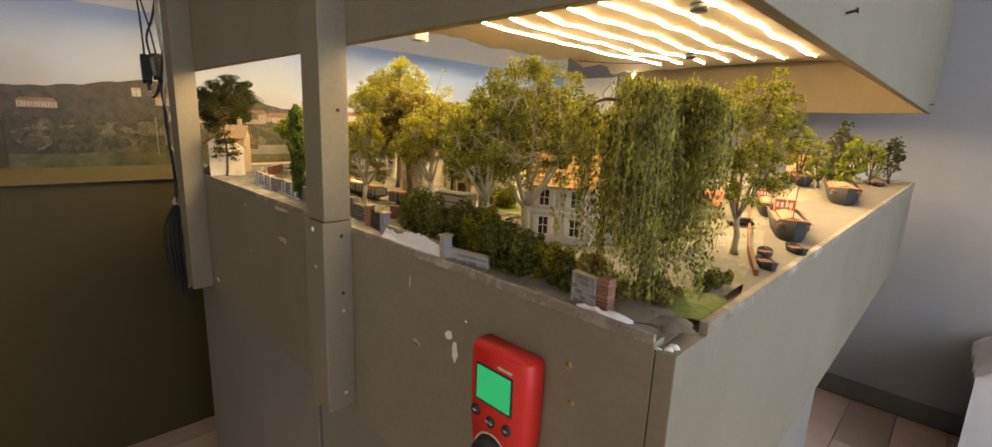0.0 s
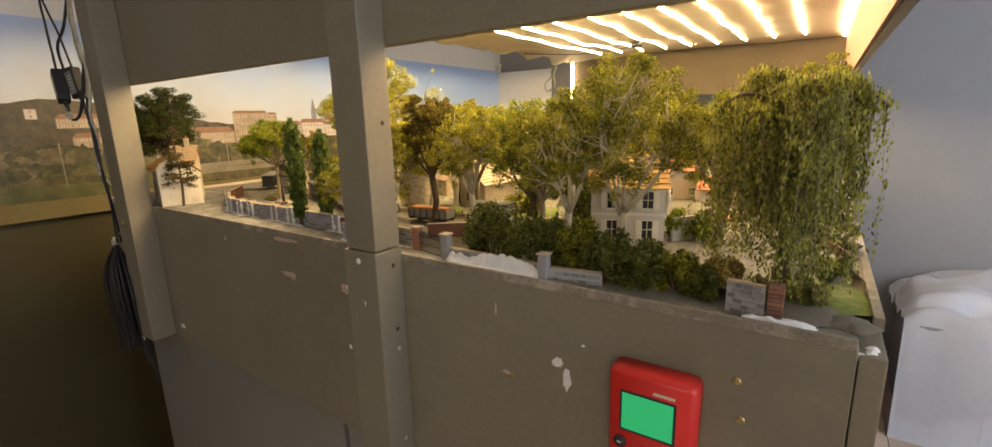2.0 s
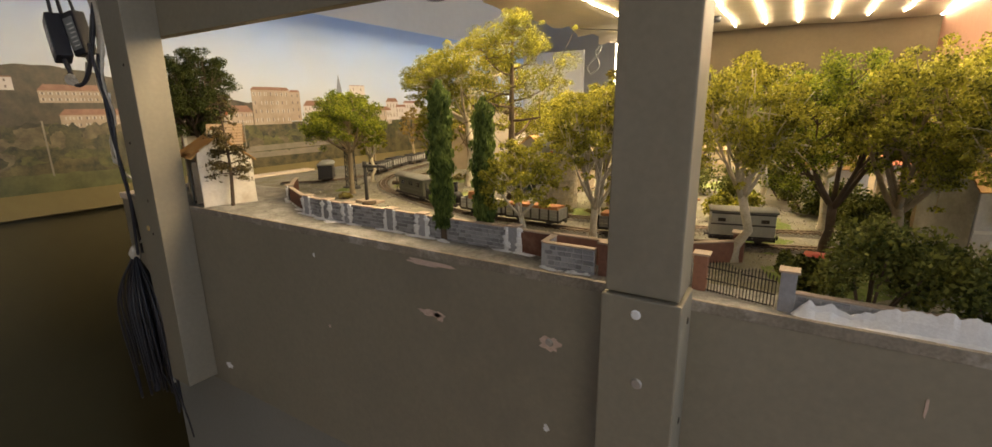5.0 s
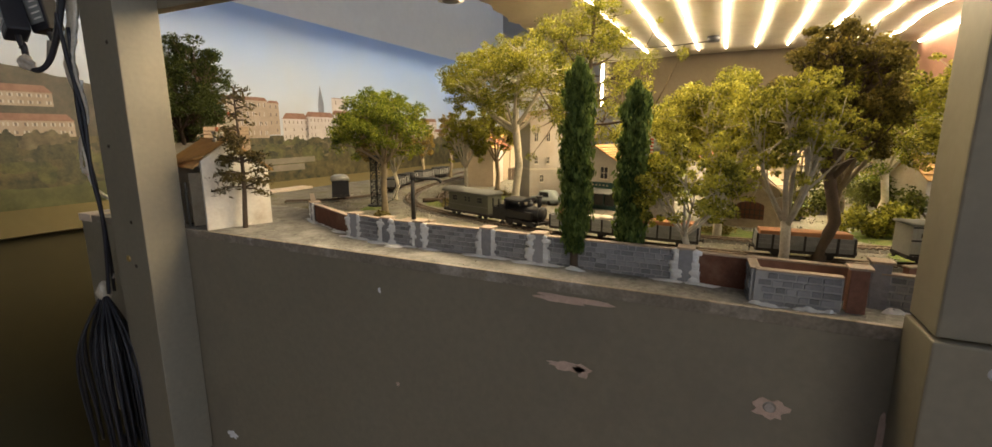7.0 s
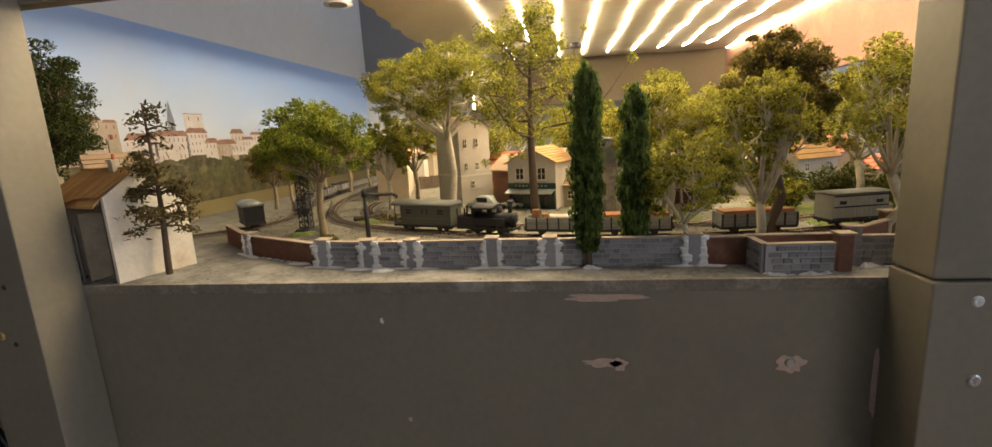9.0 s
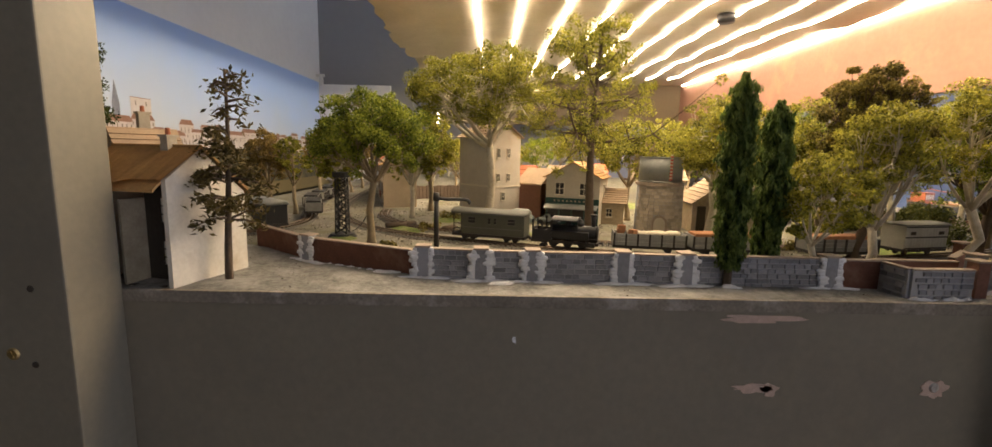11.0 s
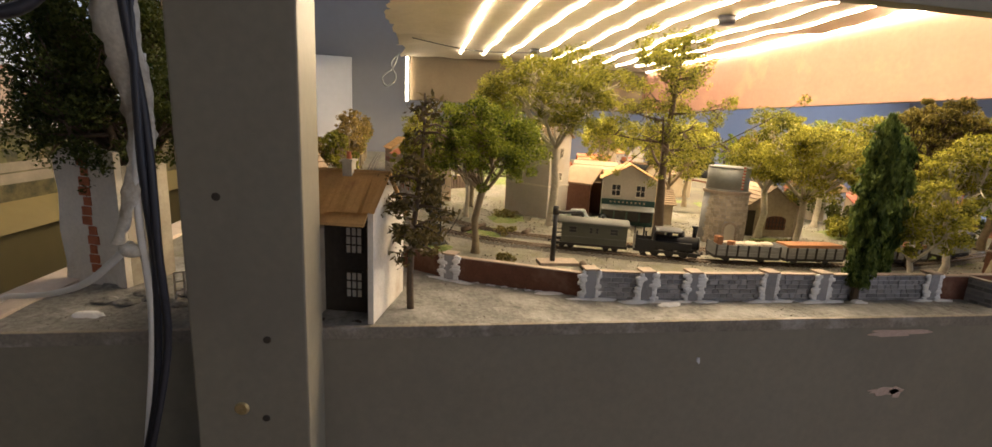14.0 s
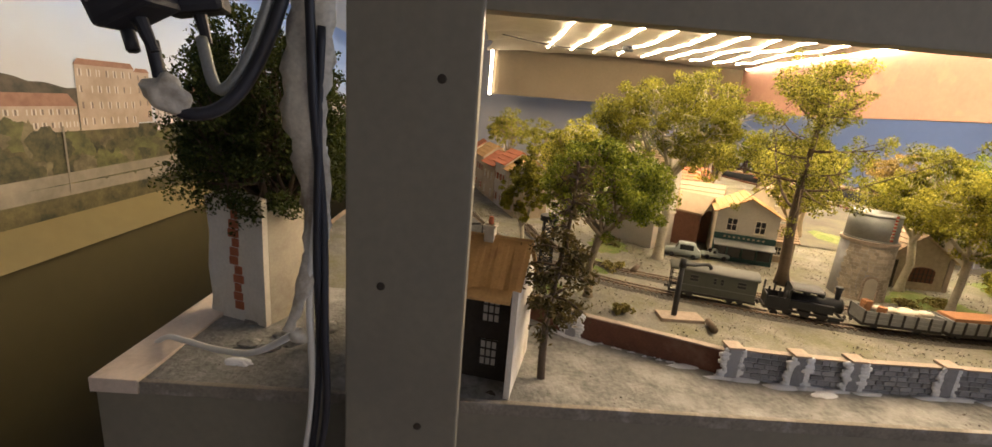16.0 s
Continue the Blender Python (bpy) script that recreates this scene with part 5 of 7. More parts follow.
def roof_tiles(ob, w, d, h, rise, along, material, over=0.005, rows=7):
    """Two slopes laid in overlapping courses; along: the ridge's axis."""
    half = (d if along == "y" else w) / 2
    run = half + over
    ln = (w if along == "y" else d) + 2 * over
    sl = math.hypot(run, rise * run / half)
    ang = math.degrees(math.atan2(rise, half))
    top = [(0.0, 0.0018)]
    for k in range(rows):
        top += [(sl * (k + 1) / rows, 0.0022), (sl * (k + 1) / rows, 0.0010 if k + 1 < rows else 0.0004)]
    outline = [(0.0, 0.0002)] + top[::1]
    for s in (-1, 1):
        bm = bmesh.new()
        prism(bm, [(s * u, z) for u, z in outline], -ln / 2, ln / 2)
        if along == "y":
            bmesh.ops.transform(bm, matrix=pose(d / 2, 0, h + rise, 0, s * ang, 0), verts=bm.verts[:])
        else:
            bmesh.ops.transform(bm, matrix=pose(d / 2, 0, h + rise, 0, 0, 90) @ pose(0, 0, 0, 0, s * ang, 0), verts=bm.verts[:])
        part("roof_slope", bm, material, ob)
    bm = bmesh.new()
    if along == "y":
        rod(bm, (d / 2, -ln / 2, h + rise + 0.001), (d / 2, ln / 2, h + rise + 0.001), 0.0015)
    else:
        rod(bm, (d / 2 - ln / 2, 0, h + rise + 0.001), (d / 2 + ln / 2, 0, h + rise + 0.001), 0.0015)
    part("ridge", bm, material, ob)


def gable_wall(w, d, h, rise, along):
    bm = bmesh.new()
    box(bm, 0, d, -w / 2, w / 2, -0.004, h)
    if along == "y":
        prism(bm, [(0, h), (d, h), (d / 2, h + rise)], -w / 2, w / 2)
    else:
        a = [bm.verts.new((x, y, z)) for x in (0, d) for y, z in ((-w / 2, h), (w / 2, h), (0, h + rise))]
        bm.faces.new(a[:3])
        bm.faces.new(a[3:][::-1])
        for i, j in ((0, 1), (1, 2), (2, 0)):
            bm.faces.new((a[i], a[i + 3], a[j + 3], a[j]))
        bmesh.ops.recalc_face_normals(bm, faces=bm.faces[:])
    return bm


def chimney(ob, x, y, z, material="stucco_grey", h=0.014):
    bm = bmesh.new()
    box(bm, x - 0.005, x + 0.005, y - 0.004, y + 0.004, z - 0.014, z + h, 0.0005)
    box(bm, x - 0.006, x + 0.006, y - 0.005, y + 0.005, z + h - 0.002, z + h)
    c = part("chimney", bm, material, ob)
    bm = bmesh.new()
    cyl(bm, x, y, z + h, z + h + 0.006, 0.0022, 0.0017, 10)
    part("chimney_pot", bm, "roof_red", c)


def house(x, y, rz, w, d, h, rise, along, wall, roof, label, front=(), side=(), shutters=None, name="house", chim=None, rows=7):
    """A house whose front faces local -x; front and side: (place, sill, width, height) of windows."""
    ob = thing(name, pose(x, y, G, 0, 0, rz), label, "house", "model houses")
    part("wall", gable_wall(w, d, h, rise, along), wall, ob)
    roof_tiles(ob, w, d, h, rise, along, roof, rows=rows)
    for (u, z, ww, hh) in front:
        window(ob, pose(-0.0003, u, z), ww, hh, 2, shutters=shutters)
    for (u, z, ww, hh) in side:
        window(ob, pose(u, -w / 2 - 0.0003, z, 0, 0, 90), ww, hh, 2)
    if chim:
        chimney(ob, *chim)
    return ob


house(0.97, 0.425, 22, 0.07, 0.05, 0.03, 0.022, "y", "stucco_cream", "roof_red", "low model building with a bright red roof on the square", [(0.0, 0.01, 0.01, 0.014)], rows=4)
# villa with an ochre roof
v = house(0.556, 0.472, 22, 0.10, 0.075, 0.088, 0.04, "y", "stucco_white", "roof_ochre", "cream two-storey model house with ochre tiled roof and shutters",
          [(-0.027, 0.055, 0.015, 0.024), (0.021, 0.055, 0.015, 0.024), (-0.027, 0.012, 0.015, 0.026), (0.021, 0.012, 0.015, 0.026)], [(0.025, 0.055, 0.011, 0.018), (0.05, 0.055, 0.011, 0.018)], shutters="trim_cream", chim=(0.045, 0.03, 0.125))
bm = bmesh.new()
box(bm, -0.0012, 0.001, -0.05, 0.05, 0.045, 0.048)
part("string_course", bm, "trim_cream", v)
bm = bmesh.new()
box(bm, 0.0008, 0.0742, 0.05, 0.0512, 0, 0.0875)
prism(bm, [(0.002, 0.0875), (0.073, 0.0875), (0.0375, 0.1255)], 0.05, 0.0512)
part("gable_render", bm, "gable_grey", v, "weathered grey render on the gable")

# shop with a green front
s = house(0.787, 1.098, -21, 0.092, 0.10, 0.082, 0.024, "x", "stucco_white", "roof_ochre", "white two-storey model shop with a dark green shopfront",
          [(-0.02, 0.052, 0.015, 0.02), (0.022, 0.052, 0.015, 0.02)], [(0.05, 0.05, 0.012, 0.018)])
bm = bmesh.new()
box(bm, -0.002, 0.0005, -0.046, 0.046, 0.036, 0.046, 0.0004)
sg = part("shop_sign", bm, "shop_green", s, "dark green sign board with pale lettering bars")
bm = bmesh.new()
for k in range(9):
    box(bm, -0.0026, -0.0018, 0.030 - 0.0072 * k - 0.0018, 0.030 - 0.0072 * k + 0.0014, 0.0398, 0.0424)
part("lettering", bm, "stone_cap", sg)
bm = bmesh.new()
prism(bm, [(-0.02, 0.030), (0.0, 0.036), (0.0, 0.0345), (-0.02, 0.0285)], -0.045, 0.045)
part("awning", bm, "zinc", s, "faded grey awning")
bm = bmesh.new()
box(bm, -0.001, 0.0006, -0.044, 0.044, 0.002, 0.034)
part("shop_window", bm, "window_dark", s)
bm = bmesh.new()
for u in (-0.044, -0.022, 0.0, 0.022, 0.044):
    box(bm, -0.0022, 0.0, u - 0.0013, u + 0.0013, 0, 0.035)
box(bm, -0.0022, 0.0, -0.044, 0.044, 0, 0.007)
part("shopfront_frame", bm, "shop_green", s)

# tall building beside the lane, with its lean-to
b = house(0.868, 1.266, -50, 0.1, 0.066, 0.15, 0.02, "y", "stucco_white", "roof_tan", "tall pale rendered model building with a blank gable and small windows", [],
          [(0.012, 0.112, 0.008, 0.016), (0.036, 0.112, 0.008, 0.016), (0.012, 0.07, 0.007, 0.013), (0.036, 0.07, 0.007, 0.013), (0.024, 0.035, 0.008, 0.014)])
bm = bmesh.new()
box(bm, -0.001, 0.067, -0.0515, 0.0515, 0.058, 0.061)
part("string_course", bm, "trim_cream", b)
ob = thing("open_shed", pose(0.875, 1.165, G, 0, 0, -50), "lean-to shed with a tan roof and dark open front", "shed")
bm = bmesh.new()
box(bm, 0, 0.003, -0.03, 0.03, 0, 0.062)
box(bm, 0.055, 0.058, -0.03, 0.03, 0, 0.062)
box(bm, 0.003, 0.055, 0.027, 0.03, 0, 0.062)
part("wall", bm, "brick_brown", ob)
bm = bmesh.new()
prism(bm, [(-0.006, 0.062), (0.029, 0.09), (0.064, 0.062), (0.064, 0.065), (0.029, 0.0935), (-0.006, 0.065)], -0.036, 0.033)
part("roof", bm, "roof_tan", ob)
# dark sheet before the brick back, standing for the shade inside the shed
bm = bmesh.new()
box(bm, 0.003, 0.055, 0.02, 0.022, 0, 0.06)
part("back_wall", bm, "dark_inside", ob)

# stone engine shed with an arched window
s = house(0.711, 0.872, -8, 0.092, 0.10, 0.05, 0.034, "x", "rubble", "roof_tan", "stone model engine shed with a tan roof and arched window", (), ())
bm = bmesh.new()
pts = [(-0.017, 0.012), (0.017, 0.012), (0.017, 0.03)] + [(0.017 * math.cos(a), 0.03 + 0.006 * math.sin(a)) for a in np.linspace(0.2, 2.94, 9)] + [(-0.017, 0.03)]
a = [bm.verts.new((-0.0006, y - 0.01, z)) for y, z in pts]
b2 = [bm.verts.new((0.001, y - 0.01, z)) for y, z in pts]
bm.faces.new(a)
bm.faces.new(b2[::-1])
for i in range(len(pts)):
    bm.faces.new((a[i], a[(i + 1) % len(pts)], b2[(i + 1) % len(pts)], b2[i]))
bmesh.ops.recalc_face_normals(bm, faces=bm.faces[:])
aw = part("arched_window", bm, "brown_panel", s, "brown iron window grille")
bm = bmesh.new()
for u in (-0.012, -0.006, 0, 0.006, 0.012):
    box(bm, -0.0014, -0.0006, u - 0.0104, u - 0.0096, 0.012, 0.034)
for z in (0.018, 0.025):
    box(bm, -0.0014, -0.0006, -0.027, 0.007, z - 0.0004, z + 0.0004)
part("glazing_bar", bm, "wagon_iron", aw)
# flat dark sheet on the wall in place of a shaded doorway
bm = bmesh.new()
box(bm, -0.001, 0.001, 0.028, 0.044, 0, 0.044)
part("gate_opening", bm, "dark_inside", s, "dark sheet for the shade in a tall doorway")
for sg_ in (-1, 1):
    bm = bmesh.new()
    box(bm, -0.0016, 0.002, sg_ * 0.045 - 0.0035, sg_ * 0.045 + 0.0035, 0, 0.05)
    part("quoin", bm, "stone_cap", s)
house(0.80, 1.03, -15, 0.05, 0.06, 0.04, 0.02, "y", "rubble", "roof_tan", "small stone outbuilding with a tan roof", [(0, 0.014, 0.01, 0.014)])


# water tower
def water_tower(x, y):
    ob = thing("water_tower", pose(x, y, G), "round stone railway water tower with a zinc tank", "water tower")
    bm = bmesh.new()
    cyl(bm, 0, 0, -0.003, 0.080, 0.0375, 0.036, 48)
    part("drum", bm, "mortar", ob, "", True)
    bm = bmesh.new()
    cyl(bm, 0, 0, 0.079, 0.083, 0.0385, 0.0385, 48)
    part("cornice", bm, "stone_cap", ob)
    bm = bmesh.new()
    cyl(bm, 0, 0, 0.083, 0.118, 0.034, 0.034, 48)
    cyl(bm, 0, 0, 0.117, 0.1195, 0.0347, 0.0347, 48)
    cyl(bm, 0, 0, 0.0835, 0.0855, 0.0345, 0.0345, 48)
    part("tank", bm, "zinc", ob, "grey zinc tank", True)
    # gauge board
    bm = bmesh.new()
    m = pose(0, 0, 0, 0, 0, 187)
    for k in range(8):
        box(bm, 0.0338, 0.0353, -0.002, 0.002, 0.087 + 0.0045 * k, 0.0892 + 0.0045 * k, 0, m)
    g = part("gauge", bm, "red_paint", ob, "red and white banded level gauge")
    bm = bmesh.new()
    for k in range(8):
        box(bm, 0.0338, 0.0352, -0.002, 0.002, 0.0892 + 0.0045 * k, 0.0915 + 0.0045 * k, 0, m)
    part("gauge_band", bm, "trim_cream", g)
    # arched door
    m = pose(0, 0, 0, 0, 0, 165)
    bm = bmesh.new()
    box(bm, 0.035, 0.0386, -0.0085, 0.0085, 0, 0.026, 0, m)
    cyl(bm, 0, 0, -0.0018, 0.0018, 0.0085, 0.0085, 20, m @ pose(0.0368, 0, 0.026, 0, 90, 0))
    dr = part("door", bm, "trim_cream", ob, "pale arched wooden door")
    bm = bmesh.new()
    for k in range(11):
        a = math.pi * k / 10
        box(bm, -0.0018, 0.0018, -0.0013, 0.0013, -0.0016, 0.0016, 0, m @ pose(0.0374, 0.0102 * math.cos(a), 0.026 + 0.0102 * math.sin(a), math.degrees(a) - 90, 0, 0))
    for sg in (-1, 1):
        for k in range(6):
            box(bm, 0.0355, 0.0392, sg * 0.0102 - 0.0015, sg * 0.0102 + 0.0015, 0.0045 * k, 0.0045 * k + 0.004, 0, m)
    part("door_surround", bm, "stone_cap", dr)
    # masonry
    meshes = []
    for q, wdt in enumerate((0.0064, 0.0078, 0.0092)):
        bm = bmesh.new()
        box(bm, -0.0006, 0.0006, -wdt / 2, wdt / 2, 0, 0.0043)
        me = bpy.data.meshes.new("stone")
        bm.to_mesh(me)
        bm.free()
        me.materials.append(MATS["tower_block"])
        meshes.append((me, wdt))
    rng = random.Random(4)
    n = 0
    for row in range(17):
        z = 0.0005 + row * 0.0047
        r = 0.0376 - 0.0015 * z / 0.08
        a = 95 + rng.uniform(0, 9)
        while a < 285 and n < 299:
            me, wdt = rng.choice(meshes)
            da = math.degrees(wdt / r) / 2
            a += da
            if not (151 < a < 179 and z < 0.037):
                so = new("stone", me)
                so.parent = ob
                so.location = (r * math.cos(radians(a)), r * math.sin(radians(a)), z)
                so.rotation_euler = (0, 0, radians(a))
                n += 1
            a += da + 0.9
    return ob



water_tower(0.672, 0.99).scale = (0.89, 0.89, 1.0)


# cut-open house at the table's edge
def cut_house():
    ob = thing("cut_house", pose(0.367, 1.504, G, 0, 0, -14), "white plastered half house cut open at the table's edge, ochre roof", "house", "model houses")
    W = 0.084   # gable depth
    bm = bmesh.new()
    prism(bm, [(0, 0), (W, 0), (W, 0.078), (W * 0.42, 0.118), (0, 0.093)], -0.0045, 0.0)
    part("gable_wall", bm, "plaster_white", ob, "white plastered gable wall")
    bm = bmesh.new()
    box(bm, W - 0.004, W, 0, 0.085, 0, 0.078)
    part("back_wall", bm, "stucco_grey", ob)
    bm = bmesh.new()
    box(bm, 0.0, W - 0.004, 0.082, 0.085, 0, 0.09)
    part("end_wall", bm, "plaster_white", ob)
    # partition and floor near-black: the interior's shade is in their colour
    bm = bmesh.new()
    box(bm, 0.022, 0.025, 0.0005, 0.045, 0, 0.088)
    part("inner_wall", bm, "dark_inside", ob, "inner partition with a bright door, near-black for the room's shade")
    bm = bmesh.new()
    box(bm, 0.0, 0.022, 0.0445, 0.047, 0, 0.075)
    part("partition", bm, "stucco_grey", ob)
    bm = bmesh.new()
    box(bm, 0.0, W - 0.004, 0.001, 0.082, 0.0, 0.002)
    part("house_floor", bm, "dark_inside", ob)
    # cream panes: the light behind them is only colour
    for z, hh in ((0.016, 0.022), (0.054, 0.022)):
        bm = bmesh.new()
        box(bm, 0.0205, 0.0222, 0.012, 0.026, z, z + hh)
        dw = part("window", bm, "trim_cream", ob, "window panes coloured pale as if lit")
        bm = bmesh.new()
        for k in range(4):
            box(bm, 0.0195, 0.0207, 0.012 + 0.0046 * k - 0.0005, 0.012 + 0.0046 * k + 0.0005, z, z + hh)
        for k in range(4):
            box(bm, 0.0195, 0.0207, 0.012, 0.026, z + hh * k / 3 - 0.0005, z + hh * k / 3 + 0.0005)
        part("glazing_bar", bm, "dark_inside", dw)
    # roof: front slope cut with a ragged edge, back slope whole
    bm = bmesh.new()
    ridge = (W * 0.42, 0.1195)
    n = 22
    top, low = [], []
    rng = random.Random(9)
    for k in range(n + 1):
        y = -0.007 + 0.1 * k / n
        cut = 0.0 if k < 9 else 0.006
        top.append((ridge[0], y, ridge[1]))
        low.append((-0.006 - cut + rng.uniform(-0.0015, 0.0015), y, 0.0935 - cut * 0.7 + rng.uniform(-0.001, 0.001)))
    vt = [bm.verts.new(p) for p in top]
    vl = [bm.verts.new(p) for p in low]
    for k in range(n):
        bm.faces.new((vl[k], vl[k + 1], vt[k + 1], vt[k]))
    r = bmesh.ops.solidify(bm, geom=bm.faces[:], thickness=-0.0022)
    part("roof_slope", bm, "roof_ochre", ob)
    bm = bmesh.new()
    prism(bm, [(ridge[0], ridge[1]), (W + 0.006, 0.0755), (W + 0.006, 0.0785), (ridge[0], ridge[1] + 0.0022)], -0.007, 0.093)
    part("roof_slope", bm, "roof_ochre", ob)
    bm = bmesh.new()
    prism(bm, [(-0.008, 0.083), (0.006, 0.095), (0.006, 0.0975), (-0.008, 0.0855)], 0.0, 0.09)
    part("porch_roof", bm, "roof_ochre", ob)
    chimney(ob, W * 0.42, 0.028, 0.118, "stucco_grey", 0.012)
    bm = bmesh.new()
    rod(bm, (-0.003, 0.052, 0.0), (-0.003, 0.052, 0.062), 0.0016)
    part("downpipe", bm, "zinc", ob)
    return ob


cut_house()
house(0.445, 1.60, -35, 0.055, 0.05, 0.105, 0.03, "x", "stucco_cream", "roof_tan", "taller cream model house with a gabled tan roof", [(0.0, 0.07, 0.009, 0.016), (0.016, 0.07, 0.009, 0.016), (-0.014, 0.03, 0.009, 0.016)], [(0.02, 0.07, 0.009, 0.016)], chim=(0.03, 0.012, 0.14))
ob = thing("wall_fragment", pose(0.468, 1.757, G, 0, 0, -22), "broken white plaster house wall showing red brick", "wall fragment")
bm = bmesh.new()
prism(bm, [(-0.036, 0), (0.034, 0), (0.031, 0.02), (0.034, 0.05), (0.03, 0.085), (0.033, 0.118), (0.01, 0.13), (-0.036, 0.124)], 0, 0.006)
bmesh.ops.transform(bm, matrix=pose(0, 0, 0, 0, 0, 90), verts=bm.verts[:])
bmesh.ops.translate(bm, vec=(0.006, 0, 0), verts=bm.verts[:])
part("plaster", bm, "plaster_white", ob)
rw = random.Random(3)
for z in range(12):
    bm = bmesh.new()
    y0 = -0.008 + rw.uniform(-0.003, 0.003)
    box(bm, -0.0012, 0.002, y0, y0 + 0.010 + rw.uniform(-0.003, 0.003), 0.014 + 0.0088 * z, 0.0218 + 0.0088 * z, 0.0004)
    part("brick", bm, "roof_red", ob)
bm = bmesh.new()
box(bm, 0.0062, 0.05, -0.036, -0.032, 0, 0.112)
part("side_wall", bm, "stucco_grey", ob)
for k in range(9):
    bm = bmesh.new()
    bmesh.ops.create_icosphere(bm, subdivisions=2, radius=0.007)
    for v in bm.verts:
        v.co = Vector((v.co.x * 1.3, v.co.y * 1.5, v.co.z * 0.4)) * rw.uniform(0.8, 1.1)
    st = part("rubble_piece", bm, "tarmac")
    st.location, st.rotation_euler = (0.405 + 0.07 * rw.random(), 1.655 + 0.085 * rw.random(), G + 0.003), (0, 0, rw.uniform(0, 3))
    tagged(st, "flat grey lump of broken plaster on the table", "rubble", "rubble pieces")
ob = thing("loose_frame", pose(0.43, 1.665, G + 0.002, 0, 0, 30), "small pale window frame leaning at the wall", "frame")
bm = bmesh.new()
for u in (-0.007, 0, 0.007):
    box(bm, -0.001, 0.001, u - 0.0007, u + 0.0007, 0, 0.024)
for z in (0, 0.008, 0.016, 0.024):
    box(bm, -0.001, 0.001, -0.007, 0.007, z - 0.0005, z + 0.0007)
part("grille", bm, "trim_cream", ob)

# street of small houses at the back
for k, (x, y, rz, w, h, wl, rf) in enumerate([(1.02, 1.475, -74, 0.07, 0.092, "stucco_cream", "roof_ochre"), (1.095, 1.496, -74, 0.075, 0.1, "stucco_white", "roof_red"), (1.185, 1.521, -75, 0.1, 0.085, "stucco_cream", "roof_red"), (1.292, 1.546, -77, 0.1, 0.095, "stucco_cream", "roof_ochre"), (1.44, 1.556, -81, 0.1, 0.08, "stucco_white", "roof_tan"), (1.62, 1.572, -84, 0.11, 0.08, "stucco_cream", "roof_red")]):
    house(x, y, rz, w, 0.07, h, 0.025, "y", wl, rf, "small rendered model house in a street row", [(-w * 0.3, h * 0.6, 0.008, 0.014), (0, h * 0.6, 0.008, 0.014), (w * 0.3, h * 0.6, 0.008, 0.014), (-w * 0.3, 0.012, 0.008, 0.016), (w * 0.3, 0.012, 0.008, 0.016)], (), "roof_red" if k % 2 else None, rows=4)
for k, (x, y, rz, wl, rf) in enumerate([(1.02, 1.08, -30, "stucco_white", "roof_tan"), (1.0, 1.2, -40, "stucco_cream", "roof_red"), (1.15, 0.8, 0, "stucco_cream", "roof_tan"), (1.35, 0.95, -10, "stucco_white", "roof_red"), (2.2, 0.5, 40, "stucco_cream", "roof_ochre"), (2.3, 0.33, 60, "stucco_white", "roof_tan"), (0.86, 0.60, 25, "stucco_white", "roof_ochre"), (0.98, 0.5, 25, "stucco_cream", "roof_red")]):
    house(x, y, rz, 0.09, 0.07, 0.065, 0.028, "y", wl, rf, "small rendered model house with a tiled roof behind the square", [(-0.025, 0.04, 0.009, 0.014), (0.025, 0.04, 0.009, 0.014), (-0.025, 0.01, 0.009, 0.016), (0.02, 0.01, 0.009, 0.016)], [(0.03, 0.035, 0.009, 0.014)], rows=4)


# ---- stone walls along the edge ----
def stone_meshes(material, sizes, h, t=0.0009):
    out = []
    for w in sizes:
        bm = bmesh.new()
        box(bm, -t, t, -w / 2, w / 2, 0, h)
        for v in bm.verts:
            if v.co.x < 0:
                v.co.y *= 0.93
                v.co.z = h / 2 + (v.co.z - h / 2) * 0.88
        me = bpy.data.meshes.new("stone")
        bm.to_mesh(me)
        bm.free()
        me.materials.append(MATS[material])
        out.append((me, w))
    return out


STONES = stone_meshes("stone_grey", (0.006, 0.0085, 0.011), 0.0040)


def wall_run(a, b, h, label, material="stone", cap=True, seed=1, name="garden_wall"):
    a, b = Vector((*a, 0)), Vector((*b, 0))
    d = b - a
    L = d.length
    rz = math.degrees(math.atan2(d.y, d.x)) - 90
    ob = thing(name, pose(a.x, a.y, G, 0, 0, rz), label, "wall", "garden walls")
    bm = bmesh.new()
    box(bm, -0.0024, 0.0024, 0, L, -0.003, h)
    part("core", bm, "mortar" if material == "stone" else material, ob)
    if material == "stone":
        rng = random.Random(seed)
        rows = int(h / 0.0047)
        for r in range(rows):
            y = rng.uniform(0, 0.004)
            while y < L - 0.003:
                me, w = rng.choice(STONES)
                if y + w > L:
                    break
                so = new("stone", me)
                so.parent = ob
                so.location = (-0.0026 + rng.uniform(-0.0003, 0.0003), y + w / 2, r * h / rows + 0.0003)
                y += w + 0.0007
    if cap:
        bm = bmesh.new()
        box(bm, -0.0036, 0.0036, 0, L, h, h + 0.0014, 0.0004)
        part("coping", bm, "stone_cap", ob)
    return ob


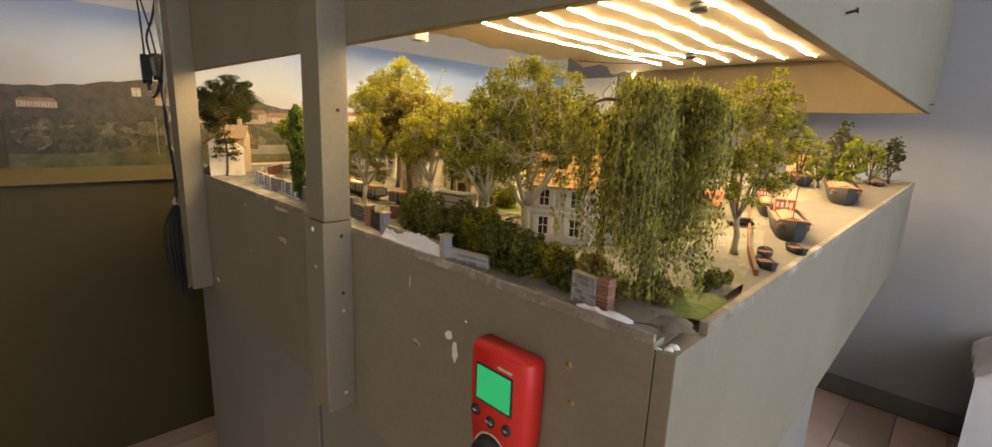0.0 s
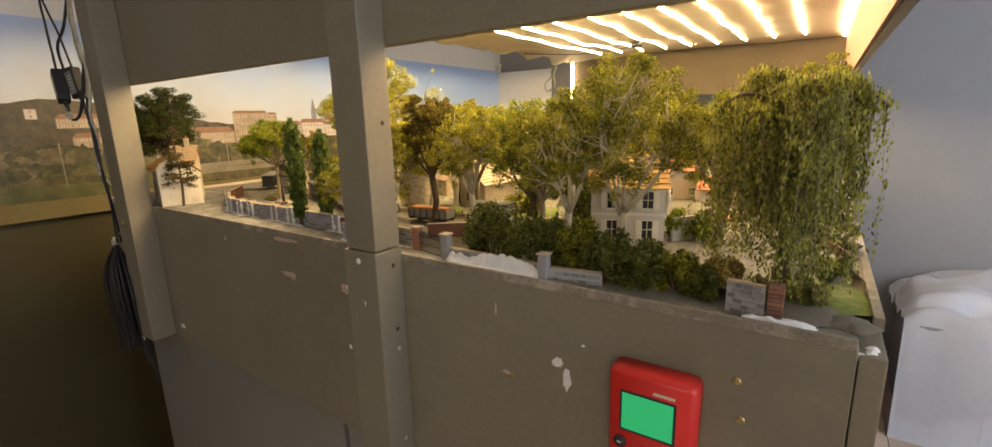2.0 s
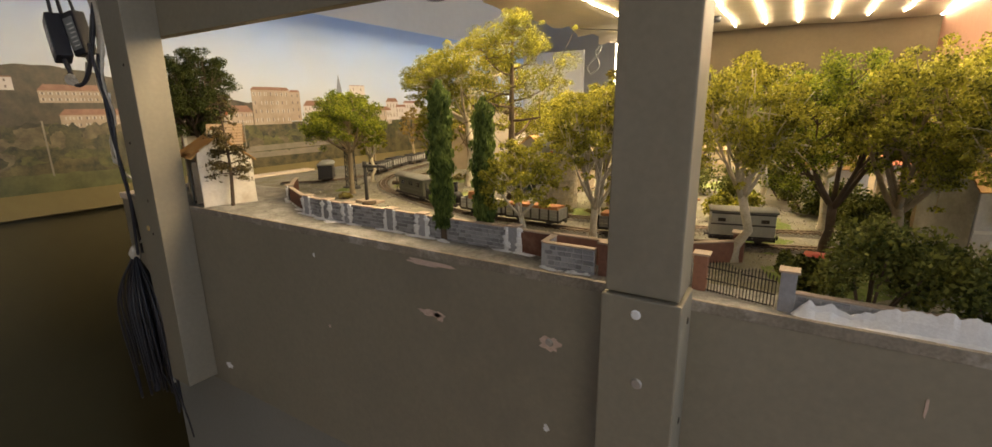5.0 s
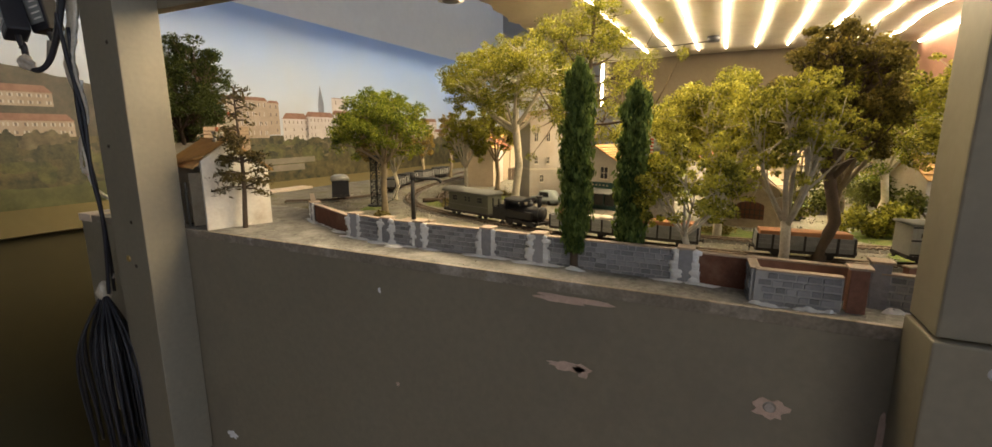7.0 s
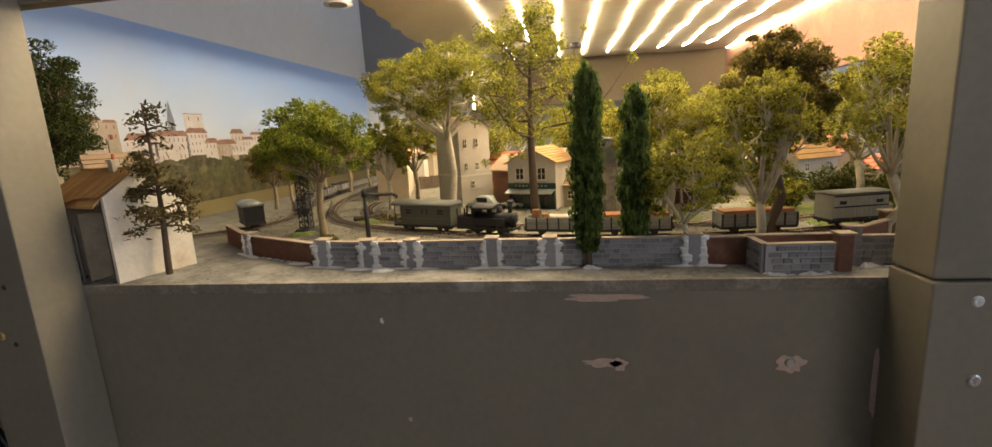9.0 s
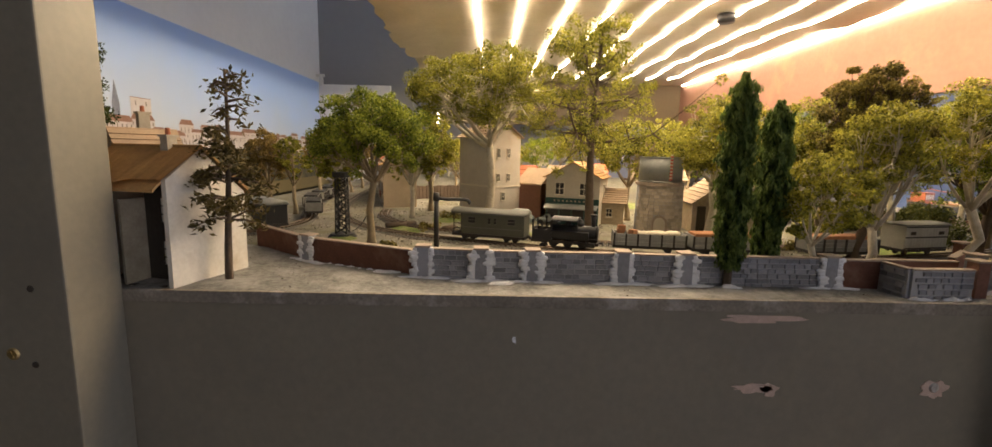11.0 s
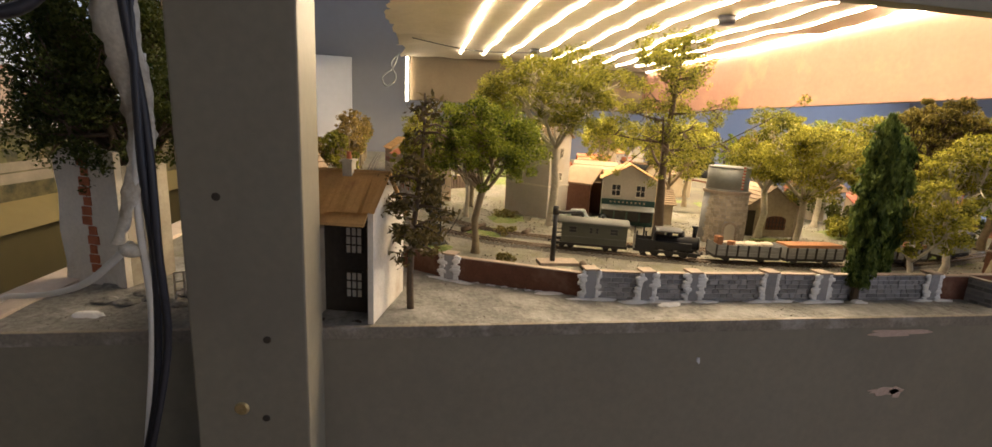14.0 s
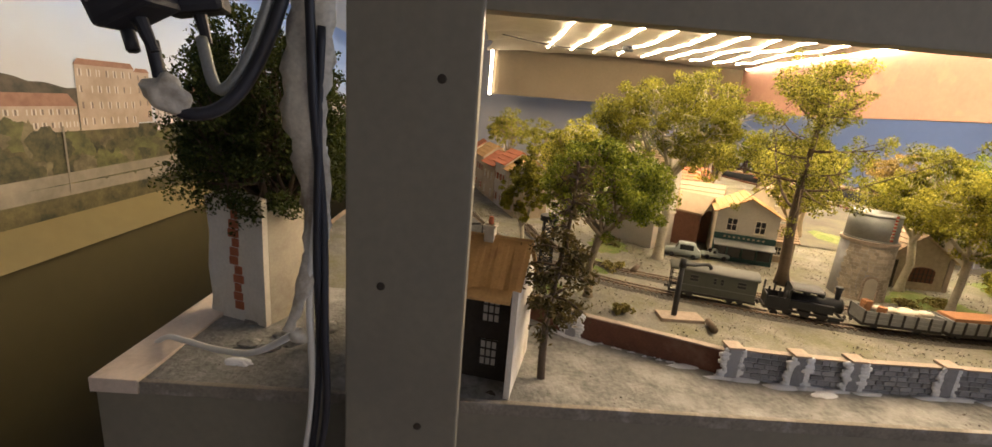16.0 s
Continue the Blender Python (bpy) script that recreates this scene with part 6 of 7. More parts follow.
def pillar(x, y, h, rz, filler=0):
    ob = thing("wall_pillar", pose(x, y, G, 0, 0, rz), "square stone gate pillar with a flat cap" + (" and white filler along its edges" if filler else ""), "pillar", "wall pillars")
    bm = bmesh.new()
    box(bm, -0.0055, 0.0055, -0.0055, 0.0055, -0.003, h, 0.0005)
    part("shaft", bm, "stone_grey" if filler >= 0 else "brick_brown", ob)
    bm = bmesh.new()
    box(bm, -0.0072, 0.0072, -0.0072, 0.0072, h, h + 0.002, 0.0005)
    part("cap", bm, "stone_cap", ob)
    if filler > 0:
        rng = random.Random(int(y * 1000))
        for s in (-1, 1):
            bm = bmesh.new()
            for k in range(9):
                z = h * (k + 0.3) / 9
                w = rng.uniform(0.0025, 0.008)
                r = bmesh.ops.create_icosphere(bm, subdivisions=1, radius=1)
                bmesh.ops.scale(bm, vec=(0.0012, w, h / 9), verts=r["verts"])
                bmesh.ops.translate(bm, vec=(-0.0052 + rng.uniform(0, 0.0012), s * (0.0062 + rng.uniform(0, 0.002)), z), verts=r["verts"])
            r = bmesh.ops.create_icosphere(bm, subdivisions=1, radius=1)
            bmesh.ops.scale(bm, vec=(0.006, 0.02, 0.003), verts=r["verts"])
            bmesh.ops.translate(bm, vec=(-0.006, s * 0.012, 0.001), verts=r["verts"])
            part("filler_smear", bm, "filler", ob, "", True)


WP = [(0.423, 1.300), (0.416, 1.245), (0.413, 1.197), (0.413, 1.113), (0.410, 1.055), (0.409, 0.921)]
for k in range(len(WP) - 1):
    wall_run(WP[k + 1], WP[k], 0.029, "low grey stone model wall with mortar joints", seed=10 + k)
for k, (x, y) in enumerate(WP):
    pillar(x, y, 0.031, 0, 1)
wall_run((0.408, 0.875), (0.409, 0.921), 0.028, "low weathered brown model wall", "brown_panel", seed=30)
wall_run((0.41, 0.80), (0.412, 0.875), 0.028, "low weathered brown model wall", "brick_brown", seed=31)
wall_run((0.380, 0.815), (0.379, 0.870), 0.027, "short stone model wall standing in front", seed=32)
wall_run((0.379, 0.870), (0.41, 0.872), 0.027, "short stone return of the model wall", seed=33)
pillar(0.384, 0.806, 0.034, 0, -1)
pillar(0.402, 0.79, 0.036, 0, 0)
wall_run((0.398, 0.73), (0.40, 0.79), 0.028, "grey stone model wall beside the gate", seed=34)
wall_run((0.423, 1.302), (0.482, 1.43), 0.026, "smooth red-brown rendered model wall", "brown_panel", seed=35)
wall_run((0.482, 1.432), (0.565, 1.525), 0.026, "smooth red-brown rendered model wall", "brown_panel", seed=36)
pillar(0.482, 1.431, 0.029, -30, 1)
wall_run((0.655, 0.392), (0.615, 0.425), 0.034, "plain grey rendered wall beside the villa", "stucco_grey", seed=44)
pillar(0.712, 0.394, 0.034, 20, -1)
# wall, gate and pillars beyond the middle post
pillar(0.378, 0.656, 0.034, 0, 0)
pillar(0.502, 0.702, 0.03, 0, -1)
pillar(0.392, 0.722, 0.034, 0, -1)
wall_run((0.50, 0.70), (0.455, 0.76), 0.022, "low red brick model wall inside the gate", "brick_brown", seed=37)
wall_run((0.376, 0.50), (0.380, 0.651), 0.016, "low stone garden wall under the hedge", seed=38)
pillar(0.372, 0.505, 0.030, 0, 0)
wall_run((0.385, 0.44), (0.376, 0.50), 0.014, "low stone garden wall under the hedge", seed=39)
wall_run((0.376, 0.283), (0.382, 0.315), 0.03, "short rubble wall end with fine stones", seed=41)
ob = thing("brick_pier", pose(0.378, 0.275, G), "square red-brown brick pier at the wall's end", "pillar")
for k in range(9):
    bm = bmesh.new()
    box(bm, -0.0065, 0.0065, -0.006, 0.006, 0.0038 * k, 0.0038 * k + 0.0033, 0.0003)
    part("brick_course", bm, "brick_brown", ob)


def iron_gate():
    ob = thing("iron_gate", pose(0.377, 0.663, G, 0, 0, -13), "dark iron double gate with upright bars", "gate")
    for s in range(2):
        bm = bmesh.new()
        for z in (0.003, 0.013, 0.024):
            rod(bm, (0, 0.0285 * s + 0.0006, z), (0, 0.0285 * s + 0.0275, z), 0.0006)
        part("rail", bm, "lattice_iron", ob)
        for k in range(11):
            bm = bmesh.new()
            y = 0.0285 * s + 0.001 + 0.0026 * k
            rod(bm, (0, y, 0.001), (0, y, 0.026 + 0.003 * math.sin(math.pi * k / 10)), 0.00045, 5)
            rod(bm, (0, y, 0.026 + 0.003 * math.sin(math.pi * k / 10)), (0, y, 0.029 + 0.003 * math.sin(math.pi * k / 10)), 0.0008, 5, 0.0001)
            part("bar", bm, "lattice_iron", ob)


iron_gate()


def smear(name, pts, r, seed, material="filler", label="ridge of dried white filler along the table's edge", tall=1.0):
    """A lumpy ridge of filler along a line."""
    rng = random.Random(seed)
    bm = bmesh.new()
    for p in smooth_line(pts, 10):
        q = bmesh.ops.create_icosphere(bm, subdivisions=2, radius=1)
        s = rng.uniform(0.7, 1.3)
        bmesh.ops.scale(bm, vec=(r * s * 0.45, r * s * 1.5, r * s * tall * rng.uniform(0.5, 1.3)), verts=q["verts"])
        bmesh.ops.translate(bm, vec=p + Vector((rng.uniform(-1, 1), rng.uniform(-1, 1), 0)) * r * 0.4, verts=q["verts"])
    for v in bm.verts:
        v.co += Vector((noise.noise(v.co * 330), noise.noise(v.co * 330 + Vector((7, 0, 0))), noise.noise(v.co * 240 + Vector((0, 9, 0))))) * 0.0035 * min(1.0, r / 0.005)
    ob = part(name, bm, material, None, "", True)
    md = ob.modifiers.new("join", "REMESH")
    md.mode, md.voxel_size, md.use_smooth_shade = "VOXEL", 0.0009, True
    return tagged(ob, label, "filler", "filler ridges")


def filler_slab(y0, y1, h):
    """A trowelled wedge of filler leaning on the garden wall."""
    bm = bmesh.new()
    n, rows = 120, []
    for i in range(n + 1):
        t = i / n
        y = y0 + (y1 - y0) * t
        top = h * (0.62 + 0.38 * math.sin(math.pi * min(1, t * 1.25 + 0.12)) + 0.3 * noise.noise((y * 35, 2, 1)) + 0.3 * noise.noise((y * 95, 9, 1)) + 0.12 * noise.noise((y * 240, 5, 1)))
        top *= min(1, 9 * t + 0.15, 12 * (1 - t) + 0.15)
        lump = lambda k: 0.0016 * noise.noise((y * 40, k * 0.9, 3)) + 0.0004 * noise.noise((y * 260, k * 2.3, 7))
        rows.append([bm.verts.new((FX + x + lump(k), y, z)) for k, (x, z) in enumerate(((0.0135, G - 0.002), (0.0135, G + top * 0.92), (0.011, G + top), (0.0092, G + top * 0.62), (0.0066, G + top * 0.22), (0.001, G - 0.001)))])
    for a, b in zip(rows, rows[1:]):
        for k in range(5):
            bm.faces.new((a[k], a[k + 1], b[k + 1], b[k]))
    bm.faces.new(rows[0])
    bm.faces.new(rows[-1][::-1])
    bmesh.ops.recalc_face_normals(bm, faces=bm.faces[:])
    return tagged(part("filler_slab", bm, "filler"), "rough white filler slab against the garden wall", "filler", "filler ridges")


filler_slab(0.508, 0.652, 0.021)
smear("filler_ridge", [(0.369, 0.295, G), (0.368, 0.275, G + 0.001), (0.368, 0.262, G)], 0.004, 2)
smear("filler_ridge", [(0.366, 0.225, TOP - 0.004), (0.364, 0.208, TOP - 0.010), (0.376, 0.203, TOP - 0.008)], 0.0035, 3)
smear("filler_ridge", [(0.374, 0.815, G), (0.373, 0.84, G), (0.374, 0.868, G)], 0.0032, 4)
smear("filler_ridge", [(0.399, 1.018, G), (0.398, 1.012, G)], 0.0045, 5, label="blob of white filler at the cypress's foot")
smear("filler_ridge", [(0.405, 1.06, G), (0.406, 1.085, G), (0.405, 1.11, G)], 0.0026, 6)
smear("filler_ridge", [(0.407, 1.205, G), (0.404, 1.22, G), (0.409, 1.24, G)], 0.0035, 7)
smear("filler_ridge", [(0.418, 1.30, G), (0.445, 1.36, G), (0.472, 1.42, G)], 0.0034, 8)
smear("filler_ridge", [(0.39, 0.735, G), (0.392, 0.76, G), (0.391, 0.785, G)], 0.0045, 9)


# chipped paint and screws
def chip(y, z, w, h, seed, material="chip", x=FX, face="x", name="paint_chip", label="chipped paint showing bare board"):
    rng = random.Random(seed)
    bm = bmesh.new()
    pts = []
    n = 22
    for i in range(n):
        a = 2 * math.pi * i / n
        q = 1 + 0.5 * noise.noise((math.cos(a) * 2, math.sin(a) * 2, seed * 3.1)) + rng.uniform(-0.14, 0.14)
        pts.append((math.cos(a) * w / 2 * q, math.sin(a) * h / 2 * q))
    a = [bm.verts.new((-0.0006, p, q)) for p, q in pts]
    b = [bm.verts.new((0.0004, p * 1.04, q * 1.04)) for p, q in pts]
    bm.faces.new(a)
    for i in range(n):
        bm.faces.new((a[i], b[i], b[(i + 1) % n], a[(i + 1) % n]))
    bmesh.ops.recalc_face_normals(bm, faces=bm.faces[:])
    ob = part(name, bm, material)
    ob.location = (x, y, z)
    if face == "y":
        ob.rotation_euler = (0, 0, radians(90))
    return tagged(ob, label, "paint chip", "paint chips")


for k, (y, z, w, h, mt) in enumerate([(1.008, 1.113, 0.034, 0.008, "chip"), (0.995, 1.112, 0.014, 0.011, "chip"), (0.853, 1.115, 0.022, 0.016, "chip"), (1.01, 1.175, 0.07, 0.007, "chip"), (1.215, 1.153, 0.003, 0.006, "filler"), (0.481, 1.095, 0.014, 0.01, "filler"), (0.469, 1.077, 0.01, 0.024, "filler"), (0.450, 1.124, 0.004, 0.003, "filler"), (0.552, 1.062, 0.012, 0.005, "chip"), (0.855, 1.015, 0.006, 0.009, "filler"), (1.196, 1.05, 0.004, 0.004, "chip"), (0.566, 1.143, 0.002, 0.016, "chip"), (0.786, 1.10, 0.006, 0.06, "chip"), (1.49, 0.90, 0.018, 0.01, "filler"), (0.33, 1.05, 0.003, 0.003, "filler")]):
    chip(y, z, w, h, k + 1, mt)
for y, z in ((0.298, 1.129), (0.292, 1.091), (0.545, 1.058)):
    ob = thing("screw", pose(FX, y, z), "small brass screw standing out of the fascia", "screw", "screws")
    screw(ob, 0, 0, 0, 0.004, "brass").name = "head"
    bm = bmesh.new()
    rod(bm, (0, 0, 0), (-0.004, 0.001, 0.001), 0.0012)
    part("shank", bm, "brass", ob)
screw(POST_M, 0, 0.034, 1.188, 0.0042, "filler")
screw(POST_M, 0, 0.030, 1.128, 0.0048)
ob = thing("screw", pose(FX - 0.0006, 0.853, 1.116), "cross-head screw in a chipped patch", "screw", "screws")
screw(ob, 0, 0, 0, 0.0045)
screw(POST_L, 0, 0.043, 1.157, 0.0048, "brass")
for y, z in ((0.025, 1.206), (0.028, 1.149), (0.05, 1.3), (0.02, 1.42)):
    bm = bmesh.new()
    cyl(bm, 0, 0, 0, 0.0006, 0.0026, 0.002, 10, pose(0, y, z, 0, -90, 0))
    part("filled_hole", bm, "dark_inside", POST_L)
for z in (1.179, 1.086, 1.056, 0.911, 1.369):
    bm = bmesh.new()
    cyl(bm, 0, 0, 0, 0.0007, 0.0032, 0.0022, 10, pose(0.03, 0, z, 90, 0, 0))
    part("filled_hole", bm, "chip" if z < 1.08 else "dark_inside", POST_M)
for x, z in ((0.75, 1.51), (2.42, 1.49)):
    ob = thing("screw", pose(x, SY - 0.0002, z), "dark screw hook in the side pelmet", "screw", "screws")
    bm = bmesh.new()
    rod(bm, (0, 0, 0), (0, -0.012, 0.002), 0.0018)
    cyl(bm, 0, 0, -0.001, 0.001, 0.004, 0.003, 10, pose(0, -0.012, 0.002, 80, 0, 0))
    part("shank", bm, "cable_black", ob)


# ---- handheld controller on the fascia ----
def controller():
    ob = thing("hand_controller", pose(FX - 0.001, 0.368, 1.126), "red plastic handheld train controller with a green display", "controller")
    bm = bmesh.new()
    w0, w1 = 0.043, 0.036
    secs = [(0.0, w0 * 0.9), (-0.006, w0), (-0.09, w0 * 0.98), (-0.125, w1), (-0.2, w1 * 0.92)]
    prev = None
    loops = []
    for z, w in secs:
        loops.append([bm.verts.new(p) for p in ((0, -w, z), (-0.022, -w, z), (-0.030, -w * 0.82, z), (-0.030, w * 0.82, z), (-0.022, w, z), (0, w, z))])
    for a, b in zip(loops, loops[1:]):
        for i in range(6):
            bm.faces.new((a[i], a[(i + 1) % 6], b[(i + 1) % 6], b[i]))
    bm.faces.new(loops[0])
    bm.faces.new(loops[-1][::-1])
    bmesh.ops.recalc_face_normals(bm, faces=bm.faces[:])
    bmesh.ops.bevel(bm, geom=bm.edges[:], offset=0.0018, segments=2, affect="EDGES")
    part("case", bm, "red_plastic", ob, "glossy red plastic case", True)
    bm = bmesh.new()
    box(bm, -0.0312, -0.0295, -0.026, 0.028, -0.064, -0.02, 0.0006)
    bz = part("bezel", bm, "black_rubber", ob)
    bm = bmesh.new()
    box(bm, -0.0318, -0.031, -0.0235, 0.0255, -0.061, -0.022)
    part("display", bm, "lcd_green", bz, "glowing green display without text")
    bm = bmesh.new()
    box(bm, -0.0308, -0.0298, -0.024, -0.004, -0.0165, -0.0138)
    part("logo_bar", bm, "trim_cream", ob)
    for y, z in ((0.027, -0.078), (0.004, -0.083), (-0.02, -0.081)):
        bm = bmesh.new()
        cyl(bm, 0, 0, 0, 0.003, 0.0068, 0.0058, 20, pose(-0.0295, y, z, 0, -90, 0))
        bt = part("button", bm, "black_rubber", ob, "", True)
        if abs(y) < 0.01:
            cu = bpy.data.curves.new("lettering", "FONT")
            cu.body, cu.size, cu.align_x, cu.align_y, cu.extrude = "STOP", 0.0046, "CENTER", "CENTER", 0.0002
            cu.materials.append(MATS["trim_cream"])
            tx = new("lettering", cu)
            tx.parent = bt
            tx.matrix_local = pose(-0.0329, y, z, 90, 0, -90)
        else:
            bm = bmesh.new()
            box(bm, -0.0331, -0.0325, y - 0.002, y + 0.002, z - 0.0008, z + 0.0008)
            part("marking", bm, "trim_cream", bt)
    bm = bmesh.new()
    cyl(bm, 0, 0, 0, 0.012, 0.024, 0.020, 28, pose(-0.0295, 0.002, -0.122, 0, -90, 0))
    part("dial", bm, "black_rubber", ob, "large dark speed knob", True)
    bm = bmesh.new()
    cyl(bm, 0, 0, 0, 0.001, 0.0255, 0.0255, 28, pose(-0.0297, 0.002, -0.122, 0, -90, 0))
    part("dial_ring", bm, "trim_cream", ob)


controller()


# ---- cables on the post ----
def power_brick(x, y, z, rz, tilt, s=1.0):
    ob = thing("power_adapter", pose(x, y, z, tilt, 0, rz), "black plug-in power adapter hanging by its cable", "power adapter", "adapters")
    bm = bmesh.new()
    box(bm, -0.009 * s, 0.009 * s, -0.012 * s, 0.012 * s, -0.03 * s, 0.03 * s, 0.003)
    part("case", bm, "cable_black", ob)
    bm = bmesh.new()
    box(bm, -0.0096 * s, -0.0088 * s, -0.009 * s, 0.009 * s, -0.022 * s, 0.022 * s)
    lb = part("rating_label", bm, "zinc", ob, "grey rating label with white print bars")
    bm = bmesh.new()
    for k in range(6):
        box(bm, -0.0101 * s, -0.0095 * s, -0.007 * s, (0.002 + 0.001 * (k % 3)) * s, (-0.018 + 0.006 * k) * s, (-0.0165 + 0.006 * k) * s)
    part("print_bar", bm, "cable_white", lb)
    bm = bmesh.new()
    cyl(bm, 0, 0, -0.042 * s, -0.03 * s, 0.0022, 0.0034, 10)
    part("strain_relief", bm, "cable_black", ob)


power_brick(0.283, 1.708, 1.468, -8, -24, 1.25)
power_brick(0.306, 1.688, 1.475, 16, -12, 1.15)
cb = thing("cable_bundle", pose(0, 0, 0), "tangle of black cables hanging beside the post", "cables")
cable("cable", [(0.30, 1.63, 1.80), (0.28, 1.70, 1.68), (0.285, 1.73, 1.60), (0.284, 1.72, 1.53), (0.283, 1.715, 1.50)], 0.0026, "cable_black", cb)
cable("cable", [(0.31, 1.62, 1.80), (0.29, 1.74, 1.70), (0.30, 1.71, 1.58), (0.306, 1.692, 1.51)], 0.0024, "cable_black", cb)
cable("cable", [(0.32, 1.62, 1.72), (0.30, 1.66, 1.60), (0.29, 1.70, 1.55), (0.30, 1.72, 1.48), (0.285, 1.70, 1.42)], 0.003, "cable_black", cb)
cable("cable", [(0.283, 1.690, 1.425), (0.284, 1.682, 1.395), (0.292, 1.66, 1.40), (0.30, 1.640, 1.44), (0.31, 1.62, 1.52)], 0.0034, "cable_black", cb)
cable("cable", [(0.306, 1.680, 1.43), (0.298, 1.668, 1.405), (0.30, 1.65, 1.43), (0.308, 1.63, 1.50)], 0.0030, "zinc", cb, "grey cable")
cable("cable", [(0.292, 1.62, 1.455), (0.296, 1.62, 1.40), (0.302, 1.618, 1.34), (0.30, 1.617, 1.27), (0.305, 1.62, 1.20), (0.31, 1.645, 1.10)], 0.0024, "cable_black", cb)
cable("cable", [(0.30, 1.617, 1.44), (0.298, 1.62, 1.33), (0.305, 1.622, 1.25), (0.312, 1.632, 1.17), (0.32, 1.652, 1.10)], 0.0022, "cable_black", cb)
cable("cable", [(0.305, 1.618, 1.38), (0.30, 1.625, 1.30), (0.308, 1.628, 1.22), (0.318, 1.645, 1.12)], 0.0022, "cable_white", cb, "white cable")
co = thing("cable_coil", pose(0.312, 1.66, 1.10), "long coil of thin black cable tied at the top", "cables")
rc = random.Random(12)
for k in range(24):
    y0, x0 = rc.uniform(-0.048, 0.048), rc.uniform(-0.024, 0.014)
    dp = rc.uniform(0.2, 0.32)
    cable("loop", [(0, 0, 0.0), (x0 - 0.01, y0 - 0.012, -dp * 0.3), (x0 - 0.008, y0 - 0.016, -dp * 0.75), (x0, y0, -dp), (x0 + 0.004, y0 + 0.012, -dp * 0.75), (x0 + 0.003, y0 + 0.01, -dp * 0.3), (0, 0.003, 0.0)], 0.0019, "cable_black", co, "", 6, 5)
for pts in ([(0, -0.01, -0.19), (0.0, -0.035, -0.225), (0.004, -0.05, -0.26), (0.004, -0.075, -0.32), (0.006, -0.08, -0.36)], [(0, -0.005, -0.2), (-0.004, -0.03, -0.235), (0, -0.055, -0.27), (0, -0.062, -0.30)], [(0, 0.0, -0.19), (0.002, -0.04, -0.215), (0.005, -0.06, -0.22)]):
    cable("loose_end", pts, 0.0016, "cable_black", co, "", 6, 5)
cable("wire_end", [(0.0, -0.045, -0.225), (0.0, -0.06, -0.245)], 0.0018, "cable_white", co, "bare white wire end")
bm = bmesh.new()
cyl(bm, 0, 0, -0.03, 0.03, 0.006, 0.004, 10, pose(-0.006, 0.004, -0.25, 8, 0, 0))
part("connector", bm, "cable_black", co)
bm = bmesh.new()
r = bmesh.ops.create_icosphere(bm, subdivisions=2, radius=0.009)
for v in bm.verts:
    v.co.z *= 1.7
    v.co += v.co.normalized() * 0.004 * noise.noise(v.co * 150)
part("tie", bm, "tape", co, "knotted white tape")


def tape_wrap():
    ob = thing("tape_strip", pose(0, 0, 0), "crumpled strip of dirty white tape along the post", "tape")
    pts = smooth_line([(0.318, 1.618, 1.75), (0.305, 1.622, 1.60), (0.312, 1.618, 1.48), (0.300, 1.620, 1.40), (0.306, 1.616, 1.34), (0.298, 1.622, 1.30), (0.300, 1.632, 1.272)], 12)
    bm = bmesh.new()
    prev = None
    for i, p in enumerate(pts):
        ring = []
        fall = min(1.0, max(0.3, 0.3 + (p.z - 1.29) / 0.16))
        for k in range(10):
            a = 2 * math.pi * k / 10
            q = 1 + 0.45 * noise.noise((math.cos(a) * 2, math.sin(a) * 2, i * 0.45)) + 0.3 * noise.noise((math.cos(a) * 4, math.sin(a) * 4, i * 1.3)) + 0.3 * noise.noise((3, 1, i * 0.23))
            ring.append(bm.verts.new((p.x + math.cos(a) * 0.004 * q * fall, p.y + 0.006 + math.sin(a) * 0.0115 * q * fall, p.z)))
        if prev:
            for k in range(10):
                bm.faces.new((prev[k], prev[(k + 1) % 10], ring[(k + 1) % 10], ring[k]))
        prev = ring
    part("strip", bm, "tape", ob, "", True)
    for k, (x, y, z) in enumerate([(0.282, 1.684, 1.402), (0.303, 1.632, 1.270)]):
        bm = bmesh.new()
        bmesh.ops.create_icosphere(bm, subdivisions=3, radius=0.0085 if k == 0 else 0.005)
        for v in bm.verts:
            v.co = Vector((v.co.x * 0.9, v.co.y * 1.1, v.co.z)) + v.co.normalized() * 0.005 * noise.noise(v.co * 160 + Vector((k, 0, 0)))
            v.co += Vector((x, y, z))
        part("tape_knot", bm, "tape", ob, "", True)


tape_wrap()
wc = thing("white_cable", pose(0, 0, 0), "white cable running from the post over the table's end", "cables")
cable("cable", [(0.302, 1.632, 1.272), (0.325, 1.67, 1.242), (0.36, 1.715, 1.221), (0.395, 1.76, 1.206), (0.412, 1.79, 1.197), (0.413, 1.815, 1.17)], 0.0023, "cable_white", wc)


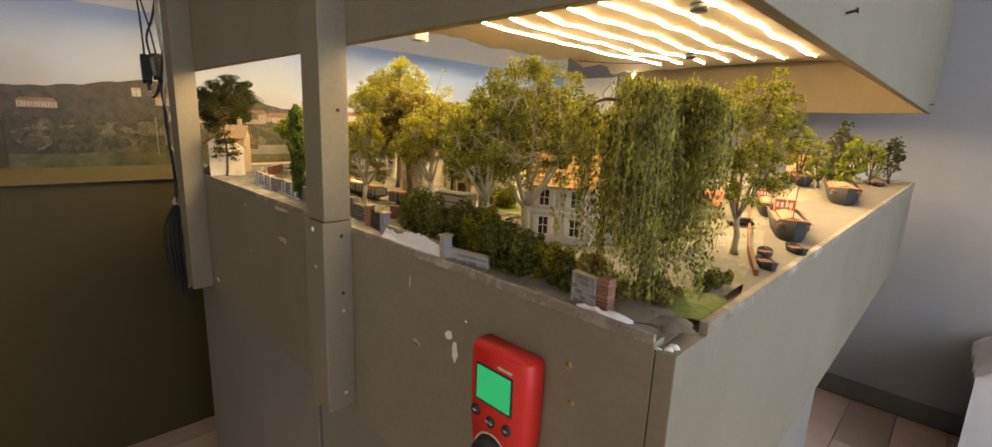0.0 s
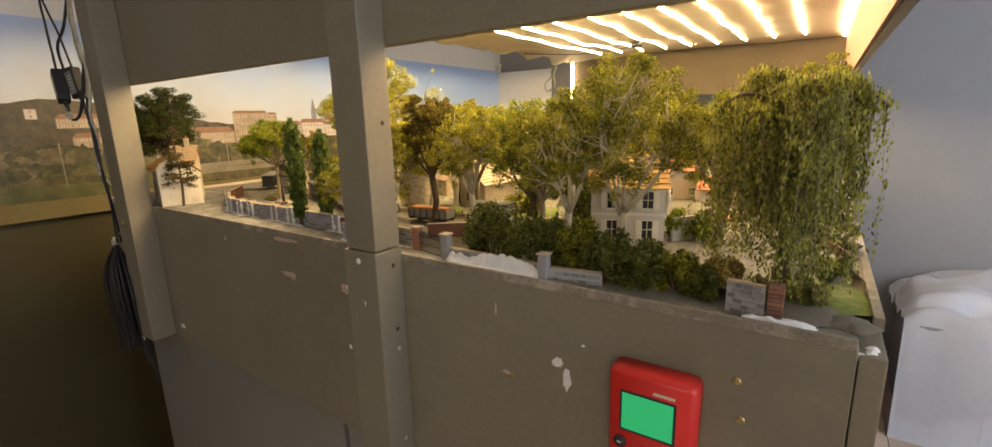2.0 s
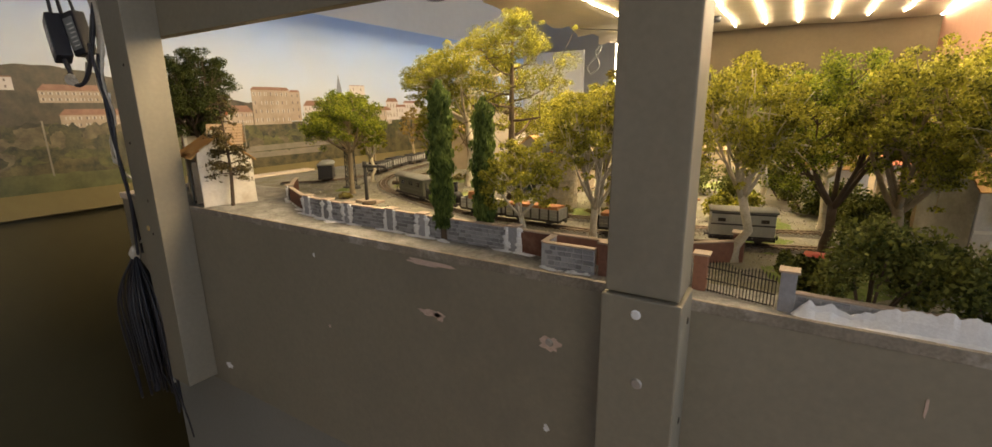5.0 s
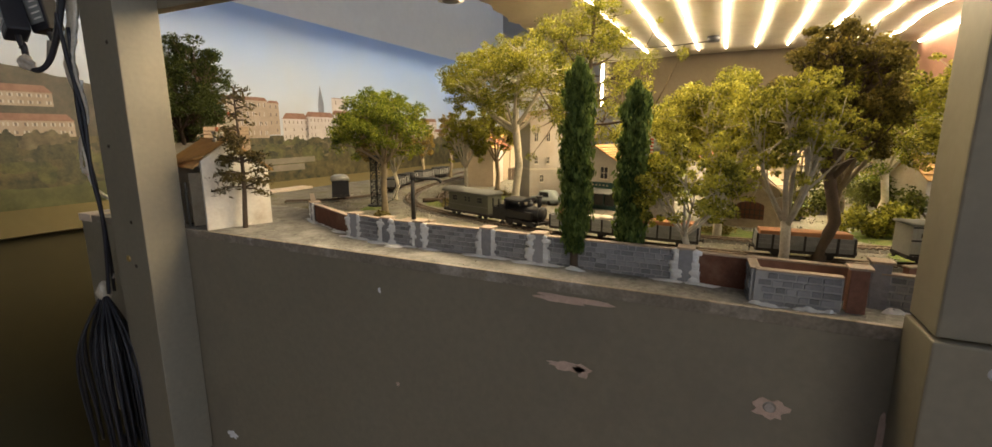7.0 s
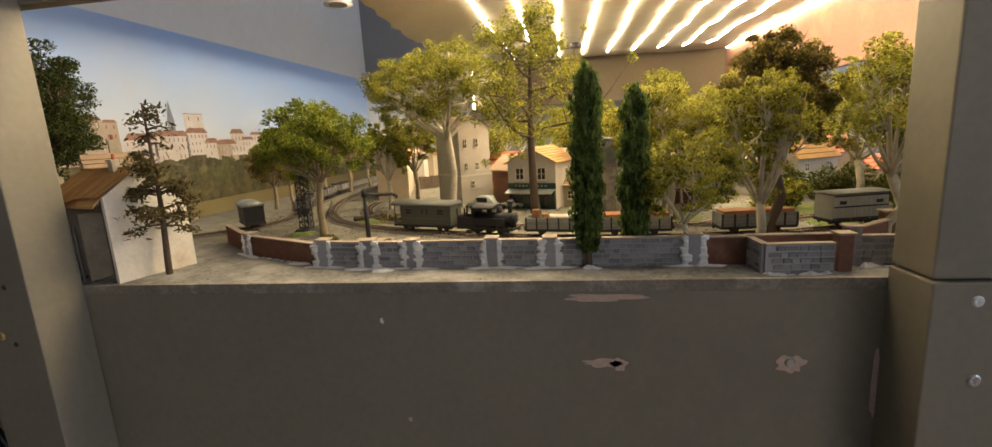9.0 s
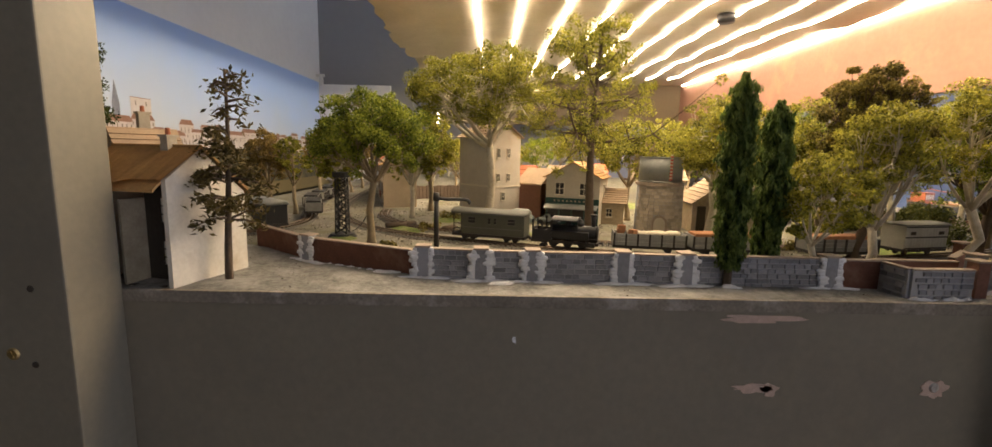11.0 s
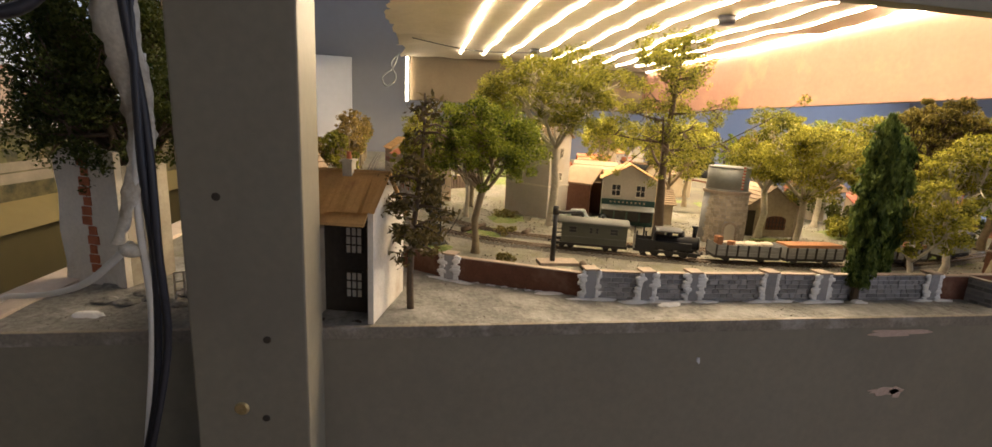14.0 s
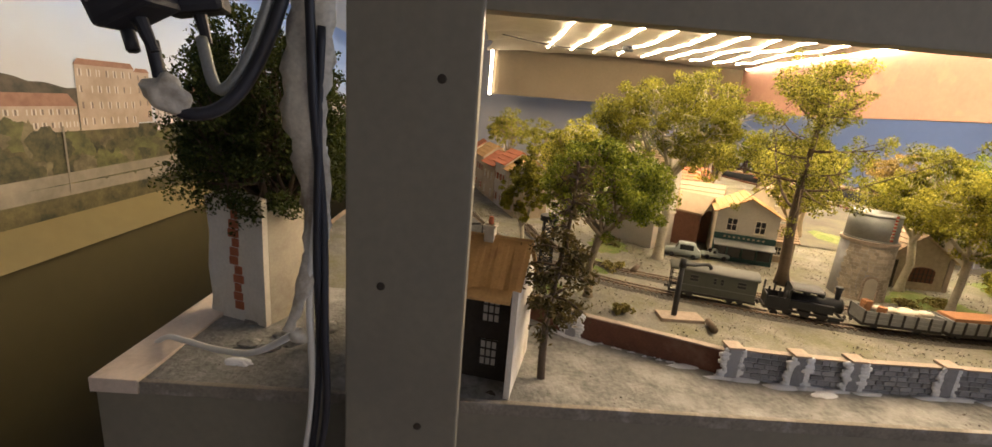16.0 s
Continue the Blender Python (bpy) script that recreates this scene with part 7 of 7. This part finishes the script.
# ---- yard details ----
def lattice(x, y):
    ob = thing("lattice_tower", pose(x, y, G), "dark iron lattice crane tower on a round base", "crane")
    bm = bmesh.new()
    cyl(bm, 0, 0, 0, 0.005, 0.02, 0.016, 16)
    part("base", bm, "lattice_iron", ob)
    for sx in (-1, 1):
        for sy in (-1, 1):
            bm = bmesh.new()
            rod(bm, (sx * 0.0075, sy * 0.0075, 0.004), (sx * 0.0065, sy * 0.0065, 0.085), 0.0009)
            part("leg", bm, "lattice_iron", ob)
    for k in range(8):
        z0, z1 = 0.006 + 0.0098 * k, 0.0158 + 0.0098 * k
        bm = bmesh.new()
        c = [(-0.007, -0.007), (0.007, -0.007), (0.007, 0.007), (-0.007, 0.007)]
        for i in range(4):
            a, b = c[i], c[(i + 1) % 4]
            rod(bm, (*a, z0), (*b, z1), 0.0006, 4)
            rod(bm, (*b, z0), (*a, z1), 0.0006, 4)
            rod(bm, (*a, z1), (*b, z1), 0.0006, 4)
        part("bracing", bm, "lattice_iron", ob)
    bm = bmesh.new()
    cyl(bm, 0, 0, 0.083, 0.09, 0.012, 0.012, 14)
    part("turntable", bm, "lattice_iron", ob)
    cable("loose_cable", [(0.012, -0.008, 0.004), (0.02, -0.02, 0.014), (0.018, -0.03, 0.03), (0.02, -0.036, 0.045)], 0.0005, "lattice_iron", ob)


lattice(0.635, 1.443)
ob = thing("water_crane", pose(0.545, 1.302, G), "dark railway water crane with a swinging arm on a stone base", "water crane")
bm = bmesh.new()
cyl(bm, 0, 0, 0, 0.066, 0.0032, 0.0026, 12)
cyl(bm, 0, 0, 0.062, 0.072, 0.004, 0.0034, 12)
part("column", bm, "lattice_iron", ob, "", True)
cable("arm", [(0, 0, 0.066), (0.004, -0.012, 0.064), (0.012, -0.034, 0.063), (0.014, -0.04, 0.058)], 0.0022, "lattice_iron", ob)
bm = bmesh.new()
box(bm, -0.012, 0.012, -0.032, 0.018, -0.001, 0.004, 0.0008)
part("base", bm, "stone_cap", ob)
for k, (x, y, rz, L) in enumerate([(0.72, 1.385, 40, 0.035), (0.735, 1.37, 45, 0.03), (0.70, 1.30, 60, 0.03), (0.52, 1.27, 80, 0.024)]):
    ob = thing("log", pose(x, y, G + 0.005, 0, 0, rz), "dark weathered log lying beside the track", "log", "logs")
    bm = bmesh.new()
    cyl(bm, 0, 0, -L / 2, L / 2, 0.0042, 0.0036, 10, pose(0, 0, 0, 90, 0, 0))
    part("bark", bm, "bark_dark", ob, "", True)
ob = thing("board_fence", pose(1.22, 1.37, G, 0, 0, 32), "dark board fence beside the lane", "fence")
for k in range(16):
    bm = bmesh.new()
    box(bm, -0.001, 0.001, -0.08 + 0.01 * k, -0.0708 + 0.01 * k, 0, 0.032 + 0.001 * (k % 3))
    part("board", bm, "bark_dark", ob)


def vehicle(x, y, rz, kind, label, paint="car_paint"):
    ob = thing(kind, pose(x, y, G + 0.0005, 0, 0, rz), label, "vehicle", "model vehicles")
    L, w = (0.056, 0.023) if kind == "van" else (0.044, 0.02)
    hood, roof = (0.013, 0.024) if kind == "van" else (0.0095, 0.0165)
    prof = [(-L / 2, 0.003), (L / 2, 0.003), (L / 2, hood * 0.9), (L * 0.22, hood), (L * 0.12, roof), (-L * 0.32 if kind != "pickup" else -L * 0.05, roof), (-L * 0.42 if kind != "pickup" else -L * 0.09, hood), (-L / 2, hood * 0.95)]
    bm = bmesh.new()
    a = [bm.verts.new((-w / 2, y_, z_)) for y_, z_ in prof]
    b = [bm.verts.new((w / 2, y_, z_)) for y_, z_ in prof]
    bm.faces.new(a)
    bm.faces.new(b[::-1])
    for i in range(len(prof)):
        bm.faces.new((a[i], b[i], b[(i + 1) % len(prof)], a[(i + 1) % len(prof)]))
    bmesh.ops.recalc_face_normals(bm, faces=bm.faces[:])
    bmesh.ops.bevel(bm, geom=bm.edges[:], offset=0.0012, segments=2, affect="EDGES")
    part("body", bm, paint, ob, "", True)
    for s in (-1, 1):
        bm = bmesh.new()
        box(bm, s * w / 2 - 0.0003, s * w / 2 + 0.0003, -L * 0.28 if kind != "pickup" else 0.0, L * 0.1, hood + 0.0008, roof - 0.0016)
        part("side_window", bm, "window_dark", ob)
        for yy in (-L * 0.3, L * 0.3):
            bm = bmesh.new()
            cyl(bm, 0, 0, -0.0013, 0.0013, 0.0038, 0.0038, 12, pose(s * w * 0.46, yy, 0.0036, 0, 90, 0))
            part("wheel", bm, "black_rubber", ob)
    bm = bmesh.new()
    box(bm, -w * 0.42, w * 0.42, 0, 0.0006, 0, (roof - hood) * 0.85, 0, pose(0, L * 0.205, hood + 0.0008, 35 if kind != "van" else 28, 0, 0))
    part("windscreen", bm, "window_dark", ob)
    for s in (-1, 1):
        bm = bmesh.new()
        cyl(bm, 0, 0, 0, 0.0006, 0.0016, 0.0013, 10, pose(s * w * 0.33, L / 2, hood * 0.6, -90, 0, 0))
        part("headlight", bm, "trim_cream", ob)


vehicle(0.80, 1.19, -20, "van", "pale grey-green old delivery van parked by the shop")
vehicle(0.80, 1.135, -15, "pickup", "pale old pick-up car parked by the shop")
vehicle(0.50, 0.635, 80, "car", "red old car parked behind the hedge", "red_paint")
vehicle(0.80, 0.363, 60, "car", "small dark and yellow model car on the square", "roof_ochre")
vehicle(0.95, 0.34, 40, "car", "dark model car on the square", "loco_black")
ob = thing("handcart", pose(0.80, 0.80, G, 0, 0, 30), "small wooden handcart with crates in the yard", "handcart")
bm = bmesh.new()
box(bm, -0.008, 0.008, -0.012, 0.012, 0.006, 0.0085, 0.0004)
for s in (-1, 1):
    box(bm, s * 0.007 - 0.0006, s * 0.007 + 0.0006, -0.012, 0.03, 0.006, 0.008)
part("bed", bm, "load_crate", ob)
for s in (-1, 1):
    bm = bmesh.new()
    cyl(bm, 0, 0, -0.0008, 0.0008, 0.006, 0.006, 14, pose(s * 0.0095, 0, 0.006, 0, 90, 0))
    part("wheel", bm, "wagon_iron", ob)
bm = bmesh.new()
box(bm, -0.006, 0.006, -0.008, 0.004, 0.0085, 0.0155, 0.0005)
part("crate", bm, "load_crate", ob)


# ---- boats ----
def hull(L, w, h, sheer=0.35, n=14):
    bm = bmesh.new()
    rows = []
    for i in range(n + 1):
        t = i / n * 2 - 1
        hw = w / 2 * max(0.0, 1 - abs(t) ** 5) ** 0.6 + 0.0004
        z = h * (1 + sheer * t * t)
        rows.append([bm.verts.new(p) for p in ((t * L / 2 * 0.93, -hw * 0.7, 0), (t * L / 2, -hw, z), (t * L / 2, -hw * 0.86, z), (t * L / 2 * 0.96, -hw * 0.8, z * 0.72), (t * L / 2 * 0.96, hw * 0.8, z * 0.72), (t * L / 2, hw * 0.86, z), (t * L / 2, hw, z), (t * L / 2 * 0.93, hw * 0.7, 0))])
    for a, b in zip(rows, rows[1:]):
        for k in range(7):
            bm.faces.new((a[k], a[k + 1], b[k + 1], b[k]))
    bm.faces.new(rows[0])
    bm.faces.new(rows[-1][::-1])
    bmesh.ops.recalc_face_normals(bm, faces=bm.faces[:])
    return bm


def barge(x, y, rz, L, w, h, label, deck="boat_deck", cabin=True):
    ob = thing("barge", pose(x, y, G + 0.0032, 0, 0, rz), label, "boat", "river boats")
    part("hull", hull(L, w, h), "boat_hull", ob, "black hull", True)
    bm = bmesh.new()
    box(bm, -L * 0.4, L * 0.4, -w * 0.4, w * 0.4, h * 0.7, h * 0.98, 0.0008)
    part("deck", bm, deck, ob)
    bm = bmesh.new()
    prism(bm, [(-w * 0.27, h * 0.97), (w * 0.27, h * 0.97), (w * 0.27, h * 1.18), (0, h * 1.34), (-w * 0.27, h * 1.18)], -L * 0.3, L * 0.2)
    bmesh.ops.transform(bm, matrix=pose(0, 0, 0, 0, 0, -90), verts=bm.verts[:])
    part("hatch", bm, "boat_deck", ob, "sandy canvas hatch cover")
    bm = bmesh.new()
    for k in range(3):
        box(bm, -L * (0.44 - 0.05 * k), -L * (0.41 - 0.05 * k), -w * 0.36, w * 0.36, h * 0.98, h * (1.1 + 0.06 * k), 0.0006)
    part("thwart", bm, "boat_wood", ob)
    bm = bmesh.new()
    for s in (-1, 1):
        rod(bm, (-L * 0.42, s * w * 0.44, h * 1.16), (L * 0.42, s * w * 0.44, h * 1.16), 0.0007)
    part("rubbing_strake", bm, "boat_wood", ob)
    if cabin:
        bm = bmesh.new()
        box(bm, L * 0.28, L * 0.42, -w * 0.28, w * 0.28, h * 0.7, h * 1.9, 0.0008)
        c = part("cabin", bm, "boat_wood", ob, "varnished wooden cabin")
        for k in range(4):
            bm = bmesh.new()
            box(bm, L * 0.279, L * 0.281, -w * 0.22 + w * 0.13 * k, -w * 0.14 + w * 0.13 * k, h * 1.35, h * 1.7)
            part("window", bm, "trim_cream", c)
        bm = bmesh.new()
        rod(bm, (-L * 0.3, 0, h * 1.2), (-L * 0.3, 0, h * 3.2), 0.0009)
        part("mast", bm, "boat_wood", ob)
        bm = bmesh.new()
        rod(bm, (-L * 0.3, 0.001, h * 1.5), (L * 0.3, 0.003, h * 2.2), 0.0009)
        part("boom", bm, "boat_wood", ob, "red-brown boom")


barge(0.945, 0.263, 20, 0.2, 0.056, 0.027, "black-hulled river barge with wooden deck gear moored at the quay")
barge(1.17, 0.355, 20, 0.2, 0.05, 0.022, "river barge with a red-brown cabin moored at the quay", "boat_wood")
barge(1.64, 0.297, 12, 0.42, 0.082, 0.034, "long dark river barge with sandy hatches", "boat_deck", False)
barge(2.0, 0.475, 18, 0.3, 0.06, 0.026, "wooden river boat moored further off", "boat_wood")
barge(2.3, 0.29, 10, 0.3, 0.05, 0.012, "flat barge with dark red deck", "boat_wood", False)
for x, y, rz in ((0.668, 0.217, 35), (0.722, 0.234, 15), (0.79, 0.211, 40)):
    ob = thing("rowing_boat", pose(x, y, G + 0.0032, 0, 0, rz), "small black rowing boat with wooden thwarts", "boat", "rowing boats")
    part("hull", hull(0.042, 0.02, 0.008, 0.5, 10), "boat_hull", ob, "", True)
    for q in (-0.008, 0.0, 0.008):
        bm = bmesh.new()
        box(bm, q - 0.0015, q + 0.0015, -0.0078, 0.0078, 0.0066, 0.0078)
        part("thwart", bm, "boat_wood", ob)
wall_run((0.615, 0.213), (0.75, 0.262), 0.011, "low dark quay wall along the river", "brown_panel", False, seed=51, name="quay_wall")
wall_run((0.75, 0.262), (1.2, 0.40), 0.008, "low quay wall along the river", "brown_panel", False, seed=52, name="quay_wall")
wall_run((1.2, 0.40), (2.4, 0.56), 0.006, "low quay wall along the river", "brown_panel", False, seed=53, name="quay_wall")


# ---- room things ----
ob = thing("spot_lamp", pose(1.10, 1.565, 1.672), "small white round ceiling spot on the panel's edge", "lamp")
bm = bmesh.new()
cyl(bm, 0, 0, -0.022, 0.03, 0.032, 0.036, 24)
cyl(bm, 0, 0, -0.024, -0.02, 0.034, 0.033, 24)
part("housing", bm, "wall_white", ob, "", True)
bm = bmesh.new()
cyl(bm, 0, 0, -0.0255, -0.0235, 0.022, 0.022, 20)
part("lens", bm, "zinc", ob)
for x, y in ((2.1, 0.98), (1.3, 0.62)):
    ob = thing("ceiling_puck", pose(x, y, 1.672), "small black round sensor hanging under the fabric", "sensor", "sensors")
    bm = bmesh.new()
    cyl(bm, 0, 0, -0.008, 0.012, 0.022, 0.024, 20)
    part("case", bm, "cable_black", ob, "", True)
cw = thing("hanging_wire", pose(0, 0, 0), "grey wire loops hanging at the panel's corner", "cables")
cable("wire", [(2.5, 1.57, 1.68), (2.49, 1.61, 1.63), (2.49, 1.585, 1.56), (2.49, 1.63, 1.52), (2.49, 1.65, 1.56), (2.49, 1.60, 1.61), (2.5, 1.58, 1.66)], 0.004, "zinc", cw)
cable("wire", [(2.0, 1.5, 1.675), (2.1, 1.25, 1.66), (2.12, 1.0, 1.67)], 0.002, "cable_black", cw)
ob = thing("wall_hook", pose(2.93, 2.27, 1.72), "small white wall hook at the picture's corner", "hook")
bm = bmesh.new()
cyl(bm, 0, 0, -0.03, 0.03, 0.012, 0.012, 12)
box(bm, -0.008, 0.008, -0.02, 0.03, 0.02, 0.035, 0.003)
part("body", bm, "cable_white", ob, "", True)


def cloth_box():
    ob = thing("storage_box", pose(2.66, -0.55, 0), "grey board box standing by the wall", "box")
    for x0, x1, y0, y1 in ((-0.3, 0.3, -0.4, -0.385), (-0.3, 0.3, 0.385, 0.4), (-0.3, -0.285, -0.385, 0.385), (0.285, 0.3, -0.385, 0.385)):
        bm = bmesh.new()
        box(bm, x0, x1, y0, y1, 0, 0.5, 0.002)
        part("side", bm, "room_wall", ob)
    bm = bmesh.new()
    box(bm, -0.285, 0.285, -0.385, 0.385, 0.01, 0.03)
    part("bottom", bm, "room_wall", ob)
    bm = bmesh.new()
    n = 46
    g = []
    for i in range(n + 1):
        for j in range(n + 1):
            u, w = i / n * 2 - 1, j / n * 2 - 1
            x, y = u * 0.36, w * 0.45
            z = 0.53 + 0.10 * (1 - u * u) * (1 - w * w) + 0.09 * noise.noise((x * 6, y * 4, 2)) + 0.045 * noise.noise((x * 16, y * 7, 5))
            z -= (0.5 if u < 0 else 0.2) * max(0, abs(u) - 0.84) / 0.16 + 0.05 * max(0, abs(w) - 0.9) / 0.1
            g.append(bm.verts.new((2.66 + x, -0.55 + y, z)))
    for i in range(n):
        for j in range(n):
            a = i * (n + 1) + j
            bm.faces.new((g[a], g[a + 1], g[a + n + 2], g[a + n + 1]))
    bmesh.ops.solidify(bm, geom=bm.faces[:], thickness=0.006)
    tagged(part("white_sheet", bm, "white_cloth", None, "", True), "crumpled white bed sheet thrown over the box", "cloth")


cloth_box()
# floor boards where the floor shows
for k in range(23):
    y0 = -2.0 + 0.19 * k
    cuts = [-1.8, -0.9 + 0.37 * (k % 3), 0.5 + 0.37 * (k % 3), 1.9 + 0.3 * (k % 3), WALLX - 0.016]
    for a, b in zip(cuts, cuts[1:]):
        bm = bmesh.new()
        box(bm, a + 0.001, b - 0.001, y0, min(y0 + 0.187, WALLY - 0.002), -0.012, 0.0)
        tagged(part("floor_board", bm, "floor_wood"), "pale pinkish laminate floor board", "floor board", "floor boards", "structure")

# bare strip along the table's open end
bm = bmesh.new()
box(bm, FX - 0.002, 0.80, LY - 0.032, LY + 0.003, TOP - 0.004, G + 0.0048, 0.0008)
struct("trim_end", bm, "pale_board", "pale bare board along the table's open end", "trim")
bm = bmesh.new()
box(bm, FX - 0.0012, FX + 0.0035, SY + 0.02, LY - 0.033, TOP - 0.004, G + 0.0034, 0.0008)
struct("trim_front", bm, "edge_wood", "bare brown wooden edge of the table board", "trim")
bm = bmesh.new()
box(bm, FX + 0.06, BX, SY - 0.0012, SY + 0.007, TOP - 0.0055, G + 0.0036, 0.0008)
struct("trim_side", bm, "edge_wood", "bare plywood edge along the river side", "trim")
